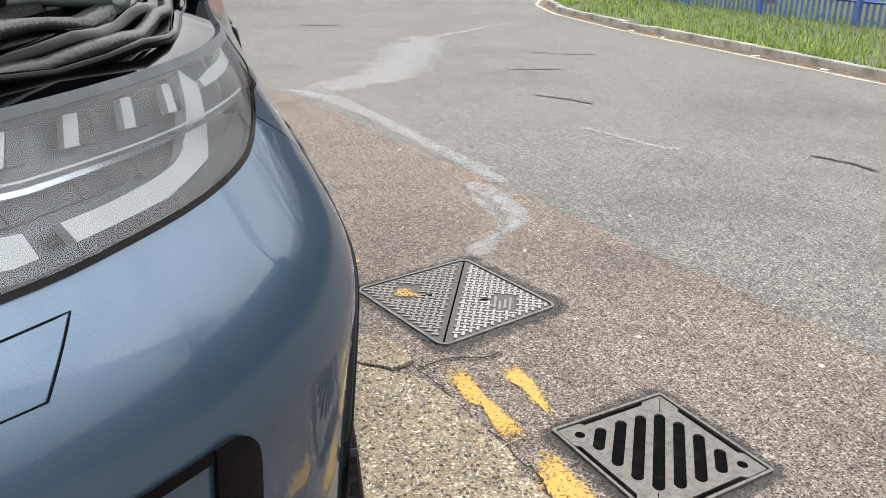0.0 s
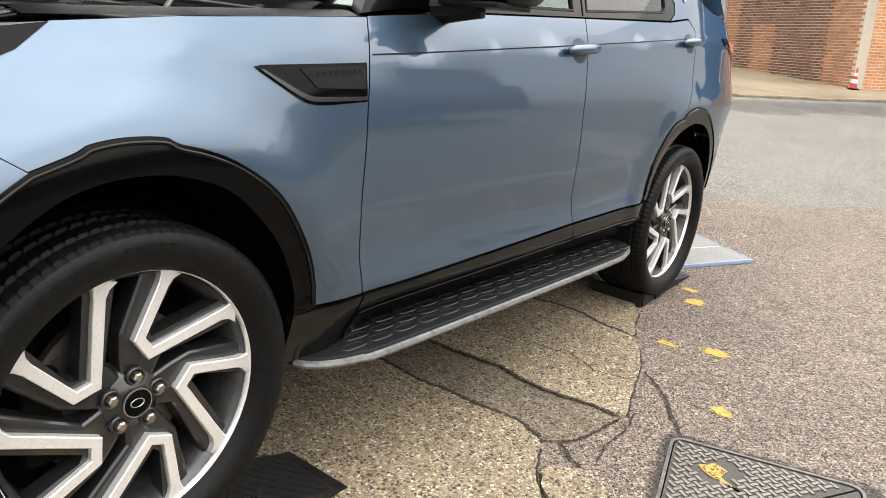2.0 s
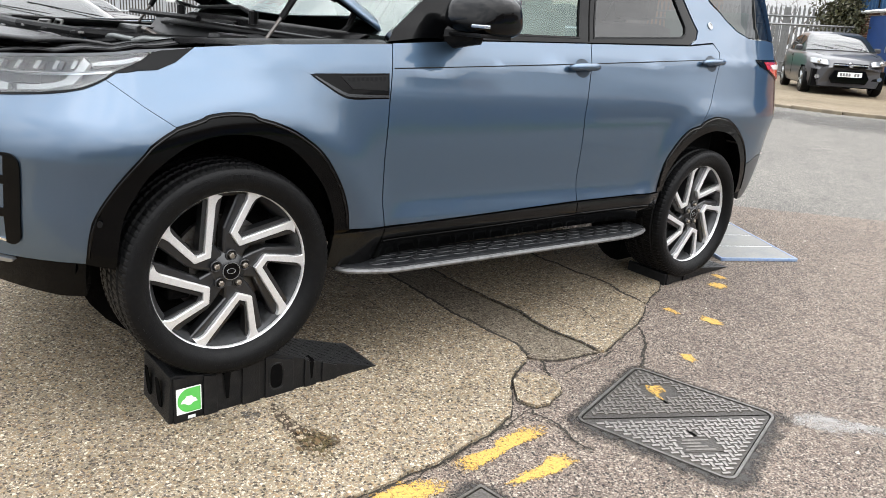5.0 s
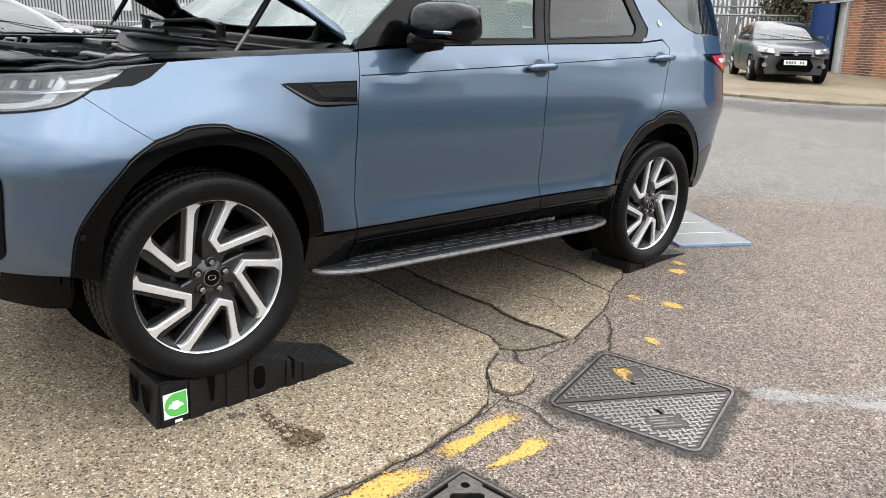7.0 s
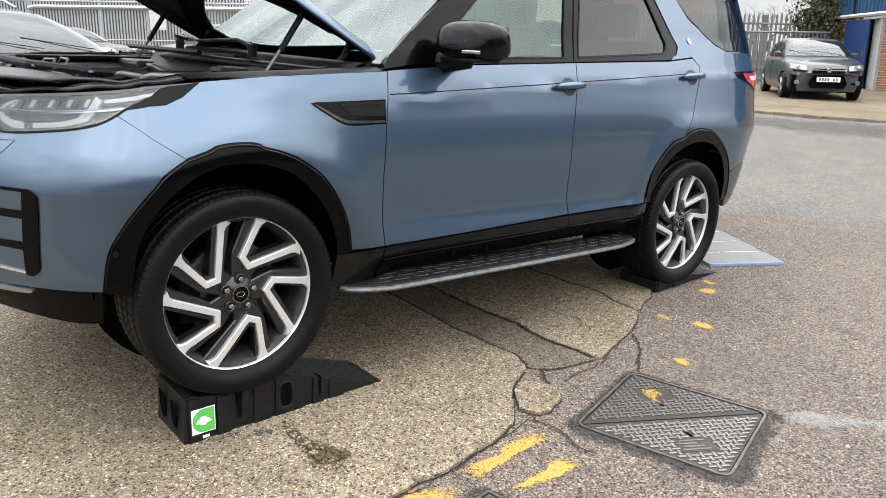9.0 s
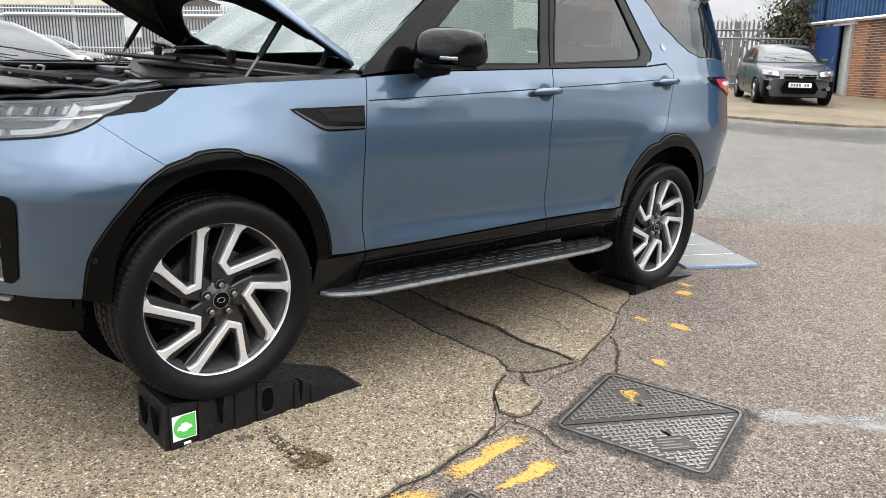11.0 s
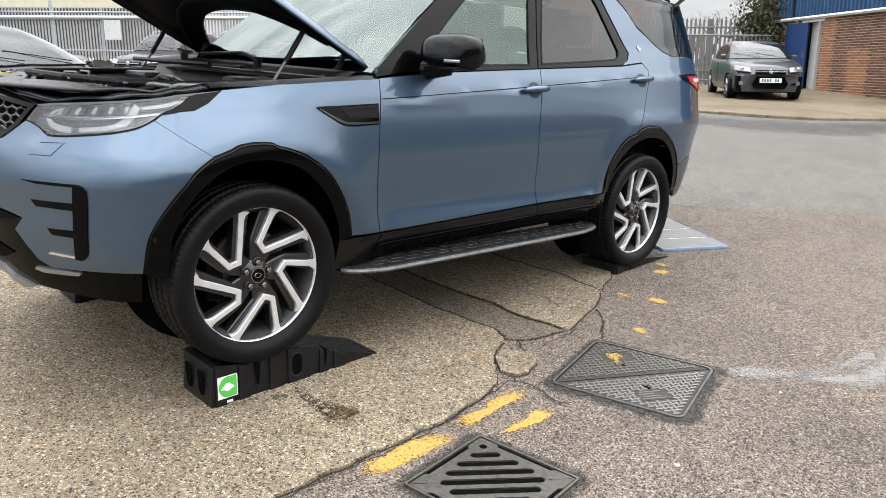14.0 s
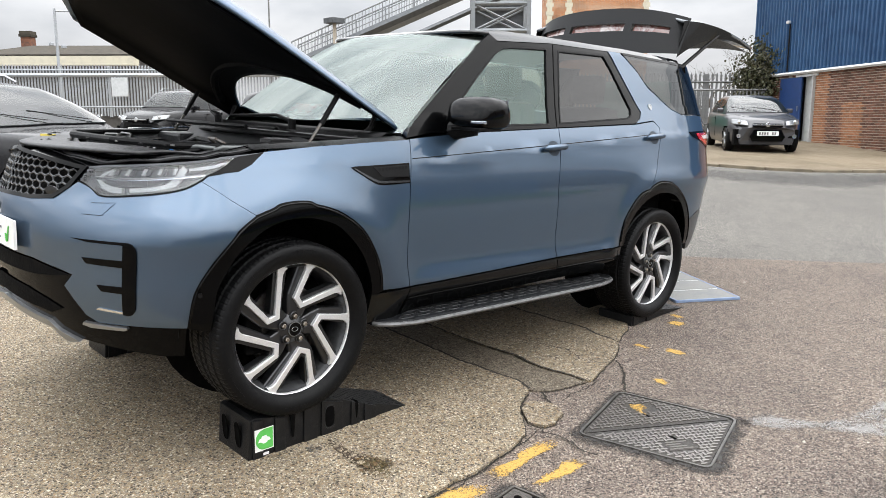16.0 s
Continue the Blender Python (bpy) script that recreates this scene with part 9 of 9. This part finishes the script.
def make_tree(name, label, at, height, seed, spread=1.0, leaves=0, leaf_zone=(0.2, 0.9), twigs=4):
    t = thing(name, label, "tree", Matrix.Translation(at))
    rr = random.Random(seed)
    wood, tips = bmesh.new(), []
    def grow(p, d, L, r, depth):
        pts, rad = [p], [r]
        q = p
        n = 4
        for i in range(n):
            d = (d + Vector((rr.gauss(0, 0.16), rr.gauss(0, 0.16), rr.gauss(0.03, 0.10)))).normalized()
            q = q + d * L / n
            pts.append(q)
            rad.append(r * (1 - 0.45 * (i + 1) / n))
        add_tube(wood, pts, rad, 6 if depth < 2 else 4 if depth < 3 else 3)
        tips.append(q)
        if depth < twigs:
            for k in range(rr.choice((3, 4)) if depth else 5):
                i = rr.randint(1, n)
                a = rr.uniform(0, 6.28)
                dd = (d * rr.uniform(0.5, 1.0) + Vector((math.cos(a), math.sin(a), rr.uniform(-0.1, 0.6))) * rr.uniform(0.5, 0.9) * spread).normalized()
                grow(pts[i], dd, L * rr.uniform(0.5, 0.75), max(rad[i] * 0.6, 0.004), depth + 1)
    grow(Vector((0, 0, -0.1)), Vector((0, 0, 1)), height * 0.42, height * 0.022, 0)
    part("trunk", wood, BARK, t)
    if leaves:
        bm = bmesh.new()
        for k in range(leaves):
            c = tips[rr.randrange(len(tips))]
            z = c.z * rr.uniform(0.5, 1.0)
            p = Vector((c.x + rr.gauss(0, 0.22), c.y + rr.gauss(0, 0.22), z + rr.gauss(0, 0.15)))
            if not leaf_zone[0] * height < p.z < leaf_zone[1] * height:
                continue
            n = Vector((rr.gauss(0, 1), rr.gauss(0, 1), rr.gauss(0.4, 0.6))).normalized()
            u = n.orthogonal().normalized() * rr.uniform(0.03, 0.07)
            w = n.cross(u)
            bm.faces.new([bm.verts.new(p + a * u + b * w) for a, b in ((-1, 0), (0, -0.8), (1.2, 0), (0, 0.8))])
        part("crown", bm, IVY, t)["kind"] = "stuff"
    return t


make_tree("ivy_tree", "small tree covered in dark ivy beside the works", (-10.4, 25.9, gz(-10.4, 25.9)), 5.2, 4, 0.9, 5200, (0.15, 1.0), 3)
make_tree("bare_tree", "bare leafless shrub tree behind the fence", (-12.3, 26.5, gz(-12.3, 26.5)), 4.6, 8, 1.1, 0)
make_tree("bare_tree", "bare leafless shrub tree behind the fence", (-14.6, 25.3, gz(-14.6, 25.3)), 4.2, 12, 1.1, 500, (0.0, 0.7))
for x, y, h, sd in ((15.8, 3.0, 10.5, 31), (17.0, 9.5, 9.5, 33), (16.5, -4.0, 11.0, 37), (17.0, 16.0, 9.0, 41), (16.2, -0.6, 9.0, 45)):
    make_tree("bare_tree", "bare leafless roadside tree beyond the blue fence", (x, y, gz(x, y)), h, sd, 1.0, 0)

# plain unseen blocks, added to close the place beyond the fence and behind the path
FAR_WALL = material("plain backdrop brick", (0.17, 0.125, 0.10), 0.9, grain=(0.8, (0.11, 0.085, 0.07), 0.45, 0.7), stain=(0.2, (0.22, 0.19, 0.16), 0.45, 0.7))
bm = bmesh.new()
for x0, x1, y0, y1, h in ((24, 34, -30, -9, 6.4), (25, 34, -8, 7, 7.6), (23.5, 34, 8, 24, 5.6), (26, 36, 25, 44, 7.0)):
    z0 = gz(x0, y0) - 1.0
    lo = [(x0, y0), (x1, y0), (x1, y1), (x0, y1)]
    vs = [bm.verts.new((x, y, z)) for z in (z0, h - 1.6) for x, y in lo]
    for i in range(4):
        bm.faces.new((vs[i], vs[(i + 1) % 4], vs[4 + (i + 1) % 4], vs[4 + i]))
    if x1 - x0 < y1 - y0:
        r0, r1 = bm.verts.new(((x0 + x1) / 2, y0, h)), bm.verts.new(((x0 + x1) / 2, y1, h))
        for f in ((vs[4], vs[5], r0), (vs[6], vs[7], r1), (vs[5], vs[6], r1, r0), (vs[7], vs[4], r0, r1)):
            bm.faces.new(f)
    else:
        r0, r1 = bm.verts.new((x0, (y0 + y1) / 2, h)), bm.verts.new((x1, (y0 + y1) / 2, h))
        for f in ((vs[7], vs[4], r0), (vs[5], vs[6], r1), (vs[4], vs[5], r1, r0), (vs[6], vs[7], r0, r1)):
            bm.faces.new(f)
bmesh.ops.recalc_face_normals(bm, faces=bm.faces)
# added out of view so that the car's side reflects something darker
tagged(part("backdrop", bm, FAR_WALL), "plain unseen building blocks added to darken reflections", "buildings", kind="structure")

# ---------------------------------------------------------------- bricks of the works' front wall
BRICK_PIECE = material("single red brick", (0.150, 0.064, 0.038), 0.88, grain=(14, (0.088, 0.040, 0.028), 0.42, 0.66), bump=(60, 0.4), spread=0.42)
BRICK_PALE = material("single orange brick", (0.32, 0.142, 0.068), 0.88, grain=(14, (0.24, 0.10, 0.05), 0.42, 0.66), bump=(60, 0.4), spread=0.28)


def brick_into(bm, s, z, w):
    """A brick face, 8 mm proud of the joints, s along the wall."""
    v = []
    for ds, dz, dp in ((0, 0, 0), (w, 0, 0), (w, 0.060, 0), (0, 0.060, 0), (0.003, 0.003, 0.008), (w - 0.003, 0.003, 0.008), (w - 0.003, 0.057, 0.008), (0.003, 0.057, 0.008)):
        v.append(bm.verts.new((s + ds, dp, z + dz)))
    bm.faces.new(v[4:])
    for i in range(4):
        bm.faces.new((v[i], v[(i + 1) % 4], v[4 + (i + 1) % 4], v[4 + i]))


front = works_front = thing("brick_facing", "weathered red and orange brickwork facing of the works", "brickwork", Matrix.Translation((CORNER.x - INNER.x * 0.001, CORNER.y - INNER.y * 0.001, 0)) @ pose(0, 0, 0, 0, 0, turn), kind="structure")
rest = {"red": bmesh.new(), "pale": bmesh.new()}
shared = {}
for row in range(36):
    z = 0.24 + 0.075 * row
    s = 0.005 + (0.1125 if row % 2 else 0.0)
    while s < 9.6:
        w = 0.209
        if s < 5.86 < s + w:
            w = 5.855 - s
        if w > 0.03 and (s + w < 5.861 or (s > 7.36 and s + w < 9.74)):
            pale = s < 1.1 or 3.2 < s < 4.2 and z < 1.9 or 5.02 < s < 5.9
            if 3.3 < s < 5.9 and 0.62 < z < 2.62:
                key = (pale, round(w, 3))
                if key not in shared:
                    one = bmesh.new()
                    brick_into(one, 0, 0, w)
                    bmesh.ops.recalc_face_normals(one, faces=one.faces)
                    ob = part("brick", one, BRICK_PALE if pale else BRICK_PIECE, front)
                    shared[key] = ob.data
                else:
                    ob = new("brick", shared[key])
                    ob.parent = front
                ob.location = (s, 0, z)
            else:
                brick_into(rest["pale" if pale else "red"], s, z, w)
        s += 0.225
for k, b in rest.items():
    bmesh.ops.recalc_face_normals(b, faces=b.faces)
    part("brickwork", b, BRICK_PALE if k == "pale" else BRICK_PIECE, front)["kind"] = "stuff"
